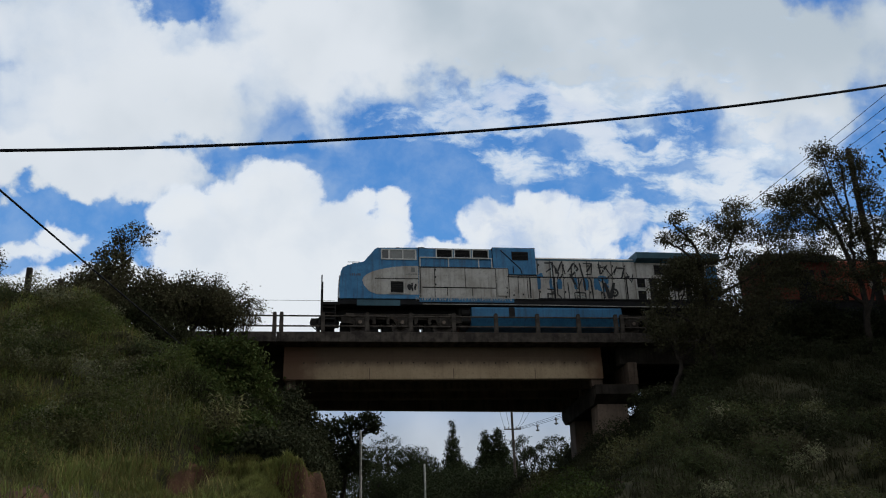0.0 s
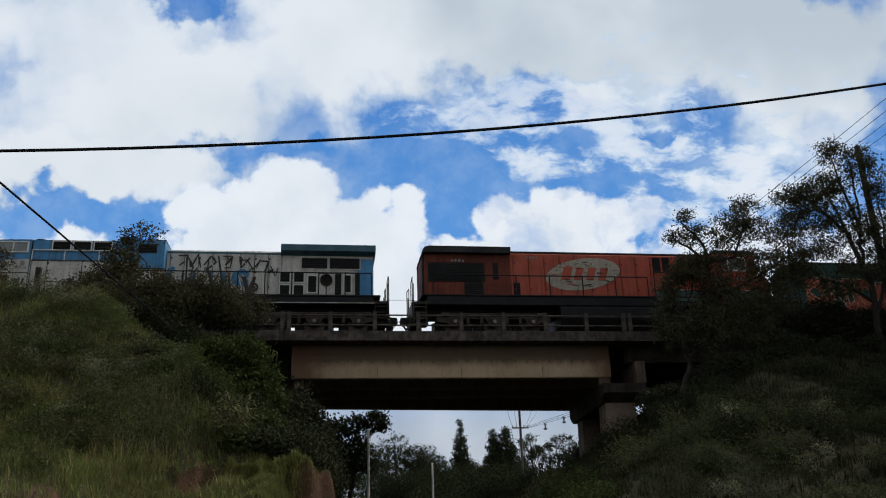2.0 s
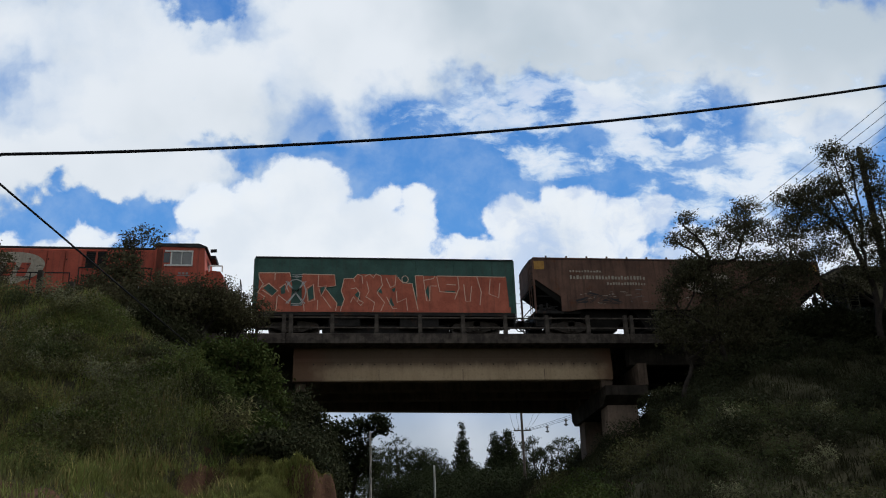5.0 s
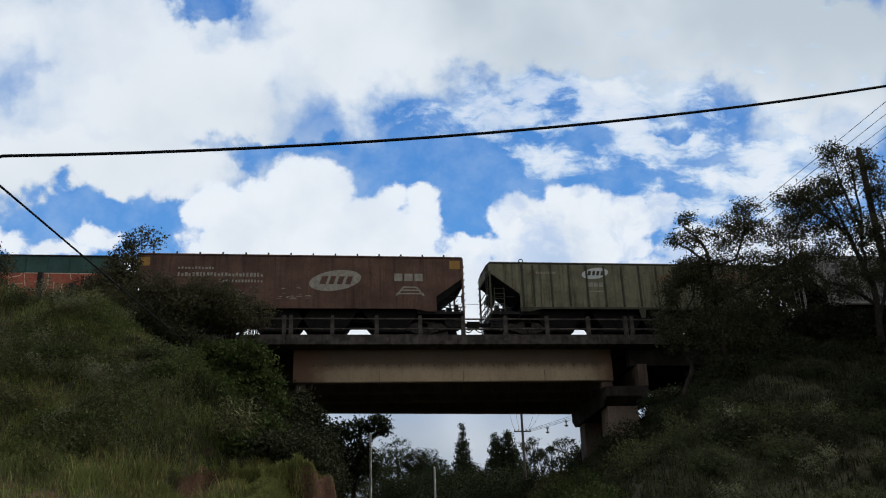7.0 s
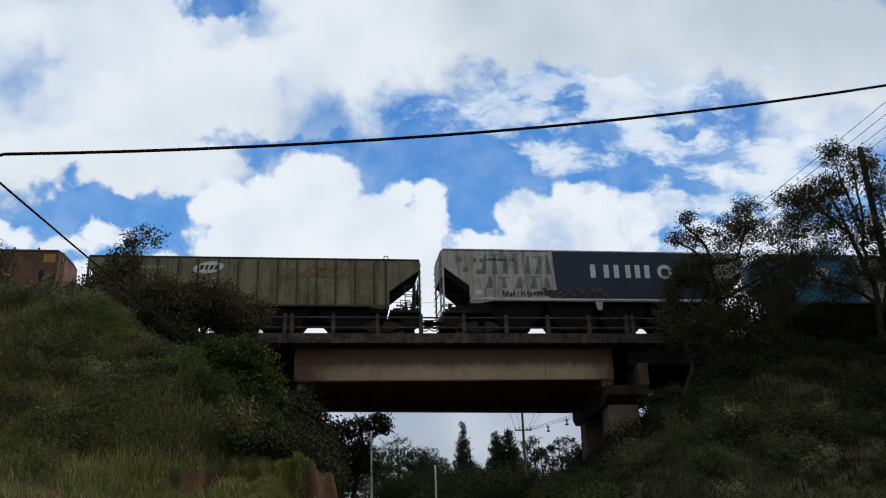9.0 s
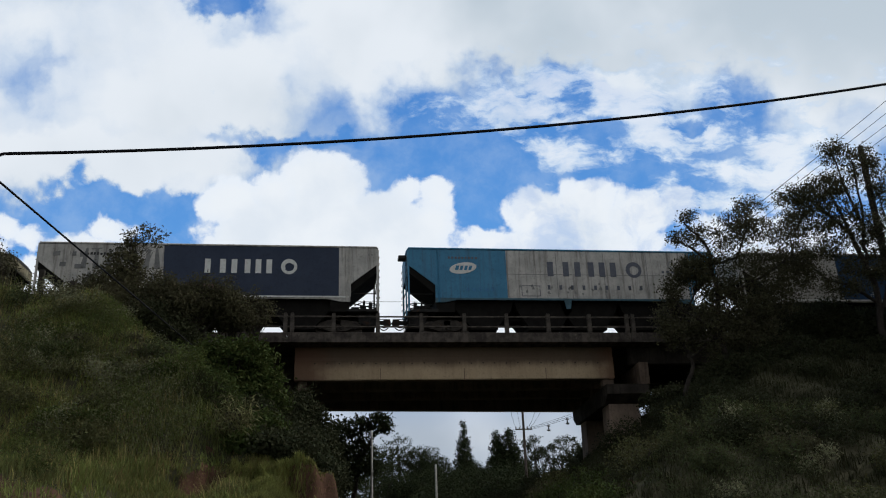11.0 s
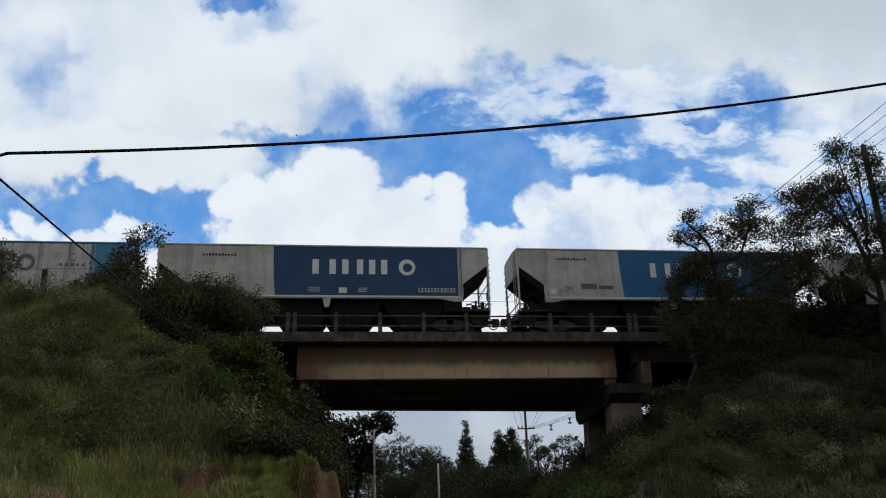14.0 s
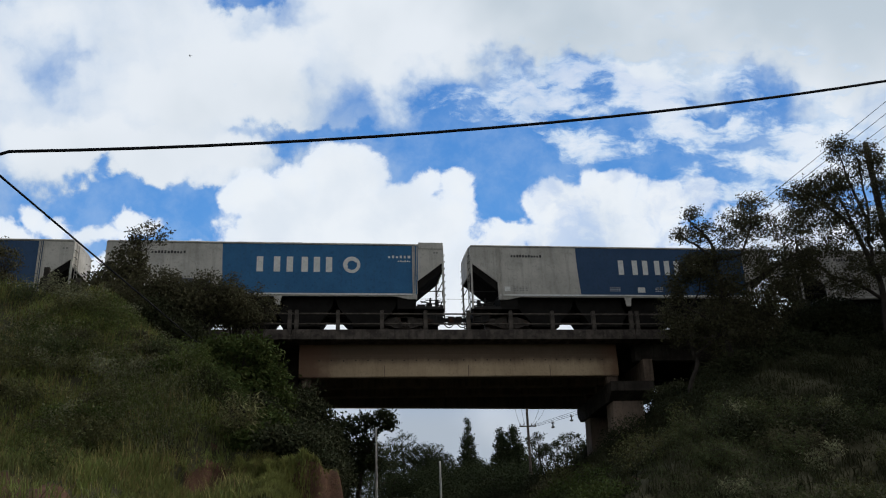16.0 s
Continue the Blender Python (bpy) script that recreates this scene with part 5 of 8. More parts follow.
# ------------------------------------------------------------ train: boxcar
def boxcar():
    u0, L = 45.3, 13.1
    w = thing("box_wagon", pose(u0, TRACK_Y, RAIL_Z), "dark green box wagon sprayed with orange block tags", "box wagon", "wagons of the train")
    bm = bmesh.new()
    box(bm, 0, L, NEAR, 1.5, 1.08, 3.93, 0.02)
    part("body", bm, BOX_GREEN, w)
    bm = bmesh.new()
    slab(bm, [(NEAR - 0.06, 3.92), (NEAR - 0.06, 3.98), (-0.9, 4.14), (0, 4.2), (0.9, 4.14), (1.56, 3.98), (1.56, 3.92)], -0.06, L + 0.06, axis="x")
    part("roof", tidy(bm), ROOF, w)
    for x, d in ((0, -1), (L, 1)):
        for k in range(11):
            bm = bmesh.new()
            z = 1.18 + 0.25 * k
            a, b = sorted((x, x + d * 0.09))
            box(bm, a, b, NEAR + 0.08, 1.42, z, z + 0.14, 0.015)
            part("end_corrugation", bm, BOX_GREEN, w)
        bm = bmesh.new()
        a, b = sorted((x + d * 0.002, x + d * 0.12))
        box(bm, a, b, NEAR, NEAR + 0.08, 1.08, 3.93)
        part("corner_post", bm, BOX_GREEN, w)
        coupler(w, x, d)
        ladder(w, x + d * 0.14, -1.1, 0.8, 3.9, 0.4, STEEL, along="y")
    for x in [0.05 + 1.0 * k for k in range(14)]:
        bm = bmesh.new()
        box(bm, x - 0.03, x + 0.03, NEAR - 0.035, NEAR + 0.002, 1.12, 3.9)
        part("side_rib", bm, BOX_GREEN, w)
    bm = bmesh.new()
    box(bm, 0, L, NEAR - 0.03, 1.53, 0.92, 1.08, 0.01)
    part("side_sill", bm, STEEL, w)
    bm = bmesh.new()
    box(bm, 0.1, L - 0.1, -0.3, 0.3, 0.7, 0.95)
    box(bm, 3.6, 5.2, -1.2, -0.5, 0.45, 0.92, 0.03)
    box(bm, 7.2, 9.2, -1.2, -0.4, 0.42, 0.92, 0.03)
    box(bm, 3.3, 9.8, -0.6, 0.6, 0.16, 0.7, 0.03)
    part("underframe", bm, STEEL, w)
    # four sprayed blocks with green gaps and pale, crooked outlines
    fills = ([(0.05, 1.12), (0.12, 2.1), (0.16, 3.14), (1.66, 3.14), (1.78, 2.5), (1.70, 1.12)],
             [(2.28, 1.12), (2.24, 3.08), (3.90, 3.04), (3.94, 2.46), (3.42, 2.36), (4.02, 1.56), (3.92, 1.12)],
             [(4.18, 1.12), (4.36, 1.76), (4.20, 2.2), (4.34, 2.84), (4.84, 2.88), (5.02, 3.10), (6.98, 3.06), (7.36, 2.62), (7.84, 2.62), (8.02, 1.7), (8.12, 1.12)],
             [(8.08, 1.12), (7.98, 3.04), (10.6, 3.06), (12.75, 3.02), (12.85, 1.12)])
    for k, o in enumerate(fills):
        plate(w, "tag_block", o, TAG_ORANGE, y=NEAR - 0.036, lift=0.002 + 0.001 * k, thick=0.006)
    plate(w, "tag_base", rect(0.1, 12.9, 1.1, 1.40), TAG_ORANGE, y=NEAR - 0.036, lift=0.008, thick=0.004)
    gaps = ([(0.36, 2.30), (0.62, 2.52), (1.04, 2.16), (0.80, 1.92)], [(1.20, 2.30), (1.42, 2.50), (1.46, 2.05), (1.26, 2.0)], [(2.54, 2.26), (2.80, 2.48), (2.86, 1.80), (2.62, 1.66)],
            [(3.16, 2.36), (3.44, 2.42), (3.22, 1.96)], [(4.88, 2.0), (5.1, 2.2), (5.18, 1.72)], [(6.0, 2.2), (6.2, 2.45), (6.3, 2.05)], [(6.75, 2.3), (6.98, 2.42), (6.9, 2.12)], [(8.5, 2.2), (8.66, 2.6), (8.7, 1.66)],
            [(9.5, 2.26), (10.05, 2.24), (10.0, 2.14), (9.55, 2.16)], [(6.62, 1.5), (6.72, 1.9), (6.9, 1.4)])
    for k, o in enumerate(gaps):
        plate(w, "tag_gap", o, BOX_GREEN, y=NEAR - 0.036, lift=0.018, thick=0.004)
    left_lines = ([(0.12, 3.10), (1.64, 3.12), (1.70, 2.90)], [(0.12, 3.10), (0.14, 2.85), (0.36, 2.52), (0.10, 2.08), (0.46, 1.86), (0.10, 1.12)], [(0.30, 2.34), (0.62, 2.56), (1.08, 2.18), (0.80, 1.88), (0.34, 2.2)],
                  [(0.92, 3.08), (0.92, 2.72)], [(1.06, 1.9), (1.02, 1.14)], [(1.16, 2.32), (1.44, 2.54), (1.62, 2.1)], [(1.1, 1.96), (1.66, 1.52)])
    left_lines += ([(2.24, 3.06), (3.88, 3.04), (3.94, 2.46), (3.40, 2.36), (4.02, 1.54), (3.94, 1.14)], [(2.50, 2.30), (2.82, 2.54), (2.90, 1.72), (2.58, 1.60), (2.5, 2.3)], [(3.08, 3.0), (3.06, 2.4), (3.5, 2.46), (3.22, 1.9), (3.1, 2.3)],
                   [(3.3, 1.9), (3.72, 1.3)], [(2.36, 1.5), (2.4, 1.14)], [(3.06, 1.7), (3.04, 1.2)])
    mid_lines = ([(4.18, 1.14), (4.38, 1.76), (4.22, 2.2), (4.36, 2.84), (4.84, 2.86), (4.9, 2.66)], [(4.84, 2.86), (5.04, 3.08), (5.26, 3.0), (5.3, 2.6)], [(5.4, 2.98), (5.66, 3.1), (5.84, 2.9), (5.98, 3.12), (6.22, 3.0)],
                 [(6.22, 3.0), (6.3, 2.5), (6.02, 2.1), (6.4, 1.6), (6.2, 1.14)], [(4.7, 2.3), (4.96, 2.36), (5.16, 2.1), (5.04, 1.6), (4.82, 1.9), (4.7, 1.6)], [(5.5, 2.7), (5.62, 2.2), (5.46, 1.9), (5.9, 1.6), (5.8, 1.14)])
    mid_lines += ([(6.5, 2.9), (6.7, 2.4), (6.94, 2.5), (7.0, 3.08), (7.3, 2.7)], [(7.3, 2.66), (7.82, 2.62), (8.0, 1.7), (8.1, 1.2)], [(7.0, 2.2), (7.04, 1.6), (7.5, 1.84), (7.56, 1.2)], [(6.5, 1.9), (6.8, 1.3), (7.04, 1.3)],
                  [(5.1, 1.72), (5.34, 1.6), (5.2, 1.44), (5.08, 1.56)], [(7.46 + 0.17 * math.cos(k * 0.7), 2.84 + 0.19 * math.sin(k * 0.7)) for k in range(10)])
    right_lines = ([(7.98, 3.04), (8.4, 3.04), (8.42, 2.8), (8.92, 2.9), (9.0, 3.04)], [(7.98, 3.04), (8.06, 1.9)], [(8.42, 2.8), (8.54, 1.7), (8.70, 1.7), (8.74, 2.5), (9.1, 2.5)], [(9.1, 3.04), (12.7, 3.02)], [(9.1, 3.0), (9.24, 2.2), (10.1, 2.14)],
                   [(9.6, 2.6), (10.1, 2.56)], [(10.2, 3.0), (10.24, 2.4), (10.0, 1.8)], [(10.5, 2.6), (10.56, 1.7), (10.8, 1.7), (10.9, 2.5)], [(11.2, 3.0), (11.4, 2.2), (11.3, 1.5)], [(11.9, 2.9), (11.8, 2.1), (12.3, 1.9), (12.4, 2.7)])
    for rows in (left_lines, mid_lines, right_lines):
        bm = bmesh.new()
        for k, line in enumerate(rows):
            ribbon(bm, line, 0.042, NEAR - 0.060 - 0.0008 * (k % 4), 0.1)
        tagged(part("tag_outline", tidy(bm), TAG_LINE, w), kind="stuff")
    bm = bmesh.new()      # white sprayed cross with a loose ring
    for d in (1, -1):
        for q in (0, 0.09):
            ribbon(bm, [(1.96 - d * (0.50 - q), 2.68), (1.96 - d * 0.1, 2.2), (1.96 + d * (0.38 + q), 1.52)], 0.06, NEAR - 0.066 - 0.004 * d, 0.4)
    ribbon(bm, [(1.96 + 0.5 * math.cos(k * 0.5), 2.12 + 0.66 * math.sin(k * 0.5)) for k in range(-3, 7)], 0.05, NEAR - 0.072)
    for z in (1.44, 1.52, 2.92, 3.02):
        ribbon(bm, [(1.74, z), (2.0, z - 0.02), (2.3, z + 0.02)], 0.045, NEAR - 0.068)
    tagged(part("white_cross", tidy(bm), TAG_WHITE, w), kind="stuff")
    freight_bogie(w, 1.9)
    freight_bogie(w, L - 1.9)
    VEHICLES.append((w, u0))


boxcar()


# ------------------------------------------------------------ train: locomotives
def loco_bogie(loco, axles, radius=0.52):
    parent = thing_part(loco, "bogie")
    a, b = axles[0], axles[-1]
    for s in (-1, 1):
        y = s * 0.95
        bm = bmesh.new()
        o = []
        o = [(a - 0.95, 0.62), (a - 0.95, 0.98), (a - 0.6, 1.08), (b + 0.6, 1.08), (b + 0.95, 0.98), (b + 0.95, 0.62), (b + 0.4, 0.55), (b + 0.25, 0.42), (b - 0.25, 0.42)]
        m = axles[1]
        o += [(b - 0.4, 0.78), (m + 0.45, 0.78), (m + 0.25, 0.42), (m - 0.25, 0.42), (m - 0.45, 0.78), (a + 0.4, 0.78), (a + 0.25, 0.42), (a - 0.25, 0.42), (a - 0.4, 0.55)]
        slab(bm, o, y - 0.1, y + 0.1)
        part("bogie_frame", tidy(bm), BOGIE, parent)
        for x in axles:
            bm = bmesh.new()
            box(bm, x - 0.24, x + 0.24, min(y, y + s * 0.2), max(y, y + s * 0.2), 0.40, 0.82, 0.03)
            tube(bm, [(x, y + s * 0.18, 0.6), (x, y + s * 0.27, 0.6)], 0.14, 12)
            part("axle_box", bm, BOGIE, parent)
            bm = bmesh.new()
            tube(bm, [(x, y + s * 0.272, 0.6), (x, y + s * 0.285, 0.6)], 0.09, 12)
            part("axle_cap", bm, RAIL_STEEL, parent)
        for x in ((a + m) / 2, (m + b) / 2):
            bm = bmesh.new()
            for k in (-0.35, 0.35):
                tube(bm, [(x + k, y + s * 0.14, 0.5), (x + k, y + s * 0.14, 0.98)], 0.09, 8)
            box(bm, x - 0.28, x + 0.28, min(y, y + s * 0.16), max(y, y + s * 0.16), 0.85, 1.0, 0.02)
            part("spring_gear", bm, BOGIE, parent)
        bm = bmesh.new()
        tube(bm, [(a - 0.7, y + s * 0.16, 1.02), (b + 0.7, y + s * 0.16, 1.02)], 0.03, 6)
        for x in (a - 0.5, b + 0.45):
            tube(bm, [(x - 0.2, y + s * 0.18, 0.98), (x + 0.2, y + s * 0.18, 0.98)], 0.10, 10)
        part("brake_cylinder", bm, RAILING, parent)
    bm = bmesh.new()
    box(bm, a - 0.5, b + 0.5, -0.8, 0.8, 0.75, 1.15)
    part("bogie_centre", bm, STEEL, parent)
    for x in axles:
        bm = bmesh.new()
        box(bm, x - 0.98, x + 0.98, -0.42, 0.42, 0.14, 0.78, 0.05)
        part("traction_motor", bm, STEEL, parent)
        wheelset(parent, x, radius)


def handrail(parent, xs, y, z0, z1, material, knee=None):
    bm = bmesh.new()
    for x in xs:
        tube(bm, [(x, y, z0), (x, y, z1)], 0.032, 6)
    tube(bm, [(xs[0], y, z1), (xs[-1], y, z1)], 0.032, 6)
    if knee:
        tube(bm, [(xs[0], y, knee), (xs[-1], y, knee)], 0.02, 6)
    part("handrail", bm, material, parent)


def louvre(parent, x0, x1, z0, z1, y, frame_mat=None, slats=6):
    """A dark opening with slats and, if given, a frame."""
    bm = bmesh.new()
    box(bm, x0, x1, y - 0.012, y + 0.002, z0, z1)
    g = part("grille", bm, BLACK, parent)
    bm = bmesh.new()
    for k in range(slats):
        z = z0 + (z1 - z0) * (k + 0.5) / slats
        slab(bm, [(y - 0.012, z), (y - 0.04, z - 0.02), (y - 0.04, z - 0.035), (y - 0.012, z - 0.015)], x0 + 0.02, x1 - 0.02, axis="x")
    tagged(part("slats", tidy(bm), STEEL, g), kind="stuff")
    if frame_mat:
        bm = bmesh.new()
        f = 0.05
        for a, b, c, d in ((x0 - f, x1 + f, z1, z1 + f), (x0 - f, x1 + f, z0 - f, z0), (x0 - f, x0, z0, z1), (x1, x1 + f, z0, z1)):
            box(bm, a, b, y - 0.05, y + 0.002, c, d)
        part("grille_frame", bm, frame_mat, g)


def end_gear(parent, x, d, steps_mat, rail_h=2.9):
    """The end platform: buffer beam, steps, handrails, hoses and coupler; d points outwards."""
    bm = bmesh.new()
    a, b = sorted((x, x + d * 0.9))
    box(bm, a, b, -1.45, 1.45, 1.42, 1.58, 0.02)
    a, b = sorted((x + d * 0.85, x + d * 0.95))
    box(bm, a, b, -1.35, 1.35, 0.78, 1.58, 0.02)
    part("end_platform", bm, STEEL, parent)
    bm = bmesh.new()
    slab(bm, [(x + d * 0.95, 0.75), (x + d * 0.95, 0.35), (x + d * 1.12, 0.16), (x + d * 1.15, 0.16), (x + d * 1.02, 0.75)], -1.3, 1.3)
    part("pilot", tidy(bm), STEEL, parent)
    for s in (-1, 1):
        for k in range(4):
            bm = bmesh.new()
            z = 0.38 + 0.3 * k
            a, b = sorted((x + d * 0.25, x + d * 0.85))
            box(bm, a, b, s * 1.22 - 0.2, s * 1.22 + 0.2, z, z + 0.05)
            part("step", bm, steps_mat, parent)
        bm = bmesh.new()
        for c in (0.23, 0.87):
            a = x + d * c
            box(bm, a - 0.02, a + 0.02, s * 1.44 - 0.02, s * 1.44 + 0.02, 0.35, 1.58)
        part("step_frame", bm, steps_mat, parent)
        bm = bmesh.new()
        a, b = sorted((x + d * 0.20, x + d * 0.90))
        box(bm, a, b, s * 1.0 - 0.02, s * 1.0 + 0.02, 0.30, 1.45)
        part("step_well", bm, BLACK, parent)
        bm = bmesh.new()
        for c, h in ((0.86, rail_h - 0.35), (0.92, rail_h)):
            tube(bm, [(x + d * c, s * 1.36, 1.0), (x + d * c, s * 1.36, h)], 0.026, 6)
        tube(bm, [(x + d * 0.90, s * 1.36, rail_h), (x + d * 0.90, s * 0.5, rail_h - 0.1), (x + d * 0.90, s * 0.5, 1.58)], 0.024, 6)
        part("end_handrail", bm, STEEL, parent)
        for k in (0.35, 0.5, 0.65):
            bm = bmesh.new()
            pts = [(x + d * (0.95 + 0.22 * math.sin(math.pi * j / 6)), s * k, 1.0 - 0.55 * j / 6) for j in range(7)]
            tube(bm, pts, 0.025, 6)
            part("air_hose", bm, BLACK, parent)
    coupler(parent, x + d * 0.55, d)


def blue_loco():
    u0 = 0.0
    w = thing("locomotive", pose(u0, TRACK_Y, RAIL_Z), "blue and pale grey diesel locomotive with sprayed tags", "locomotive", "locomotives")
    bm = bmesh.new()
    box(bm, 1.0, 21.75, -1.42, 1.42, 1.46, 1.80, 0.03)
    box(bm, 1.0, 21.75, -0.5, 0.5, 1.05, 1.47)
    part("underframe", bm, BLACK, w)
    bm = bmesh.new()
    tube(bm, [(5.3, -1.45, 1.50), (12.0, -1.45, 1.50), (16.2, -1.45, 1.46), (21.8, -1.45, 1.46)], 0.022, 6)
    part("brake_pipe", bm, LOCO_GREY, w)
    # cab with nose and sloping windshield
    def wide(bm, o, half):
        slab(bm, o, -half, half)
        return tidy(bm)
    o = [(1.10, 1.75), (1.06, 2.3), (1.12, 3.15), (1.22, 3.38), (1.5, 3.52), (2.30, 3.72), (2.86, 4.40), (2.98, 4.46), (5.12, 4.50), (5.12, 1.76), (1.80, 1.76)]
    part("cab_body", wide(bmesh.new(), o, 1.5), BLUE, w, "blue cab with a rounded nose")
    bm = bmesh.new()
    slab(bm, [(2.36, 3.76), (2.82, 4.33), (2.79, 4.36), (2.33, 3.79)], -1.35, -0.08)
    slab(bm, [(2.36, 3.76), (2.82, 4.33), (2.79, 4.36), (2.33, 3.79)], 0.08, 1.35)
    part("windshield", tidy(bm), GLASS_DARK, w)
    bm = bmesh.new()
    box(bm, 1.04, 1.099, -0.55, 0.05, 1.75, 3.0, 0.01)
    part("nose_door", bm, LOCO_GREY, w)
    for y in (-1.35, 0.75):
        bm = bmesh.new()
        box(bm, 1.05, 1.099, y, y + 0.6, 2.55, 3.0, 0.01)
        part("nose_window", bm, GLASS_DARK, w)
    # grey bow on the cab side
    bow = [(5.10, 1.98), (5.10, 3.52)] + [(5.0 - 2.78 * math.sin(math.pi / 2 * k / 8), 2.72 + 0.80 * math.cos(math.pi / 2 * k / 8)) for k in range(1, 9)]
    bow += [(2.30, 2.45), (2.55, 2.15), (2.95, 1.98)]
    plate(w, "grey_bow", bow, LOCO_GREY, label="pale grey curved flash")
    # side windows
    win = thing_part(w, "cab_window")
    for a, b, mat in ((3.24, 3.56, GLASS_DARK), (3.64, 4.28, CAB_GLASS), (4.34, 4.94, CAB_GLASS)):
        bm = bmesh.new()
        box(bm, a, b, NEAR - 0.012, NEAR + 0.002, 3.90, 4.36)
        part("pane", bm, mat, win)
    bm = bmesh.new()
    for a, b, c, d in ((3.18, 5.02, 3.84, 3.90), (3.18, 5.02, 4.36, 4.42), (3.18, 3.24, 3.90, 4.36), (3.56, 3.64, 3.90, 4.36), (4.28, 4.34, 3.90, 4.36), (4.94, 5.02, 3.90, 4.36)):
        box(bm, a, b, NEAR - 0.045, NEAR + 0.002, c, d)
    part("window_frame", bm, LOCO_TRIM, win)
    bm = bmesh.new()
    slab(bm, [(2.9, 4.44), (2.98, 4.50), (5.12, 4.545), (5.12, 4.49)], -1.46, 1.46)
    box(bm, 5.14, 9.05, -1.38, 1.38, 4.50, 4.56)
    box(bm, 9.07, 11.4, -1.42, 1.42, 4.60, 4.66)
    part("roof_skin", tidy(bm), ROOF, w)
    bm = bmesh.new()
    box(bm, 5.115, 5.145, -1.47, 1.47, 1.6, 4.48)
    box(bm, 9.048, 9.075, -1.44, 1.44, 3.5, 4.55)
    box(bm, 5.14, 9.05, -1.49, -1.44, 3.485, 3.51)
    part("body_gap", bm, BLACK, w)
    bm = bmesh.new()
    for a, b, c in ((1.5, 1.5, 3.66), (1.5, 2.1, 3.78), (2.1, 2.1, 3.66)):
        tube(bm, [(a, -1.2, 3.5 if a == b else c), (b, -1.2, c)], 0.018, 6)
    box(bm, 1.72, 1.9, -1.25, -1.05, 3.55, 3.72, 0.01)
    part("nose_rail", bm, BLACK, w)
    bm = bmesh.new()
    box(bm, 3.05, 3.3, -1.2, -0.9, 4.5, 4.6, 0.01)
    box(bm, 4.0, 4.16, -1.3, -1.1, 4.52, 4.6, 0.01)
    box(bm, 4.5, 4.66, -1.3, -1.1, 4.52, 4.6, 0.01)
    part("roof_fitting", bm, BLACK, w)
    louvre(w, 3.66, 4.32, 2.06, 2.66, NEAR - 0.02, LOCO_GREY)
    bm = bmesh.new()
    box(bm, 2.85, 5.1, NEAR - 0.03, NEAR - 0.005, 2.80, 2.84)
    part("seam", bm, STEEL, w)
    scribble(w, "small_tag", 4.55, 5.0, 2.15, 2.6, 3, TAG_BLACK, 31, width=0.14, y=NEAR - 0.02)
    bars(w, "number_mark", 1.6, 2.15, 2.95, 3.08, 6, MARK_BLUE)
    bars(w, "writing_mark", 4.45, 5.05, 3.02, 3.10, 5, MARK_GREY, y=NEAR - 0.02)
    plate(w, "small_emblem", rect(4.72, 4.92, 3.18, 3.42), MARK_GREY, y=NEAR - 0.02)
    # darker blue than the cab: the shade below it put into the colour
    plate(w, "blue_skirt", rect(1.95, 4.15, 1.40, 1.71), WING_BLUE, y=-1.43, lift=0.004)
    # equipment compartment behind the cab
    bm = bmesh.new()
    box(bm, 5.14, 9.05, -1.42, 1.42, 3.50, 4.52, 0.03)
    part("upper_compartment", bm, BLUE, w, "blue upper compartment with louvres")
    bm = bmesh.new()
    slab(bm, [(5.14, 1.82), (5.14, 3.495), (9.86, 3.495), (9.86, 3.08), (11.4, 3.08), (11.4, 1.82)], -1.48, 1.48)
    tidy(bm)
    part("lower_compartment", bm, LOCO_GREY, w, "pale grey equipment doors")
    bm = bmesh.new()
    for x, z0, z1 in ((5.2, 1.85, 3.45), (5.95, 1.85, 3.45), (7.55, 2.41, 3.45), (6.6, 1.95, 2.36), (7.9, 1.95, 2.36), (9.18, 1.85, 3.45), (9.86, 1.85, 3.45), (10.36, 1.85, 3.06), (10.86, 1.85, 3.06)):
        box(bm, x - 0.014, x + 0.014, -1.495, -1.478, z0, z1)
    box(bm, 5.3, 9.16, -1.495, -1.478, 2.36, 2.41)
    box(bm, 5.2, 9.84, -1.495, -1.478, 3.44, 3.47)
    part("seam", bm, STEEL, w)
    bm = bmesh.new()
    box(bm, 9.24, 9.80, -1.53, -1.478, 1.95, 3.42, 0.015)
    part("equipment_door", bm, LOCO_GREY, w)
    bm = bmesh.new()
    for x, z in ((9.74, 2.35), (9.74, 2.1), (10.1, 1.98), (10.6, 2.02), (5.99, 3.3), (5.99, 2.9), (5.99, 2.5)):
        box(bm, x - 0.03, x + 0.03, -1.55, -1.478, z, z + 0.07)
    part("door_latch", bm, BLACK, w)
    bm = bmesh.new()
    box(bm, 9.88, 11.4, -1.462, 1.462, 3.085, 3.15)
    part("body_gap", bm, BLACK, w)
    bm = bmesh.new()
    box(bm, 9.07, 11.4, -1.46, 1.46, 3.152, 4.62, 0.03)
    part("fan_housing", bm, BLUE, w, "raised blue fan housing")
    bm = bmesh.new()
    tube(bm, [(9.5, -1.475, 4.5), (10.0, -1.475, 4.0), (10.55, -1.475, 3.45), (10.6, -1.475, 3.2)], 0.025, 6)
    tube(bm, [(10.15, -1.475, 3.2), (10.15, -1.475, 3.6)], 0.025, 6)
    part("conduit", bm, BLACK, w)
    louvre(w, 10.1, 11.0, 3.95, 4.42, -1.462)
    for a in (6.10, 7.06, 8.02):
        louvre(w, a, a + 0.80, 4.02, 4.46, -1.422, LOCO_TRIM)
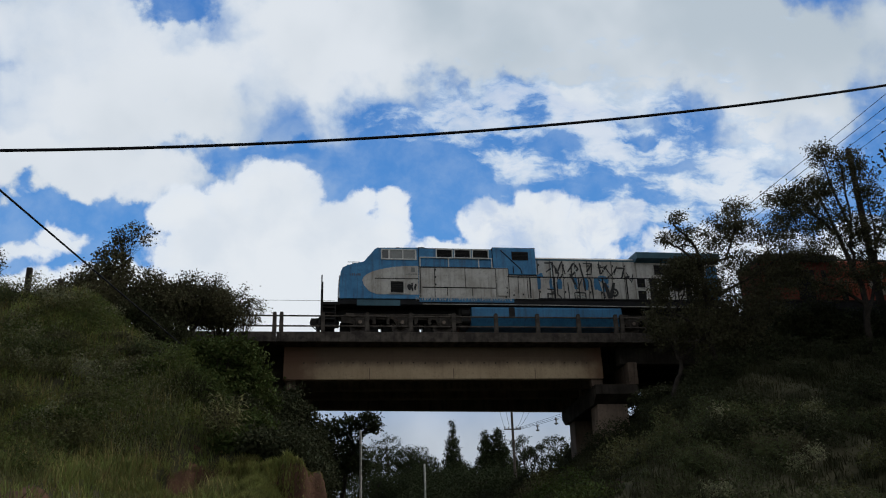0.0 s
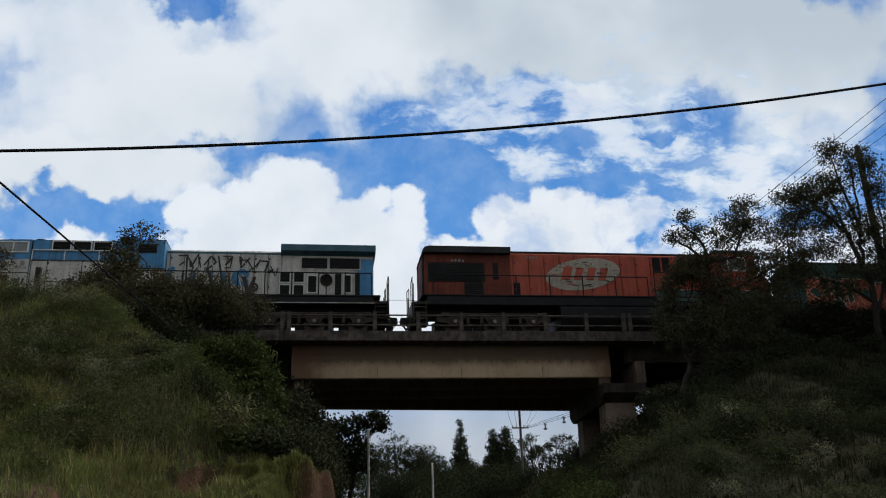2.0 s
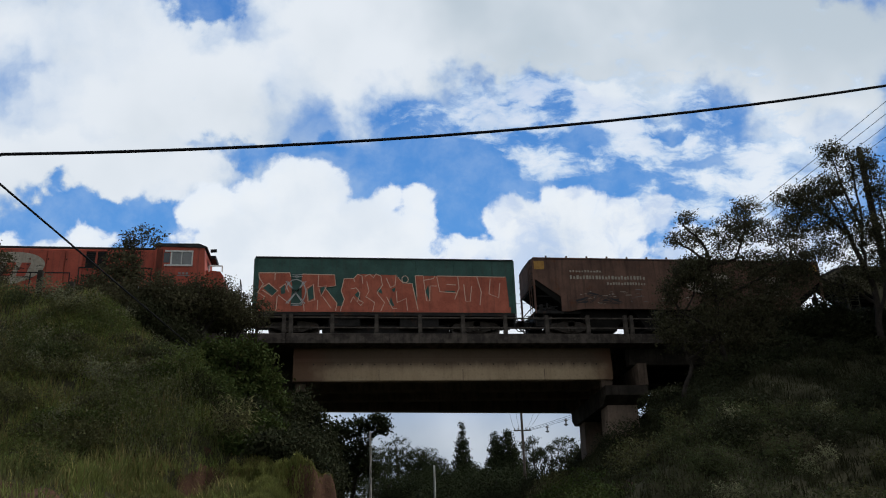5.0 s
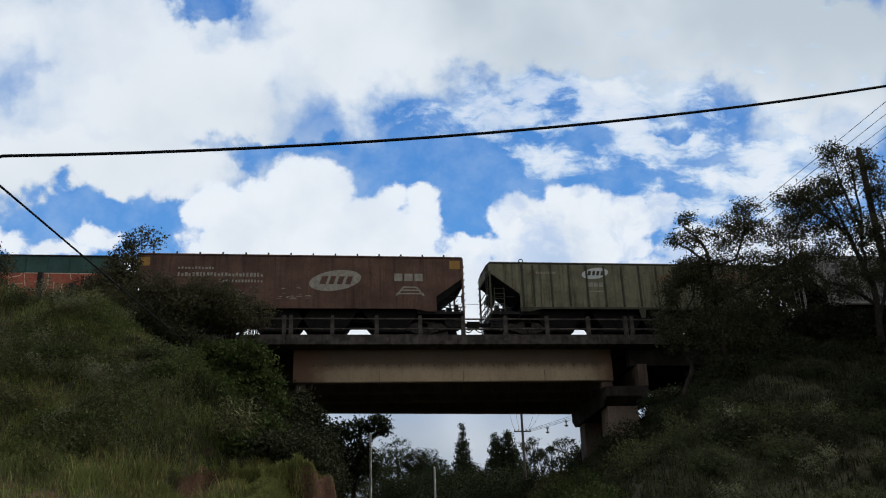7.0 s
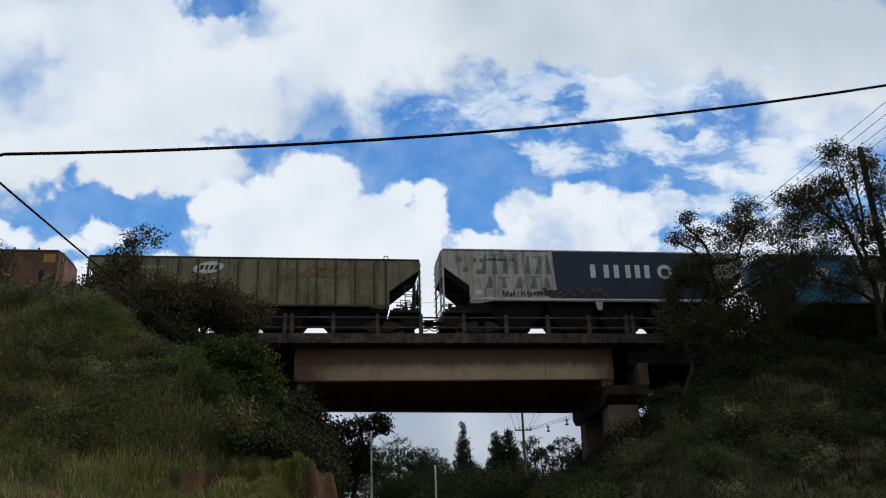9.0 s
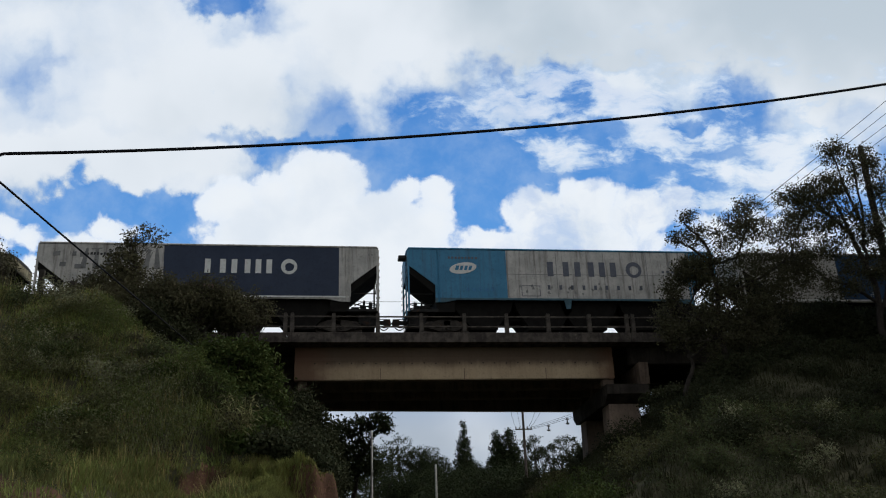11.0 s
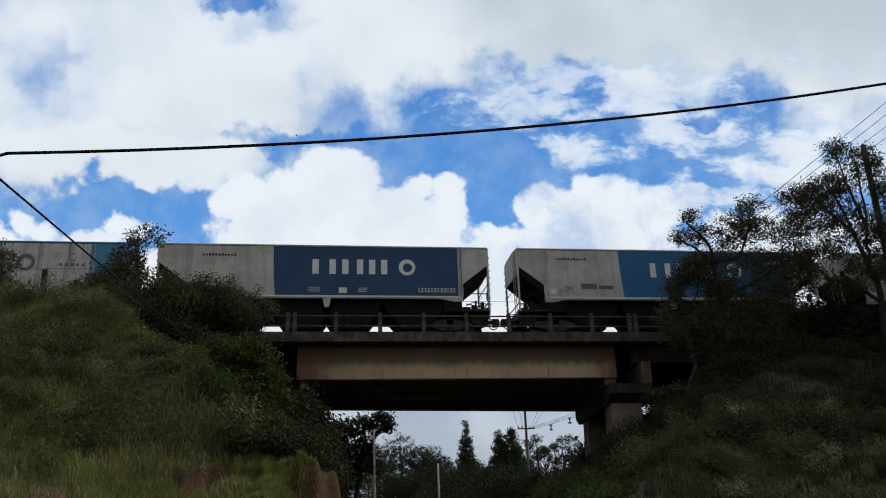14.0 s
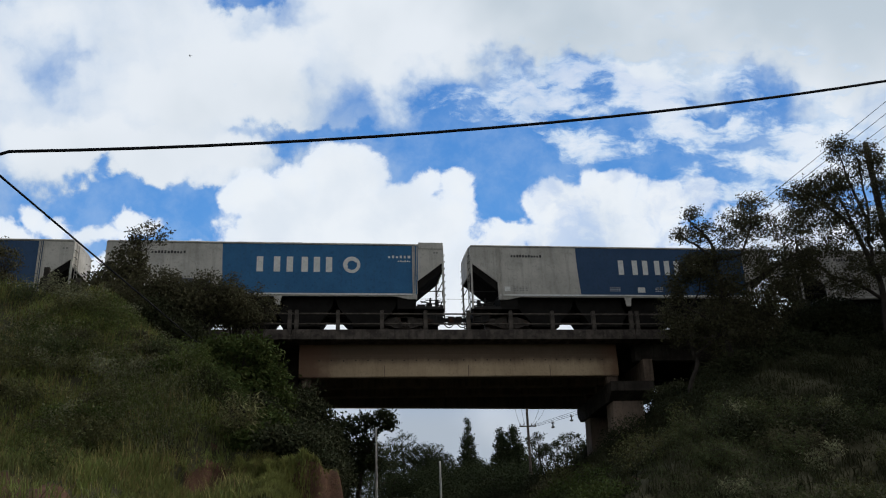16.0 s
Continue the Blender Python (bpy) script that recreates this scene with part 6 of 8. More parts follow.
    handrail(w, [5.2, 6.7, 8.3, 9.0], -1.5, 3.5, 4.0, LOCO_TRIM)
    bm = bmesh.new()
    tube(bm, [(5.35, -0.9, 4.45), (5.35, -0.9, 4.66)], 0.20, 14)
    tube(bm, [(5.35, -0.9, 4.66), (5.35, -0.9, 4.70)], 0.24, 14)
    part("roof_vent", bm, ROOF, w)
    bm = bmesh.new()
    tube(bm, [(3.3, -0.3, 4.55), (4.2, -0.3, 4.57)], 0.05, 8)
    box(bm, 3.0, 3.4, -0.9, -0.6, 4.46, 4.56, 0.01)
    part("roof_horn", bm, ROOF, w)
    # long hood
    hood = -1.0
    bm = bmesh.new()
    slab(bm, [(hood, 1.82), (hood, 4.22), (hood + 0.15, 4.33), (0.85, 4.33), (1.0, 4.22), (1.0, 1.82)], 11.42, 17.1, axis="x")
    part("long_hood", tidy(bm), LOCO_GREY, w, "pale grey engine hood with hinged doors")
    for k in range(8):
        x = 11.62 + 0.69 * k
        bm = bmesh.new()
        box(bm, x, x + 0.63, hood - 0.025, hood + 0.002, 1.98, 4.10, 0.01)
        d = part("hood_door", bm, LOCO_GREY, w)
        bm = bmesh.new()
        box(bm, x - 0.035, x - 0.012, hood - 0.02, hood + 0.001, 1.95, 4.12)
        for z in (2.3, 3.1, 3.8):
            box(bm, x + 0.01, x + 0.07, hood - 0.05, hood - 0.024, z, z + 0.1)
        part("door_hinge", bm, BLACK, d)
    def strokes(name, rows, width, material, lift):
        bm = bmesh.new()
        for k, line in enumerate(rows):
            fine = []
            for (xa, za), (xb, zb) in zip(line, line[1:]):
                fine += [(xa + (xb - xa) * q / 3, za + (zb - za) * q / 3 + 0.02 * math.sin(7 * xa + q)) for q in range(3)]
            ribbon(bm, fine + [line[-1]], width * (1 + 0.25 * math.sin(3 * k)), hood - lift - 0.0009 * (k % 5), 0.3)
        tagged(part(name, tidy(bm), material, w), kind="stuff")
    faded = [[(11.6, 2.5), (11.6, 3.3)], [(11.66, 3.2), (11.85, 3.3)], [(12.3, 2.5), (12.3, 3.1)], [(12.75, 2.5), (12.75, 3.1)], [(13.64, 2.5), (13.64, 3.15)], [(14.2, 2.5), (14.2, 3.15)], [(14.75, 2.5), (14.75, 3.15)],
             [(15.15 + 0.3 * math.cos(k), 2.85 + 0.34 * math.sin(k)) for k in range(7)]]
    strokes("blue_faded_mark", faded, 0.24, TANK_BLUE, 0.030)
    upper = [[(11.98, 3.95), (12.44, 4.02), (12.44, 3.72), (12.04, 3.45)], [(12.40, 4.05), (12.44, 1.95)], [(12.5, 3.85), (12.74, 3.35), (12.64, 3.05)], [(12.64, 3.35), (12.94, 4.05), (13.10, 3.35)], [(12.94, 3.35), (12.74, 3.05)],
             [(13.24, 3.5), (13.6, 3.95), (13.84, 3.65), (13.34, 3.22)], [(13.5, 3.95), (13.44, 3.3), (13.74, 2.5), (14.0, 3.1)]]
    upper += [[(13.94, 4.0), (14.14, 2.85), (14.14, 2.4)], [(14.14, 4.0), (14.64, 3.95), (14.54, 3.35), (14.24, 3.35)], [(14.64, 3.95), (14.3, 3.5)], [(14.94, 3.75), (15.34, 3.8), (15.64, 3.35), (15.34, 3.1)], [(14.98, 4.0), (15.1, 3.4), (15.5, 3.9)],
              [(15.64, 3.25), (16.04, 3.85), (15.84, 3.35)], [(16.04, 3.75), (16.44, 3.7), (16.24, 3.15)], [(16.54, 3.5), (16.8, 2.95), (16.9, 3.4)], [(16.44, 3.2), (16.7, 3.3)]]
    strokes("black_tag", upper, 0.085, TAG_BLACK, 0.040)
    lower = [[(12.04, 2.5), (12.44, 2.5)], [(12.44, 1.98), (12.06, 1.98), (12.06, 2.25), (12.4, 2.25)], [(13.54, 2.32), (14.14, 2.32), (14.14, 1.97), (13.54, 1.97), (13.54, 2.32)], [(13.7, 2.15), (14.0, 2.15)], [(12.6, 2.9), (12.6, 2.2), (12.8, 2.0)],
             [(14.5, 3.1), (14.56, 2.0)], [(13.2, 2.9), (13.24, 2.0)], [(14.94, 3.1), (15.24, 2.05)], [(15.1, 3.0), (15.3, 2.5)]]
    strokes("black_tag", lower, 0.075, TAG_BLACK, 0.044)
    for o in ([(15.16, 2.9), (15.38, 2.02), (15.62, 2.02), (15.86, 2.9), (15.7, 2.9), (15.52, 2.3), (15.34, 2.9)], [(12.5, 3.9), (12.66, 3.4), (12.56, 3.35)], [(13.3, 3.4), (13.62, 2.6), (13.5, 3.3)]):
        plate(w, "stout_tag", o, TAG_BLACK, y=hood - 0.042, lift=0.006, thick=0.004)
    strokes("white_tag_core", [[(14.98, 3.0), (15.2, 2.1)], [(15.5, 2.95), (15.52, 2.5)], [(12.34, 3.9), (12.36, 2.6)], [(13.56, 3.75), (13.72, 3.4)], [(15.2, 3.7), (15.44, 3.4)], [(13.6, 2.24), (14.08, 2.06)]], 0.06, TAG_WHITE, 0.056)
    bm = bmesh.new()
    ring_shape(bm, 15.75, 2.35, 0.24, 0.13, hood - 0.06, hood - 0.045)
    part("black_ring_tag", tidy(bm), TAG_BLACK, w)
    bm = bmesh.new()
    box(bm, 11.45, 17.05, hood - 0.012, hood + 0.002, 4.11, 4.21)
    part("top_band", bm, WING_BLUE, w, "dull blue band along the hood's top")
    bm = bmesh.new()
    box(bm, 15.0, 16.0, -0.5, 0.5, 4.33, 4.47, 0.03)
    part("exhaust", bm, ROOF, w)
    # radiator end
    bm = bmesh.new()
    box(bm, 17.12, 21.75, -1.1, 1.1, 1.82, 4.08, 0.02)
    part("radiator_body", bm, LOCO_GREY, w, "grey radiator compartment with dark grilles")
    bm = bmesh.new()
    slab(bm, [(-1.15, 4.05), (-1.5, 4.20), (-1.5, 4.52), (-1.44, 4.56), (1.44, 4.56), (1.5, 4.52), (1.5, 4.20), (1.15, 4.05)], 17.05, 21.86, axis="x")
    part("radiator_wing", tidy(bm), WING_BLUE, w, "dark blue overhanging radiator roof")
    bm = bmesh.new()
    box(bm, 20.9, 21.76, -1.115, -1.10, 1.85, 3.9)
    part("blue_end_panel", bm, BLUE, w)
    for a, b in ((18.1, 19.4), (19.52, 21.05)):
        louvre(w, a, b, 3.35, 3.92, -1.105, LOCO_GREY)
    for a, b, c, d in ((17.05, 17.52, 2.62, 3.12), (17.05, 17.52, 1.95, 2.45), (17.74, 18.22, 2.62, 3.12), (17.74, 18.22, 1.95, 2.45), (18.45, 18.86, 2.1, 2.95), (19.80, 20.12, 1.98, 3.1),
                       (20.28, 20.60, 2.1, 3.0), (20.82, 21.06, 1.98, 3.1)):
        louvre(w, a, b, c, d, -1.118, LOCO_TRIM if a < 18.8 or 20.2 < a < 20.5 else None, 5)
    bm = bmesh.new()
    ring_shape(bm, 19.36, 2.75, 0.31, 0.25, -1.19, -1.10, 0, 360, 20)
    tube(bm, [(19.36, -1.10, 2.75), (19.36, -1.13, 2.75)], 0.25, 18)
    for k in range(4):
        a = math.pi * k / 4
        tube(bm, [(19.36 - 0.24 * math.cos(a), -1.16, 2.75 - 0.24 * math.sin(a)), (19.36 + 0.24 * math.cos(a), -1.16, 2.75 + 0.24 * math.sin(a))], 0.018, 5)
    box(bm, 19.0, 19.72, -1.13, -1.10, 3.10, 3.16)
    tube(bm, [(19.36, -1.13, 1.95), (19.36, -1.13, 2.45)], 0.025, 6)
    part("round_vent", bm, STEEL, w)
    # walkway, handrails
    bm = bmesh.new()
    box(bm, 10.2, 22.1, -1.47, 1.47, 1.80, 1.88, 0.01)
    part("walkway", bm, BLACK, w)
    handrail(w, [9.67 + 1.33 * k for k in range(10)], -1.50, 1.88, 3.02, BLACK)
    handrail(w, [11.0 + 1.33 * k for k in range(9)], 1.44, 1.88, 3.02, BLACK)
    # fuel tank with rounded lower edge
    bm = bmesh.new()
    slab(bm, [(-1.40, 1.38), (-1.44, 1.30), (-1.44, 0.80), (-1.1, 0.36), (1.1, 0.36), (1.44, 0.80), (1.44, 1.30), (1.40, 1.38)], 7.83, 15.88, axis="x")
    part("fuel_tank", tidy(bm), TANK_BLUE, w, "streaked blue fuel tank")
    # flat strip for the dark brown streak down the tank
    bm = bmesh.new()
    box(bm, 9.78, 10.1, -1.455, -1.44, 0.8, 1.36, 0.002)
    part("tank_streak", bm, STEEL, w)
    scribble(w, "white_tag", 4.9, 10.0, 1.66, 1.92, 34, TAG_WHITE, 44, y=-1.482, width=0.035)
    bm = bmesh.new()
    for z in (0.72, 1.12):
        tube(bm, [(7.35, -1.1, z), (7.8, -1.1, z)], 0.17, 12)
    box(bm, 7.2, 7.82, -1.0, 1.0, 0.5, 1.45, 0.02)
    part("air_reservoir", bm, STEEL, w)
    plate(w, "skirt", rect(5.14, 10.1, 1.62, 1.86), BLUE, y=-1.43, lift=0.02)
    end_gear(w, 1.1, -1, STEEL, 3.0)
    end_gear(w, 21.6, 1, STEEL, 2.9)
    loco_bogie(w, (2.13, 4.26, 6.40))
    loco_bogie(w, (16.59, 18.80, 21.01))
    VEHICLES.append((w, u0))


def orange_loco():
    u0 = 23.2
    w = thing("locomotive", pose(u0, TRACK_Y, RAIL_Z), "faded orange diesel locomotive running cab last", "locomotive", "locomotives")
    hood = -1.0
    bm = bmesh.new()
    box(bm, 1.3, 20.4, -1.42, 1.42, 1.42, 1.90, 0.03)
    box(bm, 1.3, 20.4, -0.5, 0.5, 1.0, 1.45)
    part("underframe", bm, BLACK, w)
    bm = bmesh.new()
    slab(bm, [(1.12, 1.9), (1.12, 4.15), (1.2, 4.36), (1.4, 4.45), (5.78, 4.45), (5.78, 1.9)], -1.1, 1.1)
    part("radiator_body", tidy(bm), ORANGE_GRIMY, w, "grimy orange radiator compartment")
    bm = bmesh.new()
    slab(bm, [(1.08, 4.2), (1.12, 4.42), (1.22, 4.55), (1.42, 4.62), (5.8, 4.62), (5.8, 4.28), (1.2, 4.28)], -1.42, 1.42)
    part("radiator_wing", tidy(bm), ROOF, w, "sooty black radiator roof")
    bm = bmesh.new()
    for y in (-1.08, 1.08):
        tube(bm, [(1.14, y, 1.95), (1.14, y, 4.1), (1.2, y, 4.3)], 0.07, 8)
    part("corner_post", bm, BLACK, w)
    louvre(w, 1.4, 4.4, 2.75, 3.80, -1.105, None, 10)
    louvre(w, 3.3, 4.3, 1.98, 2.72, -1.112, None, 6)
    louvre(w, 4.85, 5.15, 2.9, 3.8, -1.105, None, 8)
    bars(w, "number_mark", 2.6, 3.4, 3.85, 4.0, 4, MARK_GREY, y=-1.1)
    bm = bmesh.new()
    slab(bm, [(hood, 1.9), (hood, 4.36), (hood + 0.12, 4.46), (0.88, 4.46), (1.0, 4.36), (1.0, 1.9)], 5.82, 17.1, axis="x")
    part("long_hood", tidy(bm), ORANGE, w, "faded orange engine hood")
    bm = bmesh.new()
    box(bm, 5.82, 17.1, -0.93, 0.93, 4.44, 4.56, 0.03)
    box(bm, 7.0, 7.7, -0.5, 0.5, 4.56, 4.66, 0.02)
    part("hood_roof", bm, ROOF, w)
    for k in range(13):
        x = 6.0 + 0.85 * k
        bm = bmesh.new()
        box(bm, x, x + 0.79, hood - 0.022, hood + 0.002, 2.0, 4.26, 0.01)
        d = part("hood_door", bm, ORANGE, w)
        bm = bmesh.new()
        box(bm, x - 0.036, x - 0.022, hood - 0.018, hood + 0.001, 1.98, 4.30)
        for z in (2.35, 3.8):
            box(bm, x + 0.02, x + 0.08, hood - 0.045, hood - 0.021, z, z + 0.1)
        part("door_hinge", bm, ORANGE_GRIMY, d)
    louvre(w, 5.95, 6.3, 2.0, 2.75, hood - 0.022, None, 6)
    y = hood - 0.024
    oval_mark(w, 9.80, 3.28, 2.10, 0.87, BROWN_MARK, ORANGE, y=y)
    flakes(w, 7.7, 11.9, 2.45, 4.1, 60, BLACK, 52, y)
    flakes(w, 7.7, 9.6, 2.45, 3.9, 40, ORANGE, 53, y)
    bars(w, "number_mark", 6.7, 7.4, 4.12, 4.22, 4, MARK_GREY, y=y)
    for a in (13.75, 14.30):
        louvre(w, a, a + 0.46, 3.40, 4.28, y, ORANGE, 8)
    # cab and low nose
    bm = bmesh.new()
    slab(bm, [(17.12, 1.9), (17.12, 4.48), (17.2, 4.54), (19.25, 4.54), (19.5, 4.42), (19.62, 1.9)], -1.48, 1.48)
    part("cab_body", tidy(bm), ORANGE, w, "faded orange cab")
    bm = bmesh.new()
    slab(bm, [(17.05, 4.50), (17.15, 4.60), (19.2, 4.62), (19.62, 4.46), (19.62, 4.40), (17.05, 4.44)], -1.52, 1.52)
    box(bm, 18.2, 19.3, -0.5, 0.5, 4.6, 4.72, 0.02)
    part("cab_roof", tidy(bm), ROOF, w)
    win = thing_part(w, "cab_window")
    for a, b in ((17.95, 18.40), (18.44, 18.90)):
        bm = bmesh.new()
        box(bm, a, b, -1.49, -1.478, 3.50, 4.16)
        part("pane", bm, CAB_GLASS, win)
    bm = bmesh.new()
    for a, b, c, d in ((17.6, 18.96, 3.42, 3.50), (17.6, 18.96, 4.16, 4.24), (17.88, 17.95, 3.5, 4.16), (18.40, 18.44, 3.5, 4.16), (18.90, 18.96, 3.5, 4.16)):
        box(bm, a, b, -1.53, -1.478, c, d)
    part("window_frame", bm, MARK_WHITE, win)
    bm = bmesh.new()
    box(bm, 17.2, 17.5, -1.495, -1.478, 2.0, 4.3)
    part("cab_door", bm, ORANGE_GRIMY, w)
    bm = bmesh.new()
    box(bm, 17.55, 17.85, -1.49, -1.478, 3.6, 4.12)
    part("drop_light", bm, GLASS_DARK, w)
    bm = bmesh.new()
    tube(bm, [(19.75, -1.15, 4.35), (20.05, -1.15, 4.38)], 0.09, 8)
    tube(bm, [(18.4, -0.3, 4.72), (18.7, -0.3, 4.86), (19.0, -0.3, 4.74)], 0.03, 6)
    part("horn", bm, BLACK, w)
    bm = bmesh.new()
    box(bm, 19.63, 19.95, -0.6, 0.6, 4.1, 4.3, 0.03)
    part("headlight_box", bm, STEEL, w)
    bm = bmesh.new()
    for k in range(3):
        slab(bm, rect(18.3 + 0.18 * k, 18.42 + 0.18 * k, 3.0, 3.1), -1.5, -1.478)
    slab(bm, rect(18.25, 18.85, 2.92, 2.96), -1.5, -1.478)
    part("small_emblem", tidy(bm), MARK_GREY, w)
    bm = bmesh.new()
    slab(bm, [(19.60, 1.9), (19.56, 3.40), (20.25, 3.34), (20.42, 3.1), (20.5, 1.9)], -0.95, 0.95)
    part("short_hood", tidy(bm), ORANGE, w, "low orange nose")
    handrail(w, [19.7, 20.35], -1.0, 3.3, 3.62, MARK_WHITE)
    for a, b in ((13.65, 16.8), (17.6, 19.7)):
        bm = bmesh.new()
        rnd = random.Random(int(a * 10))
        for k in range(5):
            c = a + (b - a) * rnd.random() * 0.85
            box(bm, c, c + rnd.uniform(0.15, 0.4), (-1.42 if a < 17 else -1.48) - 0.03, (-1.42 if a < 17 else -1.48), 2.30, 2.35)
        tagged(part("bare_edge", bm, MARK_WHITE, w), kind="stuff")
        plate(w, "green_patch", rect(a, b, 1.72, 2.32), GREEN_PATCH, y=-1.42 if a < 17 else -1.48, lift=0.005)
    bm = bmesh.new()
    box(bm, 1.0, 17.1, -1.47, 1.47, 1.90, 1.97, 0.01)
    part("walkway", bm, STEEL, w)
    handrail(w, [1.6, 4.2, 6.0, 7.8, 9.6, 11.4, 13.2], -1.44, 1.97, 3.02, BLACK)
    handrail(w, [13.6, 15.3, 17.0], -1.44, 1.97, 3.30, BLACK, 2.3)
    handrail(w, [1.6, 6.0, 11.4, 17.0], 1.44, 1.97, 3.02, STEEL)
    bm = bmesh.new()
    slab(bm, [(-1.36, 1.40), (-1.40, 1.30), (-1.40, 0.75), (-1.1, 0.40), (1.1, 0.40), (1.40, 0.75), (1.40, 1.30), (1.36, 1.40)], 8.3, 14.0, axis="x")
    part("fuel_tank", tidy(bm), BLACK, w, "black fuel tank")
    bm = bmesh.new()
    tube(bm, [(18.6, -1.46, 1.05), (20.1, -1.46, 1.12)], 0.03, 6)
    tube(bm, [(18.6, -1.46, 1.05), (18.6, -1.46, 1.3)], 0.03, 6)
    part("grab_iron", bm, MARK_WHITE, w)
    end_gear(w, 1.45, -1, RAILING, 2.9)
    end_gear(w, 20.4, 1, RAILING, 2.8)
    loco_bogie(w, (2.75, 4.80, 6.85), 0.5)
    loco_bogie(w, (15.1, 17.2, 19.3), 0.5)
    VEHICLES.append((w, u0))


blue_loco()
orange_loco()


# ------------------------------------------------------------ plants
def leaf_mesh(name, centres, size, rng, material, parent=None, slim=0.5, upright=0.0):
    """Many small folded leaves: four corners each, turned every way."""
    n = len(centres)
    d = rng.normal(size=(n, 3))
    d[:, 2] = d[:, 2] * (1 - 0.5 * upright) + 1.2 * upright
    d /= np.linalg.norm(d, axis=1, keepdims=True)
    s = np.cross(d, rng.normal(size=(n, 3)))
    s /= np.linalg.norm(s, axis=1, keepdims=True)
    nrm = np.cross(d, s)
    L = size * rng.uniform(0.6, 1.35, (n, 1))
    a = centres - d * L * 0.5
    b = centres + s * L * slim * 0.5 + nrm * L * 0.08
    c = centres + d * L * 0.5
    e = centres - s * L * slim * 0.5 + nrm * L * 0.08
    v = np.stack([a, b, c, e], 1).reshape(-1, 3)
    f = np.arange(4 * n).reshape(n, 4)
    return raw_mesh(name, v, f, material, parent)


def crown_points(rng, blobs, clumps, per, spread_r):
    """Leaf places: tight clumps scattered through ellipsoids, thicker towards the outside, with gaps between."""
    vol = np.array([b[3] * b[4] * b[5] for b in blobs]) ** 0.7
    pick = rng.choice(len(blobs), clumps, p=vol / vol.sum())
    d = rng.normal(size=(clumps, 3))
    d /= np.linalg.norm(d, axis=1, keepdims=True)
    r = rng.uniform(0.25, 1.0, (clumps, 1)) ** 0.55
    bl = np.array(blobs)[pick]
    cl = bl[:, :3] + d * r * bl[:, 3:6]
    pts = np.repeat(cl, per, 0) + rng.normal(size=(clumps * per, 3)) * spread_r * np.array([1, 1, 0.75])
    return cl, pts


def plant(name, x, y, blobs, leaf, size, clumps, per, spread_r, seed, label, category, group="", trunk_r=0.12, limbs=8, slim=0.5, z=None, fork=0.35, lean=(0, 0), upright=0.0, twigs=0, level=False):
    """A tree or bush: tapered trunk, limbs that reach into the crown, and a crown of leaf clumps. Blobs are relative to the foot."""
    rng = np.random.default_rng(seed)
    z = float(height(x, y)) - 0.1 if z is None else z
    if level:      # crown heights given above the road
        blobs = [(b[0], b[1], b[2] - z, *b[3:]) for b in blobs]
    ob = thing(name, pose(x, y, z), label, category, group)
    cl, pts = crown_points(rng, blobs, clumps, per, spread_r)
    tall = max(b[2] + b[5] for b in blobs)
    mid = np.mean([b[:3] for b in blobs], 0)
    top = Vector((mid[0] * 0.8, mid[1] * 0.8, tall * 0.72))
    knee = Vector((lean[0], lean[1], tall * fork))
    bm = bmesh.new()
    tube(bm, [(0, 0, -0.3), (lean[0] * 0.4 + 0.05, lean[1] * 0.4, tall * fork * 0.5), knee, (knee + top) / 2 + Vector((0.12, 0, 0)), top],
         [trunk_r * 1.25, trunk_r, trunk_r * 0.8, trunk_r * 0.5, trunk_r * 0.18], 7)
    part("trunk", bm, BARK, ob)
    far = cl[rng.permutation(len(cl))[:limbs + twigs]]
    for k, tip in enumerate(far):
        s = rng.uniform(0.05, 0.85)
        start = knee.lerp(top, s) if k % 3 else knee.lerp(Vector((0, 0, 0)), rng.uniform(0, 0.3))
        tip = Vector(tip)
        bend = (start + tip) / 2 + Vector((0, 0, rng.uniform(-0.05, 0.2) * (tip - start).length)) + Vector(rng.normal(size=3)) * 0.1
        r = trunk_r * (0.42 if k < limbs else 0.2)
        bm = bmesh.new()
        tube(bm, [start, bend, tip], [r, r * 0.6, r * 0.16], 5)
        for j in range(3):
            q = Vector(cl[rng.integers(len(cl))])
            m = bend.lerp(tip, rng.uniform(0.1, 0.8))
            if (q - m).length < 1.6:
                tube(bm, [m, (m + q) / 2 + Vector((0, 0, 0.06)), q], [r * 0.4, r * 0.28, r * 0.1], 4)
        part("limb", bm, BARK, ob)
    leaf_mesh("crown", pts, size, rng, leaf, ob, slim, upright)
    return ob


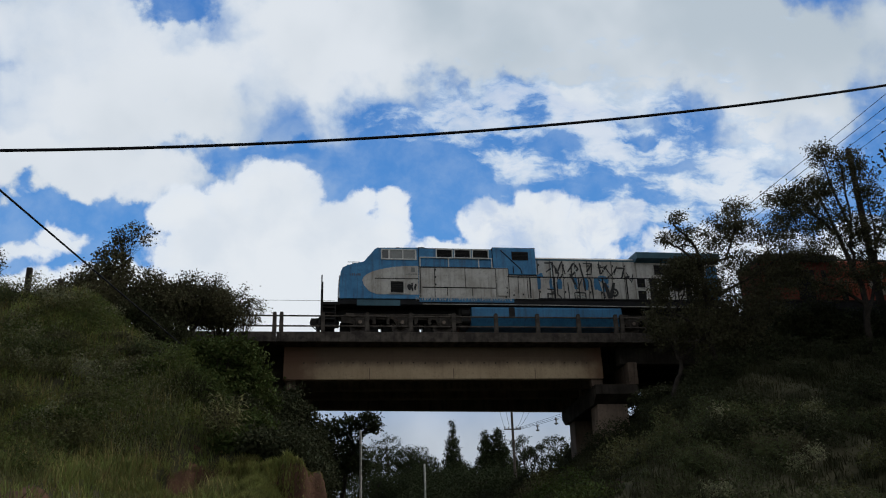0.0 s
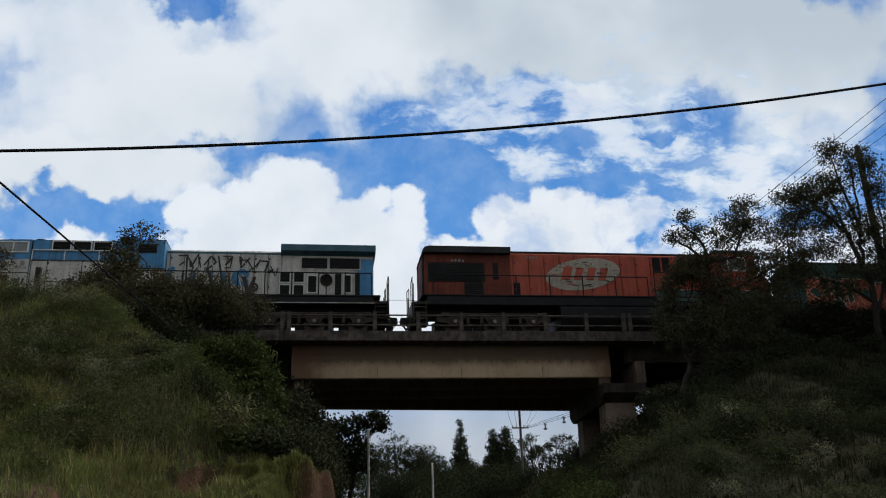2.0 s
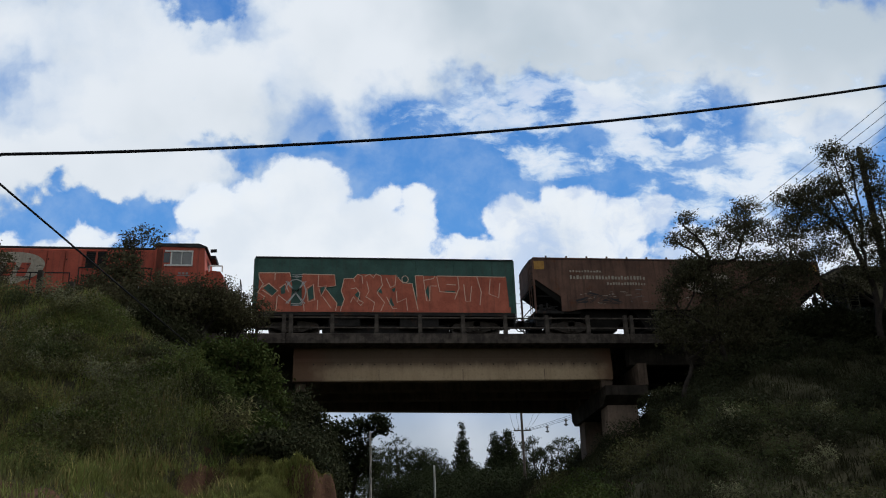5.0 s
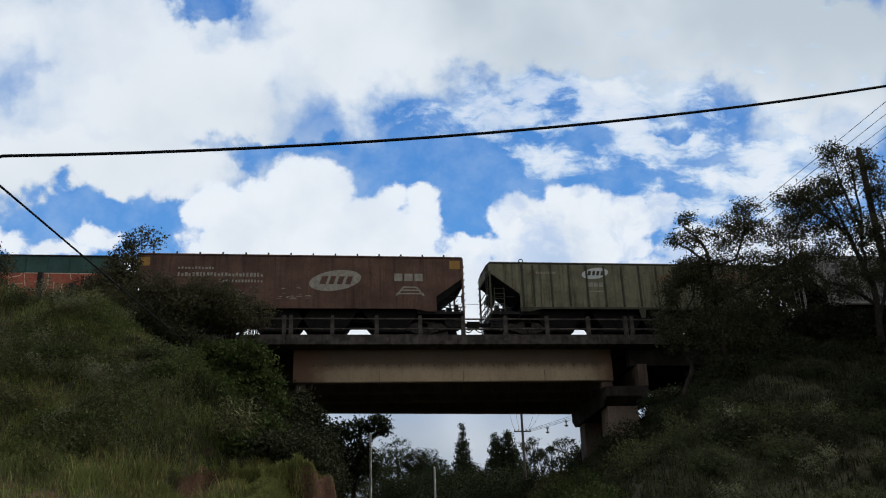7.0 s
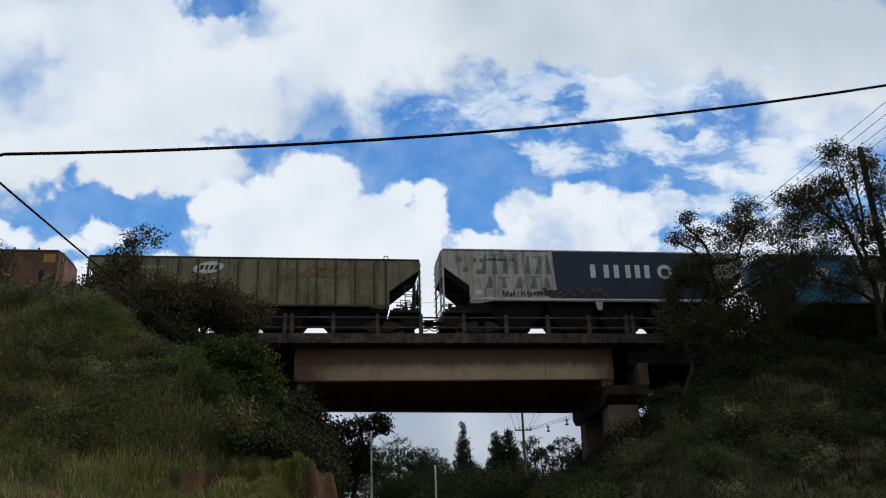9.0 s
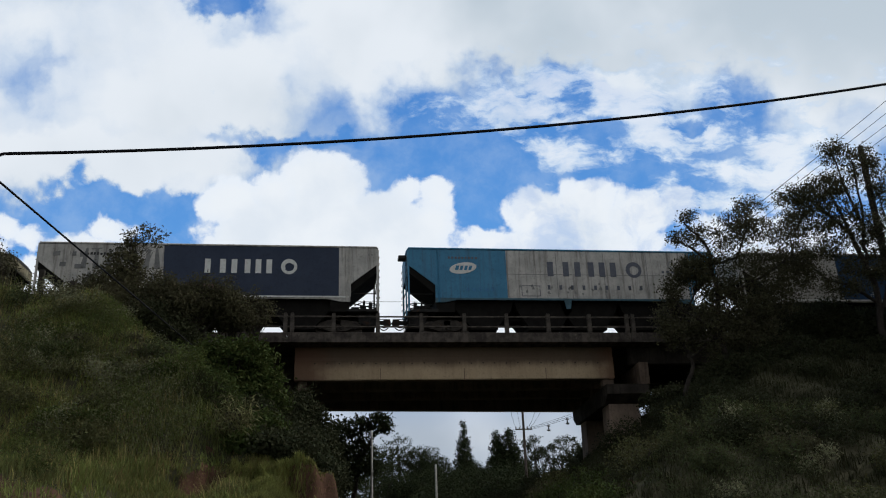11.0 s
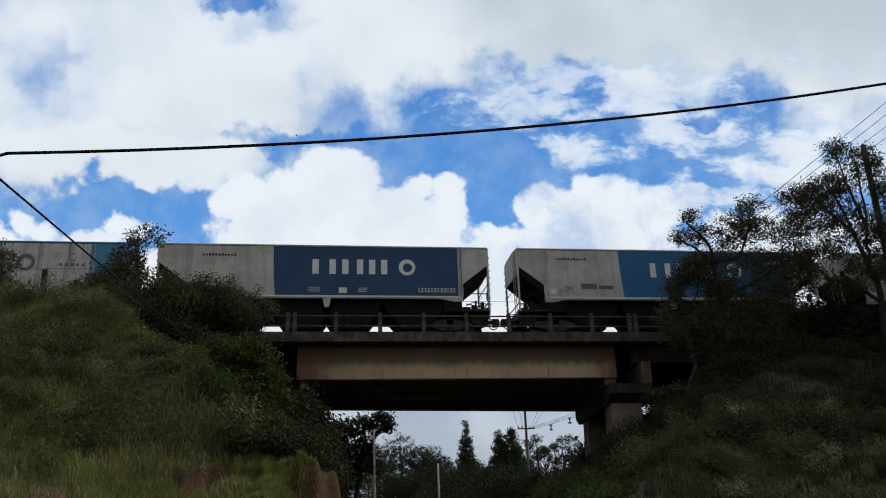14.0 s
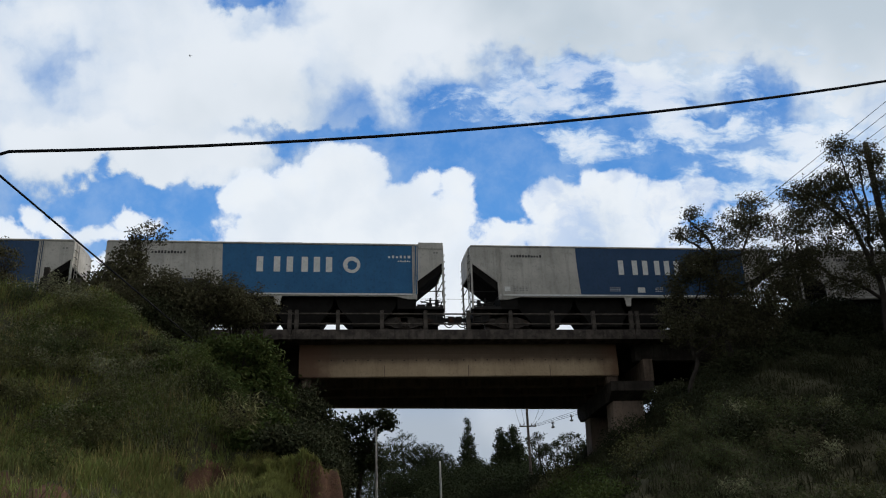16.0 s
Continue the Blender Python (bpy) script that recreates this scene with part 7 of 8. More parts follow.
def branched(name, foot, limbs, blobs, leaf, size, clumps, per, spread_r, seed, label, category, group, trunk_r=0.16, slim=0.5):
    """An open-grown tree: its main limbs are given, and every leaf clump hangs on a twig that grows from the nearest wood."""
    rng = np.random.default_rng(seed)
    foot = np.array(foot, float)
    ob = thing(name, pose(*foot), label, category, group)
    vol = np.array([b[3] * b[4] * b[5] for b in blobs]) ** 0.6
    bl = np.array(blobs)[rng.choice(len(blobs), clumps, p=vol / vol.sum())]
    d = rng.normal(size=(clumps, 3))
    d /= np.linalg.norm(d, axis=1, keepdims=True)
    cl = bl[:, :3] + d * rng.uniform(0.1, 1.0, (clumps, 1)) ** 0.5 * bl[:, 3:6] - foot
    wood = [bmesh.new() for _ in limbs]
    nodes, owner, thick = [], [], []
    for i, path in enumerate(limbs):
        pts = [Vector(q) - Vector(foot) for q in path]
        r0 = trunk_r if i == 0 else trunk_r * 0.5
        fine = []
        for a, b in zip(pts, pts[1:]):
            fine += [a.lerp(b, k / 4) + Vector(rng.normal(size=3)) * 0.03 for k in range(4)]
        fine.append(pts[-1])
        rad = [r0 * (1.15 - 0.85 * k / (len(fine) - 1)) for k in range(len(fine))]
        tube(wood[i], fine, rad, 7)
        for k, q in enumerate(fine):
            if k > (len(fine) // 3 if i == 0 else 0):
                nodes.append(np.array(q)), owner.append(i), thick.append(rad[k])
    near = np.min(np.linalg.norm(cl[:, None] - np.array(nodes)[None], axis=2), axis=1)
    leaves = []
    for c in cl[np.argsort(near)]:
        dist = np.linalg.norm(np.array(nodes) - c, axis=1) + rng.uniform(0, 0.25, len(nodes))
        k = int(np.argmin(dist))
        a, length = nodes[k], float(np.linalg.norm(nodes[k] - c))
        r = min(thick[k] * 0.6, 0.012 + 0.022 * length)
        side = rng.normal(size=3) * 0.12 * length
        m1, m2 = a + (c - a) * 0.35 + side, a + (c - a) * 0.7 + side * 0.8
        tube(wood[owner[k]], [Vector(q) for q in (a, m1, m2, c)], [r, r * 0.8, r * 0.6, r * 0.35], 4)
        for q, f in ((m1, 0.8), (m2, 0.6), (c, 0.4)):
            nodes.append(q), owner.append(owner[k]), thick.append(max(r * f, 0.006))
        n = int(per * rng.uniform(0.5, 1.4))
        leaves.append(c + rng.normal(size=(n, 3)) * spread_r * np.array([1.1, 1.1, 0.7]))
        leaves.append(m2 + rng.normal(size=(n // 3, 3)) * spread_r * 0.7)
    for i, bm in enumerate(wood):
        part("trunk" if i == 0 else "limb", bm, BARK, ob)
    leaf_mesh("crown", np.concatenate(leaves), size, rng, leaf, ob, slim)
    return ob


def uneven(rng, s):
    """A ragged clump: a few small heads at different heights round a low middle."""
    out = [(0, 0, s * 0.4, s * 0.7, s * 0.7, s * 0.45)]
    for _ in range(5):
        r = float(rng.uniform(0.22, 0.5)) * s
        out.append((float(rng.uniform(-1.3, 1.3)) * s, float(rng.uniform(-0.8, 0.8)) * s, float(rng.uniform(0.3, 1.3)) * s, r, r, r * float(rng.uniform(0.8, 1.6))))
    return out


def plants():
    # bushes on the left bank, up to the bridge end
    plant("small_tree", -9.0, 34.4, [(0, 0, 12.1, 1.1, 1.1, 1.0), (0.6, 0, 12.9, 0.8, 0.8, 0.8), (-1.1, 0, 11.5, 1.1, 1.0, 0.9), (1.2, 0, 11.6, 1.2, 1.1, 1.1), (0.3, -0.5, 10.6, 1.6, 1.0, 0.9)], LEAF_SHADE, 0.15, 430, 18, 0.16, 1,
          "dark bushy small tree on the grassy bank", "tree", "bank bushes", limbs=12, twigs=10, level=True)
    plant("sapling", -8.2, 34.8, [(0.3, 0, 14.3, 0.9, 0.6, 0.5), (-0.4, 0, 13.7, 0.6, 0.5, 0.5)], LEAF_SHADE, 0.12, 80, 14, 0.12, 2,
          "thin airy sapling rising above the bushes", "tree", "bank bushes", trunk_r=0.05, limbs=14, twigs=14, fork=0.5, level=True)
    plant("bush", -7.0, 34.4, [(0, 0, 11.25, 1.3, 1.2, 0.85), (1.1, 0, 11.1, 1.1, 1.0, 0.9), (-1.1, -0.4, 10.9, 1.1, 1.0, 0.8)], LEAF_SHADE, 0.11, 380, 44, 0.19, 3,
          "dense dark bush beside the track", "bush", "bank bushes", limbs=14, level=True)
    plant("bush", -5.3, 34.6, [(0, 0, 11.15, 1.2, 1.1, 0.9), (0.9, 0, 11.0, 1.0, 1.0, 0.9), (-0.6, -0.6, 10.8, 1.2, 1.0, 0.7)], LEAF_SHADE, 0.11, 380, 44, 0.19, 8,
          "broad dark bush hanging over the bank", "bush", "bank bushes", limbs=14, level=True)
    plant("bush", -4.0, 35.0, [(-0.5, 0, 11.5, 0.8, 0.8, 0.6), (-0.1, 0, 11.3, 0.6, 0.6, 0.6), (-0.5, 0, 10.95, 1.0, 0.9, 0.75), (0.3, -0.3, 10.7, 0.7, 0.8, 0.55)], LEAF_SHADE, 0.10, 330, 36, 0.17, 4,
          "olive-green bush beside the bridge end", "bush", "bank bushes", limbs=14, twigs=8, level=True)
    plant("bush", -8.5, 33.6, [(0, 0, 11.0, 0.9, 0.9, 0.7), (-0.9, 0, 11.2, 0.8, 0.8, 0.7), (0.8, -0.2, 10.4, 0.9, 0.8, 0.6)], LEAF_SHADE, 0.10, 260, 34, 0.18, 16,
          "shaggy dark bush on the crest of the bank", "bush", "bank bushes", limbs=10, level=True)
    # added dark bush that stands in for the shade in the hollow
    plant("bush", -6.3, 33.2, [(0, 0, 9.8, 0.9, 0.8, 0.5), (-0.9, 0, 10.4, 0.7, 0.8, 0.5), (0.8, 0, 9.3, 0.8, 0.8, 0.5)], LEAF_DARK, 0.11, 240, 30, 0.18, 17,
          "low bush added in the hollow, standing for its shade", "bush", "bank bushes", limbs=8, level=True)
    plant("bush", -5.6, 34.0, [(-1.3, 0, 12.1, 0.5, 0.5, 0.4), (0.3, 0, 12.0, 0.5, 0.5, 0.35), (1.3, 0, 11.9, 0.45, 0.5, 0.4), (0.0, 0, 11.4, 1.6, 0.6, 0.4)], LEAF_SHADE, 0.10, 150, 26, 0.15, 18,
          "uneven bush with shoots above the others", "bush", "bank bushes", limbs=16, twigs=8, level=True)
    plant("small_tree", -3.4, 31.0, [(0.1, 0, 8.15, 1.15, 1.1, 0.85), (0.9, 0.1, 7.5, 0.85, 0.9, 0.85), (-0.9, 0, 7.5, 0.9, 0.9, 0.8), (0.1, -0.3, 6.8, 1.35, 0.9, 0.8), (1.2, 0, 6.5, 0.75, 0.8, 0.8), (-0.6, 0, 8.5, 0.6, 0.6, 0.4), (-1.4, 0, 8.0, 0.6, 0.7, 0.6), (-1.2, 0, 6.9, 0.7, 0.7, 0.6)], LEAF_BUSH, 0.15, 360, 46, 0.17, 5,
          "rounded leafy green tree hiding the bridge end", "tree", "bank bushes", limbs=10, level=True)
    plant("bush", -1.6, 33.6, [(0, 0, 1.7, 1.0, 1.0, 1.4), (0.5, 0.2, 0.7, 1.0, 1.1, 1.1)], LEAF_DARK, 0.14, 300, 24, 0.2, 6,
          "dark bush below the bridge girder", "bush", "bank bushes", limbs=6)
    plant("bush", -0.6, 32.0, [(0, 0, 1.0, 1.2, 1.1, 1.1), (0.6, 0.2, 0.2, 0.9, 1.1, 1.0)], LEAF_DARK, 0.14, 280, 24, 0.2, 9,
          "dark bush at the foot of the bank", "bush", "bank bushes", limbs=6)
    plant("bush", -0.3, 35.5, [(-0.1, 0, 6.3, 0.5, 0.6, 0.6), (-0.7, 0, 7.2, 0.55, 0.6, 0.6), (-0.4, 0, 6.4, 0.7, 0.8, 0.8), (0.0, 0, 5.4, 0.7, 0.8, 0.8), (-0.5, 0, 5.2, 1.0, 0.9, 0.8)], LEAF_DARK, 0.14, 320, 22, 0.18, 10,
          "bush under the bridge, shade put into its leaf colour", "bush", "bank bushes", limbs=6, level=True)
    plant("open_bush", -3.3, 35.2, [(0.1, 0, 11.6, 0.55, 0.5, 0.6), (0.6, 0, 11.1, 0.5, 0.5, 0.5), (0.3, 0, 10.8, 0.6, 0.5, 0.4)], LEAF_SHADE, 0.10, 90, 18, 0.13, 15,
          "airy bush with thin twigs beside the bridge end", "bush", "bank bushes", trunk_r=0.05, limbs=14, twigs=12, level=True)
    plant("narrow_leaved_shrub", -2.45, 23.2, [(0, 0, 5.0, 0.48, 0.45, 0.48), (0.28, -0.2, 4.6, 0.4, 0.4, 0.4), (-0.3, 0, 4.65, 0.42, 0.4, 0.4)], LEAF_NARROW, 0.19, 64, 13, 0.13, 7,
          "pale shrub with long narrow drooping leaves", "shrub", "bank shrubs", trunk_r=0.04, limbs=8, slim=0.16, level=True, upright=-0.35)
    for k, (x, y, h, leaf) in enumerate(((-2.6, 35.2, 2.0, LEAF_DARK), (-4.6, 36.0, 1.4, LEAF_DARK), (-1.9, 36.6, 2.4, LEAF_DARK), (-0.8, 36.5, 1.6, LEAF_DARK), (-2.6, 27.8, 0.9, LEAF_DARK), (-1.9, 25.6, 0.6, LEAF_BUSH), (-1.3, 26.6, 0.9, LEAF_DARK),
                                         (-1.3, 23.7, 0.42, LEAF_DARK), (-0.6, 23.9, 0.5, LEAF_DARK), (-0.6, 24.8, 0.7, LEAF_DARK), (-1.6, 30.4, 1.2, LEAF_DARK), (-0.5, 28.6, 0.9, LEAF_DARK), (-3.6, 26.6, 0.5, LEAF_BUSH), (-1.9, 24.6, 0.45, LEAF_BUSH), (-2.1, 23.0, 0.36, LEAF_BUSH), (-1.5, 22.8, 0.4, LEAF_DARK), (-0.9, 22.75, 0.4, LEAF_DARK), (-0.35, 22.8, 0.4, LEAF_DARK), (-0.9, 23.4, 0.5, LEAF_DARK))):
        plant("bush", x, y, [(0, 0, h * 0.6, h * 0.75, h * 0.7, h * 0.6), (h * 0.5, 0, h * 0.3, h * 0.6, h * 0.6, h * 0.5), (-h * 0.5, 0, h * 0.35, h * 0.6, h * 0.6, h * 0.5)], leaf, 0.13, 300, 24, 0.17, 60 + k,
              "dense bush filling the bank beside the bridge", "bush", "bank bushes", limbs=6)
    for k, (x, y, h) in enumerate(((-13.6, 33.4, 1.5), (-12.6, 34.0, 0.9), (-11.4, 34.0, 0.8))):
        plant("crest_shrub", x, y, [(0, 0, h * 0.8, h * 0.5, 0.5, h * 0.5), (0.4, 0, h * 0.5, h * 0.6, 0.5, h * 0.4)], LEAF_SHADE, 0.10, 70, 12, 0.11, 90 + k, "thin twiggy shrub on the crest of the bank", "shrub", "crest shrubs",
              trunk_r=0.03, limbs=10, twigs=14)
    plant("crest_shrub", -13.1, 33.4, [(0, 0, 12.5, 0.6, 0.6, 0.7), (-0.5, 0, 12.9, 0.6, 0.5, 0.6), (-0.2, 0, 11.6, 0.8, 0.6, 0.7)], LEAF_SHADE, 0.10, 150, 20, 0.14, 94, "leafy shrub standing above the crest", "shrub", "crest shrubs",
          trunk_r=0.04, limbs=10, twigs=8, level=True)
    # low brush over both banks, thicker on the shaded one
    rng = np.random.default_rng(31)
    n = 0
    while n < 78:
        x, y = float(rng.uniform(6.4, 28)), float(rng.uniform(20.5, 37.5) if n % 6 else rng.uniform(37, 47))
        g = float(height(x, y))
        if 37.5 < y and (x > 13 or x < 7.5):
            continue
        if g > 10.6 or g < 1.0:
            continue
        s = rng.uniform(0.55, 1.05)
        # leaf colour follows the bank's shade: darkest on the upper slope
        plant("brush", x, y, [(0, 0, s * 0.5, s * 1.2, s * 1.1, s * 0.7), (s * 0.7, 0, s * 0.4, s * 0.8, s * 0.8, s * 0.6)], (LEAF_SHADE, LEAF_BUSH, LEAF_OLIVE)[n % 3] if x < 11.5 and y < 37 else LEAF_DARK if y > 24.5 else (LEAF_BUSH, LEAF_OLIVE, LEAF_WEED, LEAF_SHADE)[n % 4], 0.095, 130, 20, 0.17, 400 + n,
              "low brush on the right bank, shade put into its leaf colour", "brush", "bank brush", trunk_r=0.03, limbs=3)
        n += 1
    n = 0
    while n < 26:
        x, y = float(rng.uniform(-15.5, -1.5)), float(rng.uniform(22.0, 32))
        g = float(height(x, y))
        if g > 10.5:
            continue
        s = rng.uniform(0.3, 0.55)
        # darker leaves towards the hollow carry its shade
        plant("brush", x, y, uneven(rng, s), LEAF_BUSH if x + 0.35 * (y - 24) > -3.4 else (LEAF_OLIVE, LEAF_WEED, LEAF_MID)[n % 3], 0.085, 80, 18, 0.17, 450 + n,
              "low brush between the grass", "brush", "bank brush", trunk_r=0.03, limbs=3)
        n += 1
    for i in range(16):      # darker clumps between the grass
        x, y = float(rng.uniform(-12, -4.2)), float(rng.uniform(22.6, 29))
        s = rng.uniform(0.3, 0.5)
        plant("brush", x, y, [(0, 0, s * 0.4, s * 1.3, s * 1.1, s * 0.6), (s, 0, s * 0.3, s, s, s * 0.4)], LEAF_BUSH if i % 2 else LEAF_SHADE, 0.09, 110, 18, 0.13, 500 + i, "dark low clump among the grass", "brush", "bank brush", trunk_r=0.02, limbs=3)
    # right bank trees
    branched("tree", (25.0, 33.4, 6.6), [[(25.0, 33.4, 6.3), (25.0, 33.4, 9.5), (25.16, 33.4, 12.0), (24.62, 33.4, 13.85), (24.3, 33.4, 14.93), (23.9, 33.4, 16.4)],
                                         [(25.05, 33.4, 11.2), (23.7, 33.3, 11.98), (22.6, 33.2, 12.2), (21.5, 33.1, 13.2)],
                                         [(25.0, 33.4, 12.6), (25.1, 33.5, 13.9), (25.45, 33.6, 15.5), (25.5, 33.6, 18.0), (25.4, 33.5, 19.0)],
                                         [(24.4, 33.4, 14.6), (23.0, 33.4, 16.1), (22.0, 33.3, 16.5)],
                                         [(25.1, 33.4, 10.5), (26.2, 33.6, 12.5), (26.6, 33.6, 15.0), (26.6, 33.6, 17.0)],
                                         [(25.3, 33.5, 15.0), (24.7, 33.4, 16.8), (24.4, 33.4, 18.6)]],
             [(24.4, 33.4, 18.8, 0.66, 0.6, 0.7), (25.7, 33.5, 18.3, 0.9, 0.8, 0.95), (26.6, 33.5, 17.1, 0.6, 0.7, 1.5), (23.2, 33.4, 16.6, 1.2, 0.9, 0.8), (21.7, 33.3, 16.3, 0.76, 0.7, 0.6), (22.2, 33.3, 15.0, 1.5, 1.0, 0.75),
              (24.5, 33.4, 15.0, 1.3, 1.0, 1.1), (25.8, 33.5, 14.2, 0.9, 0.9, 1.0), (23.0, 33.3, 13.7, 1.5, 1.0, 0.7), (27.5, 33.6, 15.2, 1.2, 1.0, 1.4), (22.6, 33.3, 15.8, 1.4, 0.9, 0.7), (24.2, 33.4, 17.0, 1.0, 0.8, 0.8), (21.4, 33.3, 13.3, 1.3, 1.0, 0.7), (24.4, 33.2, 12.7, 1.5, 0.8, 0.5), (21.6, 33.2, 12.3, 1.2, 0.8, 0.6), (23.4, 33.2, 11.8, 1.4, 0.8, 0.5), (26.0, 33.4, 12.6, 1.1, 0.8, 0.8)],
             LEAF_SHADE, 0.115, 1420, 22, 0.16, 11, "tall open tree with curving dark limbs and small leaves", "tree", "bank trees", trunk_r=0.16)
    branched("tree", (17.25, 33.4, 6.2), [[(17.25, 33.4, 6.0), (17.2, 33.4, 9.5), (17.3, 33.4, 12.1), (17.2, 33.4, 13.7), (16.2, 33.4, 14.9)],
                                          [(17.25, 33.4, 12.9), (18.5, 33.4, 13.2), (19.3, 33.4, 14.8), (19.45, 33.4, 15.9)],
                                          [(17.25, 33.4, 11.2), (19.6, 33.3, 12.3), (21.2, 33.3, 13.3), (21.4, 33.3, 14.6)],
                                          [(17.2, 33.4, 13.0), (16.2, 33.3, 13.7), (15.6, 33.3, 14.1)],
                                          [(17.2, 33.4, 9.8), (15.6, 33.3, 10.6), (14.9, 33.3, 11.7)]],
             [(19.5, 33.4, 15.9, 0.7, 0.6, 0.5), (19.5, 33.4, 14.6, 0.95, 0.8, 0.7), (18.1, 33.4, 14.2, 0.8, 0.8, 0.55), (16.7, 33.4, 14.3, 0.8, 0.7, 0.6), (15.65, 33.3, 14.1, 0.4, 0.4, 0.35), (16.4, 33.4, 15.1, 0.35, 0.4, 0.35),
              (20.9, 33.3, 14.4, 0.9, 0.8, 0.55), (17.2, 33.4, 13.1, 1.3, 0.9, 0.45), (15.0, 33.3, 11.7, 0.38, 0.4, 0.56), (19.2, 33.4, 13.2, 1.3, 0.9, 0.5), (17.6, 33.3, 12.2, 1.8, 1.0, 0.8), (20.2, 33.3, 12.6, 1.4, 1.0, 0.8), (20.4, 33.3, 11.6, 1.3, 0.9, 0.7), (16.0, 33.3, 12.4, 0.9, 0.8, 0.7), (18.9, 33.4, 15.0, 1.0, 0.7, 0.6)],
             LEAF_SHADE, 0.11, 800, 22, 0.155, 12, "spreading open tree with small dark leaves on the bank", "tree", "bank trees", trunk_r=0.13)
    branched("tree", (15.3, 33.6, 6.1), [[(15.3, 33.6, 6.0), (15.26, 33.6, 7.1), (15.82, 33.6, 8.3), (15.62, 33.6, 9.0), (15.34, 33.6, 9.6), (15.6, 33.6, 10.4), (15.5, 33.6, 11.2)],
                                         [(15.75, 33.6, 8.6), (16.8, 33.5, 9.4), (17.6, 33.5, 10.6), (17.7, 33.5, 11.6)], [(15.4, 33.6, 9.5), (14.9, 33.6, 10.2), (14.7, 33.6, 10.9)],
                                         [(16.8, 33.5, 9.4), (18.4, 33.5, 9.8), (19.5, 33.5, 10.6)], [(15.6, 33.6, 10.4), (16.3, 33.5, 11.6), (16.6, 33.5, 12.6)]],
             [(14.85, 33.6, 10.4, 0.55, 0.6, 0.9), (15.4, 33.6, 9.7, 0.9, 0.9, 0.7), (16.5, 33.5, 10.2, 1.2, 1.1, 0.8), (17.7, 33.5, 11.3, 1.0, 1.1, 1.2), (17.3, 33.5, 9.6, 1.4, 1.1, 1.0), (18.9, 33.5, 10.4, 1.3, 1.1, 1.2), (18.9, 33.5, 9.3, 1.2, 1.0, 0.9),
              (16.6, 33.5, 12.7, 1.0, 0.8, 0.5), (19.8, 33.5, 10.9, 1.0, 1.0, 1.0), (15.3, 33.6, 11.4, 0.45, 0.6, 0.6), (15.8, 33.5, 12.2, 0.5, 0.5, 0.35), (16.9, 33.5, 11.2, 0.5, 0.6, 0.7)],
             LEAF_SHADE, 0.12, 760, 26, 0.2, 13, "dense dark tree with a winding slim trunk beside the bridge end", "tree", "bank trees", trunk_r=0.10)
    # bushes below the trees, their shade put into the leaf colour
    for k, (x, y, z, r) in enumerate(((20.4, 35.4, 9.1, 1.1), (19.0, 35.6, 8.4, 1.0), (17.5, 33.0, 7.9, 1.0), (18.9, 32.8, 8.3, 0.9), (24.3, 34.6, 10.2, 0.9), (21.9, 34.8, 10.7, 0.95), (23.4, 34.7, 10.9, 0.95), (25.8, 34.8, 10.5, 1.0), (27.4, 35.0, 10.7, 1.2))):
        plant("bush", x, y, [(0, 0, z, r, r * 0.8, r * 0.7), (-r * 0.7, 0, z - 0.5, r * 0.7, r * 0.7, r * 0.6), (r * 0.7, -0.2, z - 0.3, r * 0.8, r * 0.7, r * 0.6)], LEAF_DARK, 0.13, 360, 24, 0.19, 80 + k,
              "bush under the trees, shade put into its leaf colour", "bush", "shaded bushes", limbs=6, level=True)
    plant("open_bush", 15.7, 36.8, [(0, 0, 7.4, 0.7, 0.6, 0.45), (-0.6, 0, 7.2, 0.5, 0.5, 0.4), (0.6, 0, 7.6, 0.5, 0.5, 0.4)], LEAF_DARK, 0.13, 260, 16, 0.18, 19, "airy bush beside the pier", "bush", "shaded bushes", trunk_r=0.04, limbs=8, level=True)
    # unseen tall trees, added out of view to keep the bank in shade
    for k, (x, y, w, h) in enumerate(((31.5, 31.0, 3.4, 12.5), (34.0, 35.5, 3.6, 13.0), (30.0, 26.5, 3.0, 11.0), (36.5, 29.0, 3.6, 14.0))):
        plant("added_shade_tree", x, y, [(0, 0, h * 0.75, w, w, h * 0.22), (-w * 0.5, 0, h * 0.5, w * 0.8, w * 0.8, h * 0.2), (w * 0.5, 0.4, h * 0.55, w * 0.8, w * 0.8, h * 0.2)], LEAF_DARK, 0.3, 420, 26, 0.4, 520 + k,
              "tall dense tree out of view, added to shade the bank", "tree", "shading trees", trunk_r=0.22, limbs=12)
    # weeds on both banks
    rng = np.random.default_rng(77)
    spots_r = [(float(a), float(b)) for a, b in zip(rng.uniform(9.5, 22.5, 26), rng.uniform(20.5, 27.0, 26))]
    spots_r += [(13.0 + 0.28 * k, 26.3 + 0.25 * math.sin(2.1 * k)) for k in range(6)] + [(15.2 + 0.42 * k, 25.8 + 0.3 * math.sin(1.7 * k)) for k in range(8)]
    for i, (x, y) in enumerate(spots_r):
        h = rng.uniform(0.45, 0.8)
        plant("weed", x, y, uneven(rng, h), (LEAF_WEED, LEAF_OLIVE, LEAF_WEED)[i % 3] if i % 7 else LEAF_PALE, 0.11, 60, 13, 0.13, 100 + i, "pale leafy weed on the shaded bank", "weed", "bank weeds",
              trunk_r=0.02, limbs=5, slim=0.35, upright=0.5)
    spots_l = [(float(a), float(b)) for a, b in zip(rng.uniform(-12.5, -5.5, 18), rng.uniform(22.5, 30.0, 18))]
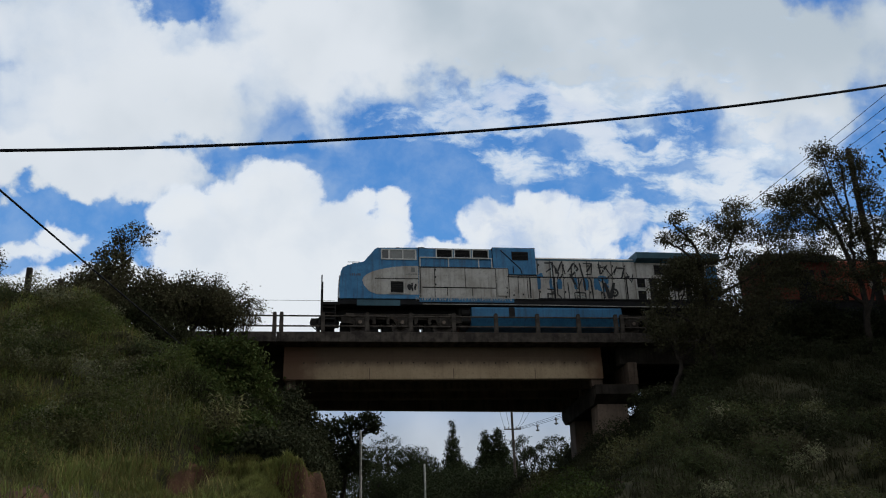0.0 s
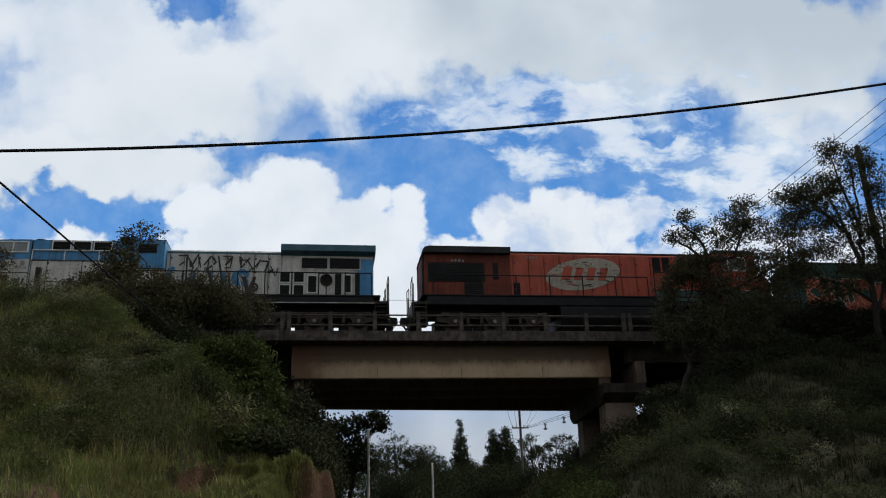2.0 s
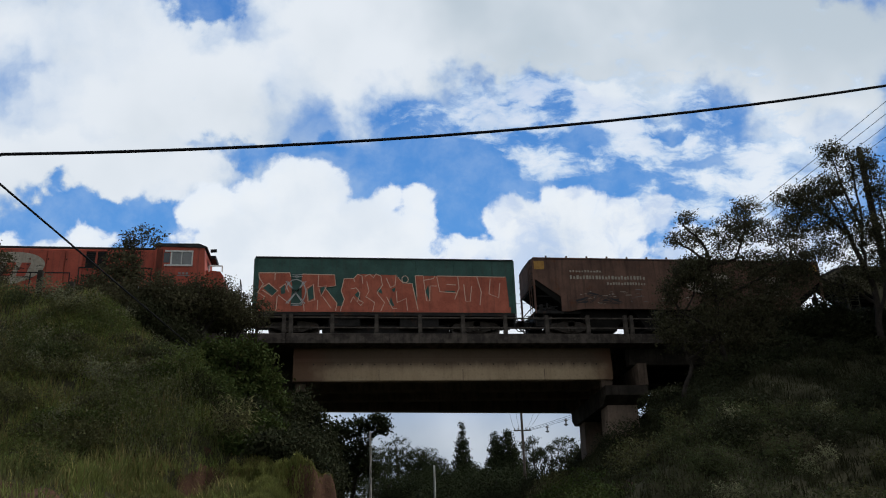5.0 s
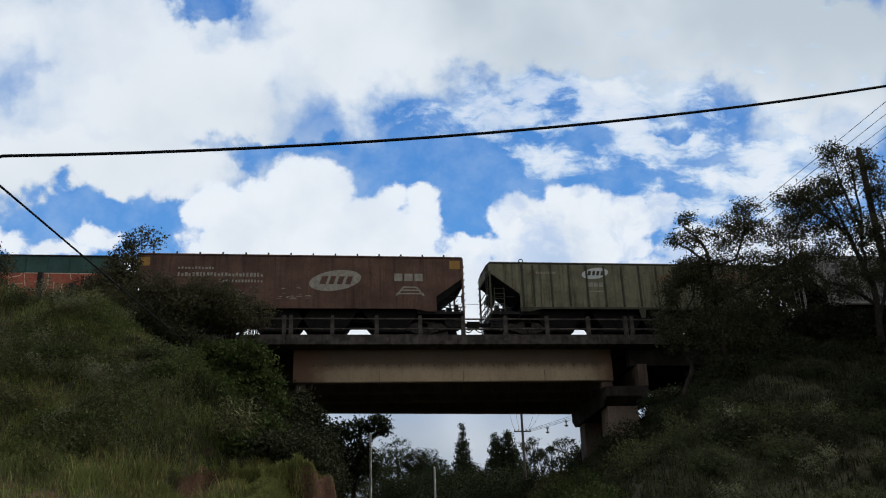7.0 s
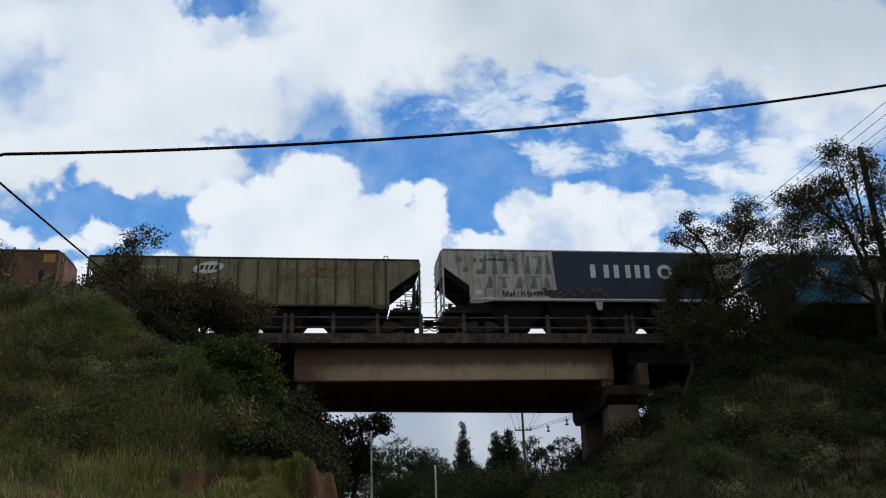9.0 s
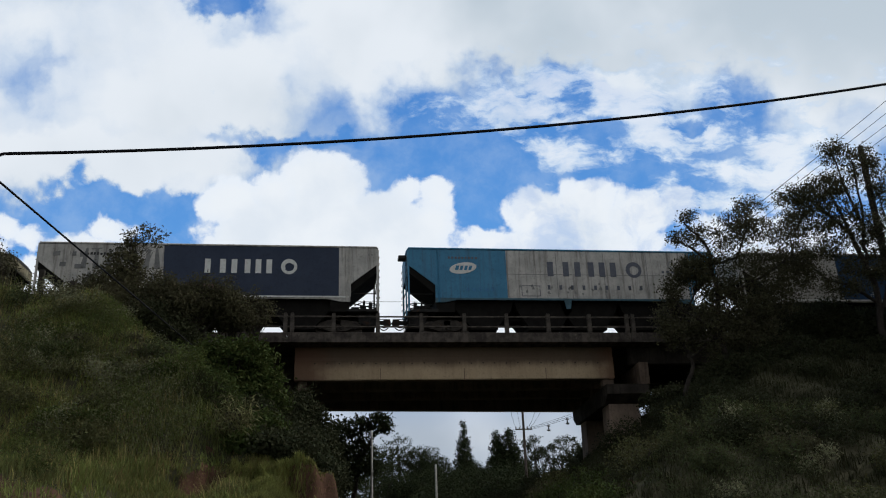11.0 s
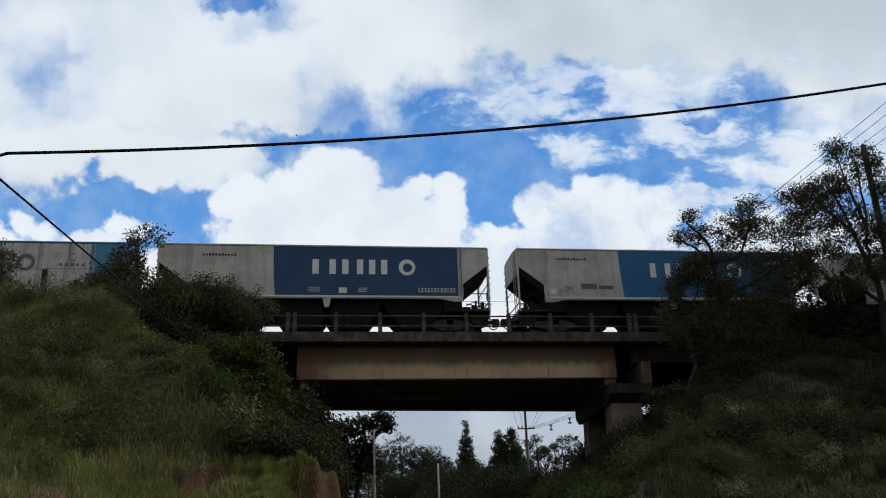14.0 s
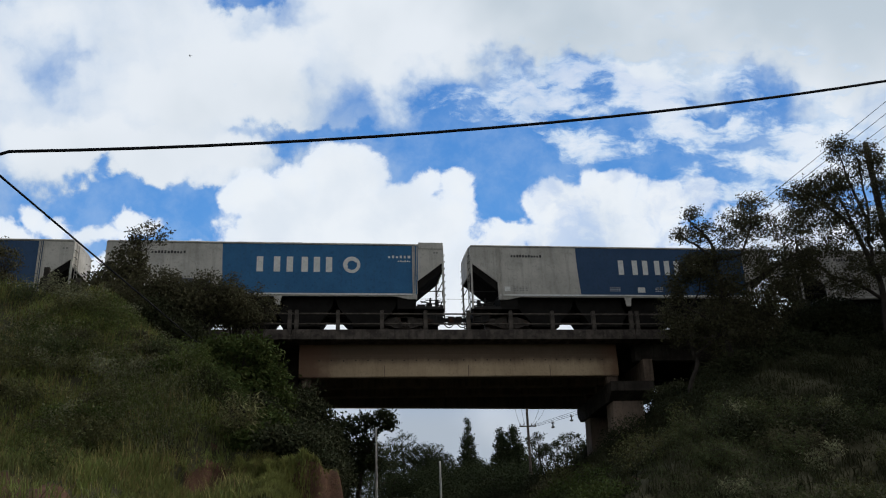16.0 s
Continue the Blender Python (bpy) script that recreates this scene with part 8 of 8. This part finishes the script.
    spots_l += [(float(a), float(b)) for a, b in zip(rng.uniform(-11.6, -9.2, 4), rng.uniform(29.6, 31.6, 4))] + [(float(a), float(b)) for a, b in zip(rng.uniform(-9.8, -5.2, 9), rng.uniform(24.2, 28.6, 9))]
    for i, (x, y) in enumerate(spots_l):
        h = rng.uniform(0.3, 0.6)
        plant("weed", x, y, uneven(rng, h * 1.1), LEAF_PALE if i % 3 == 0 else LEAF_OLIVE, 0.085, 64, 15, 0.15, 140 + i, "grey-green weed among the grass", "weed", "bank weeds",
              trunk_r=0.02, limbs=5, slim=0.4, upright=0.4)
    # beyond the bridge
    branched("tree", (1.8, 54.0, 1.6), [[(1.8, 54, 1.4), (1.8, 54, 4.2), (2.0, 54, 5.6), (2.5, 54, 7.0), (3.0, 54, 7.9), (3.8, 54, 8.8)], [(1.9, 54, 5.0), (0.9, 54, 7.0), (0.35, 54, 8.1)],
                                        [(1.9, 54, 4.4), (0.6, 54, 5.4), (-0.2, 54, 6.8)], [(2.3, 54, 6.5), (2.2, 54, 7.6), (2.3, 54, 8.6)]],
             [(3.3, 54, 8.7, 0.95, 0.8, 0.6), (2.3, 54, 8.3, 1.0, 0.9, 0.75), (0.9, 54, 7.9, 1.1, 1.0, 1.2), (0.0, 54, 7.0, 1.1, 1.0, 1.4), (2.0, 54, 7.0, 1.3, 0.9, 0.8), (0.9, 54, 5.6, 1.4, 1.0, 1.1), (2.6, 54, 5.9, 1.0, 0.9, 0.8),
              (3.7, 54, 8.3, 0.4, 0.5, 0.4), (-0.6, 54, 5.5, 1.3, 1.0, 1.4)],
             LEAF_FAR, 0.23, 460, 17, 0.22, 21, "dark broadleaf tree beyond the bridge", "tree", "trees beyond the bridge", trunk_r=0.17)
    for i, (x, y, w, h, crown) in enumerate(((10.2, 118, 4.4, 10.9, 0), (15.2, 122, 3.0, 9.4, 0), (6.0, 112, 4.5, 9.0, 0), (30.5, 126, 2.6, 10.4, 1), (33.4, 128, 2.6, 9.4, 1), (36.5, 128, 2.8, 10.9, 1),
                                             (21.8, 124, 2.6, 7.4, 0), (28.4, 124, 2.8, 8.6, 0), (40.0, 130, 3.0, 10.2, 1), (32.0, 127, 2.2, 11.2, 1), (38.2, 129, 2.4, 11.4, 1), (35.0, 128, 2.2, 10.0, 1), (12.8, 116, 3.0, 8.8, 0), (2.0, 106, 4.0, 8.5, 0))):
        bl = [(0, 0, h * 0.78, w * 0.6, w * 0.6, h * 0.19), (-w * 0.5, 0, h * 0.62, w * 0.5, w * 0.5, h * 0.17), (w * 0.5, 0, h * 0.66, w * 0.5, w * 0.5, h * 0.16)]
        bl.append((0, 0, h * 0.36, w * 1.1, w * 0.8, h * 0.32))
        if crown:      # bare stems with small tufts at the top
            bl = [(0, 0, h * 0.93, w * 0.42, w * 0.4, h * 0.06), (-w * 0.42, 0, h * 0.82, w * 0.34, w * 0.3, h * 0.05), (w * 0.45, 0, h * 0.78, w * 0.34, w * 0.3, h * 0.05), (w * 0.1, 0, h * 0.68, w * 0.3, w * 0.3, h * 0.04)]
        plant("distant_tree", x, y, bl, LEAF_FAR, 0.24, 56 if crown else 420, 20, 0.22, 200 + i, "dark distant tree against the pale sky", "tree", "distant trees", trunk_r=0.2, limbs=8, z=5.0)
    for i, (x, y, h, w, lay, bow) in enumerate(((19.6, 119, 12.2, 2.5, 11, 0.85), (24.4, 119, 11.2, 2.1, 10, 1.7), (26.2, 119, 12.0, 2.4, 11, 1.8))):
        bl = [(0, 0, h * (0.25 + 0.72 * k / (lay - 1)), w * (1.0 - 0.92 * (k / (lay - 1)) ** bow), w * (1.0 - 0.92 * (k / (lay - 1)) ** bow), h * 0.05) for k in range(lay)]
        plant("conifer", x, y, bl, LEAF_FAR, 0.3, 620, 16, 0.22, 230 + i, "tall dark conifer with tiered branches on the far hillside", "tree", "distant conifers", trunk_r=0.2, limbs=22, z=5.0, fork=0.5)
    for i in range(34):
        x, y = float(rng.uniform(17, 27) if i % 4 else rng.uniform(-6, 0.5)), float(rng.uniform(50.5, 62))
        h = rng.uniform(0.8, 1.4)
        plant("bush", x, y, [(0, 0, h * 0.6, h * 1.0, h * 0.9, h * 0.7), (h * 0.7, 0, h * 0.3, h * 0.8, h * 0.8, h * 0.5)], LEAF_DARK, 0.24, 150, 16, 0.25, 300 + i,
              "dark bush on the slope behind the bridge", "bush", "bushes behind the bridge", trunk_r=0.06, limbs=4)
    for i in range(44):
        x, y = rng.uniform(0, 1), rng.uniform(62, 112)
        x = (0.05 + 0.32 * x) * y
        s = rng.uniform(1.4, 2.6)
        plant("distant_bush", x, y, [(0, 0, s * 0.8, s * 1.3, s, s * 0.9), (s * 0.8, 0, s * 0.5, s, s, s * 0.7)], LEAF_FAR, 0.20, 220, 20, 0.3, 260 + i, "dark bush in the valley beyond the bridge", "bush", "distant bushes",
              trunk_r=0.08, limbs=3)


plants()


def grass_field(name, rng, n, xr, yr, keep, lo, hi, width, material, label):
    """Bent blades in tufts over the banks."""
    x, y = rng.uniform(*xr, n // 8), rng.uniform(*yr, n // 8)
    ok = keep(x, y)
    x, y = np.repeat(x[ok], 8), np.repeat(y[ok], 8)
    m = len(x)
    x, y = x + rng.normal(0, 0.10, m), y + rng.normal(0, 0.10, m)
    z = height(x, y) - 0.03
    h = rng.uniform(lo, hi, m) * (0.75 + 0.45 * np.sin(x * 1.7 + 0.6 * y) * np.cos(y * 1.3))
    a = rng.uniform(0, 2 * np.pi, m)
    lean = h * rng.uniform(0.15, 0.7, m)
    dx, dy = np.cos(a), np.sin(a)
    w = width * rng.uniform(0.6, 1.3, m)
    p0 = np.stack([x - dy * w, y + dx * w, z], 1)
    p1 = np.stack([x + dy * w, y - dx * w, z], 1)
    mx, my, mz = x + dx * lean * 0.35, y + dy * lean * 0.35, z + h * 0.6
    p2 = np.stack([mx + dy * w * 0.8, my - dx * w * 0.8, mz], 1)
    p3 = np.stack([mx - dy * w * 0.8, my + dx * w * 0.8, mz], 1)
    tx, ty, tz = x + dx * lean, y + dy * lean, z + h * 0.95
    p4 = np.stack([tx + dy * w * 0.15, ty - dx * w * 0.15, tz], 1)
    p5 = np.stack([tx - dy * w * 0.15, ty + dx * w * 0.15, tz], 1)
    v = np.stack([p0, p1, p2, p3, p4, p5], 1).reshape(-1, 3)
    i = np.arange(m) * 6
    f = np.concatenate([np.stack([i, i + 1, i + 2, i + 3], 1), np.stack([i + 3, i + 2, i + 4, i + 5], 1)])
    return tagged(raw_mesh(name, v, f, material), label, "grass", kind="stuff")


def herb_layer(name, rng, n, xr, yr, keep, lo, hi, size, material, label):
    """Low leafy herbs in drifts between the grass."""
    x, y = rng.uniform(*xr, n // 14), rng.uniform(*yr, n // 14)
    drift = np.sin(x * 0.8 + 1.7 * np.sin(y * 0.5)) + np.cos(y * 0.9 - 0.7 * x) + 0.8 * np.sin(2.3 * x + 1.1 * y)
    ok = keep(x, y) & (drift > rng.uniform(-0.9, 1.1, len(x)))
    x, y = np.repeat(x[ok], 14), np.repeat(y[ok], 14)
    h = np.repeat(rng.uniform(lo, hi, ok.sum()), 14)
    x, y = x + rng.normal(0, 0.16, len(x)), y + rng.normal(0, 0.16, len(x))
    pts = np.stack([x, y, height(x, y) + h * rng.uniform(0.25, 1.0, len(x))], 1)
    return tagged(leaf_mesh(name, pts, size, rng, material, None, 0.20, 0.55), label, "herbs", kind="stuff")


def grasses():
    rng = np.random.default_rng(5)

    def steep(x, y):
        return np.abs(height(x, y + 0.12) - height(x, y - 0.12)) + np.abs(height(x + 0.12, y) - height(x - 0.12, y)) > np.where(y < 22.5, 0.46, 0.62)

    def left(x, y):
        thin = (np.sin(x * 57.3 + y * 91.7) > 0.15) & ((x < -1.0) | (y < 21.3))
        return (height(x, y) < 10.6) & (~steep(x, y) | (y > 23.2) | thin) & (x < 0.5 - 0.4 * np.sin(y * 1.7))

    def sunny(x, y):
        return left(x, y) & ((x + 0.35 * (y - 24) + 0.5 * np.sin(y * 2.1) < -3.2) | (y < 22.5 + 0.3 * np.sin(x * 2.2)) & (x < -3.6)) & ((y > 21.9) | (x < -1.9) & (y < 20.8) | (x < -3.6))

    def verge(x, y):
        return (y > 17.0 + 0.3 * np.sin(1.7 * x)) | (np.sin(x * 31.7 + y * 17.3) > 0.45)

    def herby(x, y):
        return sunny(x, y) & ((y > 22.6) | (x < -5.5))

    def plumes(x, y):
        return sunny(x, y) & (np.sin(x * 1.1 + 0.7) + np.cos(y * 0.9 + 0.6 * x) > 0.5 - 0.5 * sstep(-x, 8.0, 12.0))

    # where darker grass and herbs stand for the hollow's shade
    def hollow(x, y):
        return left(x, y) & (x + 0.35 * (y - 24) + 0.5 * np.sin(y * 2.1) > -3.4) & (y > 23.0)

    def ledge(x, y):
        return (height(x, y) > np.where(x > -1.0, 3.18, np.where(x > -1.9, 2.6, 3.1))) & (height(x, y) < 3.66 + 0.08 * np.sin(3 * x)) & (x < 0.35) & (y < 22.8)

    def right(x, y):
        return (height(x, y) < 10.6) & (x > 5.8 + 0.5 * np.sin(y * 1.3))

    grass_field("bank_grass", rng, 125000, (-17, 0.8), (15, 36), lambda x, y: sunny(x, y) & verge(x, y), 0.18, 0.55, 0.012, GRASS, "green grass on the sunny bank")
    grass_field("bank_grass", rng, 26000, (-2.4, -0.35), (18.6, 21.9), lambda x, y: (height(x, y) > 1.6) & (x < -0.75 + 0.3 * np.sin(5 * y)), 0.10, 0.26, 0.011, FRESH_GRASS, "fresh grass hanging over the cut")
    grass_field("bank_grass", rng, 60000, (-7, 0.8), (22, 34), hollow, 0.2, 0.6, 0.012, SHADED_GRASS, "grass in the hollow below the bushes, shade put into its colour")
    grass_field("bank_grass", rng, 30000, (-6, 0.6), (21.2, 22.9), ledge, 0.06, 0.15, 0.010, FRESH_GRASS, "fresh green grass on the ledge above the cut")
    grass_field("bank_grass", rng, 12000, (-4.4, 0.5), (21.1, 22.4), ledge, 0.05, 0.16, 0.009, DRY_GRASS, "dry roots and grass hanging over the soil cut")
    grass_field("bank_grass", rng, 16000, (-17, 0.8), (16.5, 36), sunny, 0.35, 0.75, 0.009, DRY_GRASS, "dry seed stalks among the grass")
    grass_field("bank_grass", rng, 90000, (5.5, 30), (17, 50), right, 0.2, 0.55, 0.014, SHADED_GRASS, "rough grass on the right bank, shade put into its colour")
    grass_field("bank_grass", rng, 16000, (-9, -1.9), (19.2, 20.9), left, 0.14, 0.34, 0.010, FRESH_GRASS, "short fresh grass below the ledge")
    herb_layer("bank_herbs", rng, 210000, (-17, 0.6), (18, 36), herby, 0.2, 0.7, 0.12, LEAF_MID, "green leafy herbs in drifts on the bank")
    herb_layer("bank_herbs", rng, 80000, (-17, 0.6), (18, 36), herby, 0.3, 0.85, 0.10, LEAF_OLIVE, "greyish herbs in drifts on the bank")
    herb_layer("bank_herbs", rng, 60000, (-8, 0.6), (22, 34), hollow, 0.3, 0.8, 0.12, LEAF_BUSH, "leafy herbs in the hollow, shade put into their colour")
    herb_layer("bank_herbs", rng, 110000, (-17, 0.0), (21, 36), plumes, 0.5, 1.0, 0.075, LEAF_PALE, "pale flowering weeds on the bank")
    herb_layer("bank_herbs", rng, 170000, (6, 30), (18, 46), right, 0.2, 0.6, 0.10, LEAF_DARK, "leafy ground cover on the right bank, shade put into its colour")
    herb_layer("bank_herbs", rng, 60000, (8, 30), (18, 25.5), right, 0.3, 0.8, 0.10, LEAF_WEED, "yellowish weeds on the shaded bank")


grasses()


# ------------------------------------------------------------ poles and wires
def wire(name, a, b, sag, r, label, category="cable", group="overhead wires"):
    bm = bmesh.new()
    a, b = Vector(a), Vector(b)
    pts = [a.lerp(b, k / 24) - Vector((0, 0, 4 * sag * (k / 24) * (1 - k / 24))) for k in range(25)]
    tube(bm, pts, r, 6)
    return tagged(part(name, bm, WIRE), label, category, group)


def pole(x, y, z0, z1, r, material, label, arms=(), group="utility poles", lean=(0, 0)):
    p = thing("utility_pole", pose(x, y, z0), label, "utility pole", group)
    bm = bmesh.new()
    tube(bm, [(0, 0, -1), (lean[0], lean[1], z1 - z0)], [r * 1.15, r * 0.8], 10)
    part("shaft", bm, material, p)
    for z, half in arms:
        bm = bmesh.new()
        box(bm, -half, half, -0.06, 0.06, z - z0 - 0.06, z - z0 + 0.06, 0.01)
        part("crossarm", bm, WOOD_POLE, p)
        for k in (-0.9, -0.45, 0.45, 0.9):
            bm = bmesh.new()
            tube(bm, [(half * k, 0, z - z0 + 0.06), (half * k, 0, z - z0 + 0.16), (half * k, 0, z - z0 + 0.26)], [0.03, 0.07, 0.05], 8)
            part("insulator", bm, PORCELAIN, p)
    return p


def lines():
    # thick cable over the road, its joint and the branch down to the bank
    wire("overhead_cable", (-6.12, 15.0, 8.70), (22.0, 15.0, 13.38), 0.80, 0.031, "thick black cable strung across the road")
    wire("cable_tail", (-6.12, 15.0, 8.70), (-7.4, 15.0, 8.25), 0.02, 0.03, "end of the thick cable, bent down at a joint")
    wire("branch_cable", (-6.28, 12.0, 7.98), (-5.1, 31.5, 8.76), 0.0, 0.022, "black cable running down to the bank")
    wire("trackside_wire", (-60, 52, 16.4), (80, 52, 16.4), 0.1, 0.012, "thin wire along the railway")
    for x in (-60, 80):
        pole(x, 52, 8.0, 16.6, 0.15, WOOD_POLE, "wooden pole carrying the trackside wire")
    pole(27.2, 35.0, 9.0, 20.0, 0.18, DARK_POLE, "dark wooden utility pole among the trees")
    for k in range(4):
        wire("power_line", (19.5 + 0.5 * k, 40 + k, 15.5), (31.0 + 0.7 * k, 30.0, 24.2 - 0.2 * k), 0.1, 0.014, "thin power line above the trees")
    pole(2.85, 53, 1.0, 8.1, 0.075, PALE_POLE, "pale slim concrete pole beyond the bridge")
    pole(7.4, 57, 0.5, 6.25, 0.08, PALE_POLE, "short pale post beyond the bridge")
    pole(19.2, 80, 2.0, 14.0, 0.14, WOOD_POLE, "tall dark pole with a crossarm beyond the bridge", arms=((11.3, 0.85),))
    for k in range(3):
        wire("power_line", (19.2 + 0.35 * k, 80, 11.25), (35.7, 69.5 + 0.5 * k, 15.95 - 0.4 * k), 0.12, 0.014, "thin power line beyond the bridge")
    for k, (a, b) in enumerate(((18.4, 17.6), (18.9, 18.3), (19.7, 20.6), (19.9, 21.4))):
        wire("drop_wire", (a, 80, 11.5), (b, 79.0, 14.2), 0.35, 0.012, "thin wire looping up from the crossarm")
    for x, y, z in ((21.47, 79.0, 11.29), (23.16, 78.2, 11.81)):
        bm = bmesh.new()
        tube(bm, [(x, y, z - 0.34), (x, y, z - 0.2), (x, y, z - 0.16), (x, y, z + 0.1), (x, y, z + 0.14), (x, y, z + 0.3)], [0.10, 0.22, 0.07, 0.07, 0.2, 0.08], 10)
        tagged(part("line_insulator", bm, PORCELAIN), "dark insulator fixed on a power line", "insulator", "line insulators")
    for x, z in ((-11.05, 1.15), (-9.85, 0.7)):
        bm = bmesh.new()
        y = 32.2
        box(bm, x - 0.10, x + 0.10, y - 0.08, y + 0.08, float(height(x, y)) - 0.2, float(height(x, y)) + z, 0.015)
        tagged(part("marker_post", bm, DARK_POLE), "short dark post in the grass by the track", "post", "marker posts")


lines()


# ------------------------------------------------------------ what moves
SHIFT = [(0.0, 0.0), (0.5, -4.58), (1.0, -9.64), (1.5, -14.36), (2.0, -19.33), (2.5, -24.07), (3.0, -29.19), (3.5, -33.93), (4.0, -39.04), (4.2, -40.99), (5.0, -48.82),
         (5.6, -54.72), (6.3, -61.61), (6.5, -63.59), (7.0, -68.86), (7.5, -73.70), (8.0, -78.90), (8.5, -83.68), (9.0, -88.87), (9.2, -90.85)]
SHIFT += [(9.8, -96.80), (10.5, -103.77), (11.3, -111.78), (11.5, -113.79), (12.0, -119.13), (12.5, -124.02), (13.0, -129.35), (13.5, -134.25), (14.0, -139.65), (14.5, -144.60),
          (15.0, -149.93), (15.5, -154.94), (16.0, -160.41)]
DRIFT = [(0.0, -49, 16), (4.0, -23, 10), (6.5, -13, 4.5), (9.0, 0, 0), (11.5, 14, -5), (14.0, 29, -9), (16.0, 41, -13)]

FLIGHT = [(0.0, 160.0, 330.0, 30.0), (8.0, 80.0, 190.0, 24.0), (13.3, 5.6, 69.0, 26.0), (13.6, 1.02, 67.65, 33.97), (14.2, -5.27, 66.50, 35.88), (14.5, -9.03, 66.02, 36.02), (14.8, -13.00, 65.23, 36.25), (15.1, -14.94, 64.48, 36.88), (15.4, -14.59, 63.68, 38.43), (15.7, -13.34, 63.42, 39.34), (16.0, -12.34, 62.76, 40.76)]


def bird():
    b = thing("bird", pose(*FLIGHT[0][1:]), "small dark bird gliding under the clouds", "bird")
    bm = bmesh.new()
    tube(bm, [(-0.10, 0, 0), (-0.04, 0, 0.008), (0.02, 0, 0.01), (0.07, 0, 0.008), (0.10, 0, 0.0)], [0.009, 0.026, 0.03, 0.02, 0.006], 8)
    part("body", bm, BLACK, b)
    for s in (-1, 1):
        bm = bmesh.new()
        slab(bm, [(0.035, 0), (0.02, s * 0.08), (-0.02, s * 0.17), (-0.035, s * 0.165), (-0.02, s * 0.07), (-0.035, 0)], 0.012, 0.02, axis="z")
        part("wing", tidy(bm), BLACK, b)
    bm = bmesh.new()
    slab(bm, [(-0.08, 0.0), (-0.15, 0.035), (-0.15, -0.035)], 0.0, 0.008, axis="z")
    part("tail", tidy(bm), BLACK, b)
    return b


swift = bird()


def motions():
    """The train runs over the bridge, its wheels roll, and the clouds drift."""
    for w, u0 in VEHICLES:
        walk(w, [(t, pose(u0 + s, TRACK_Y, RAIL_Z)) for t, s in SHIFT])
    ts, ss = zip(*SHIFT)
    n = 480
    steps = [16.0 * k / n for k in range(n + 1)]
    run = [float(np.interp(t, ts, ss)) for t in steps]
    for ob, place, radius in TURNING:
        walk(ob, [(t, Matrix.Translation(place) @ Matrix.Rotation(s / radius, 4, "Y")) for t, s in zip(steps, run)])
    walk(swift, [(t, pose(x, y, z, 12, 0, 180)) for t, x, y, z in FLIGHT])
    walk(sky, [(t, SKY_AXES @ Matrix.Rotation(-a / 1450, 4, "Y") @ Matrix.Rotation(-b / 1450, 4, "X")) for t, a, b in DRIFT])


motions()
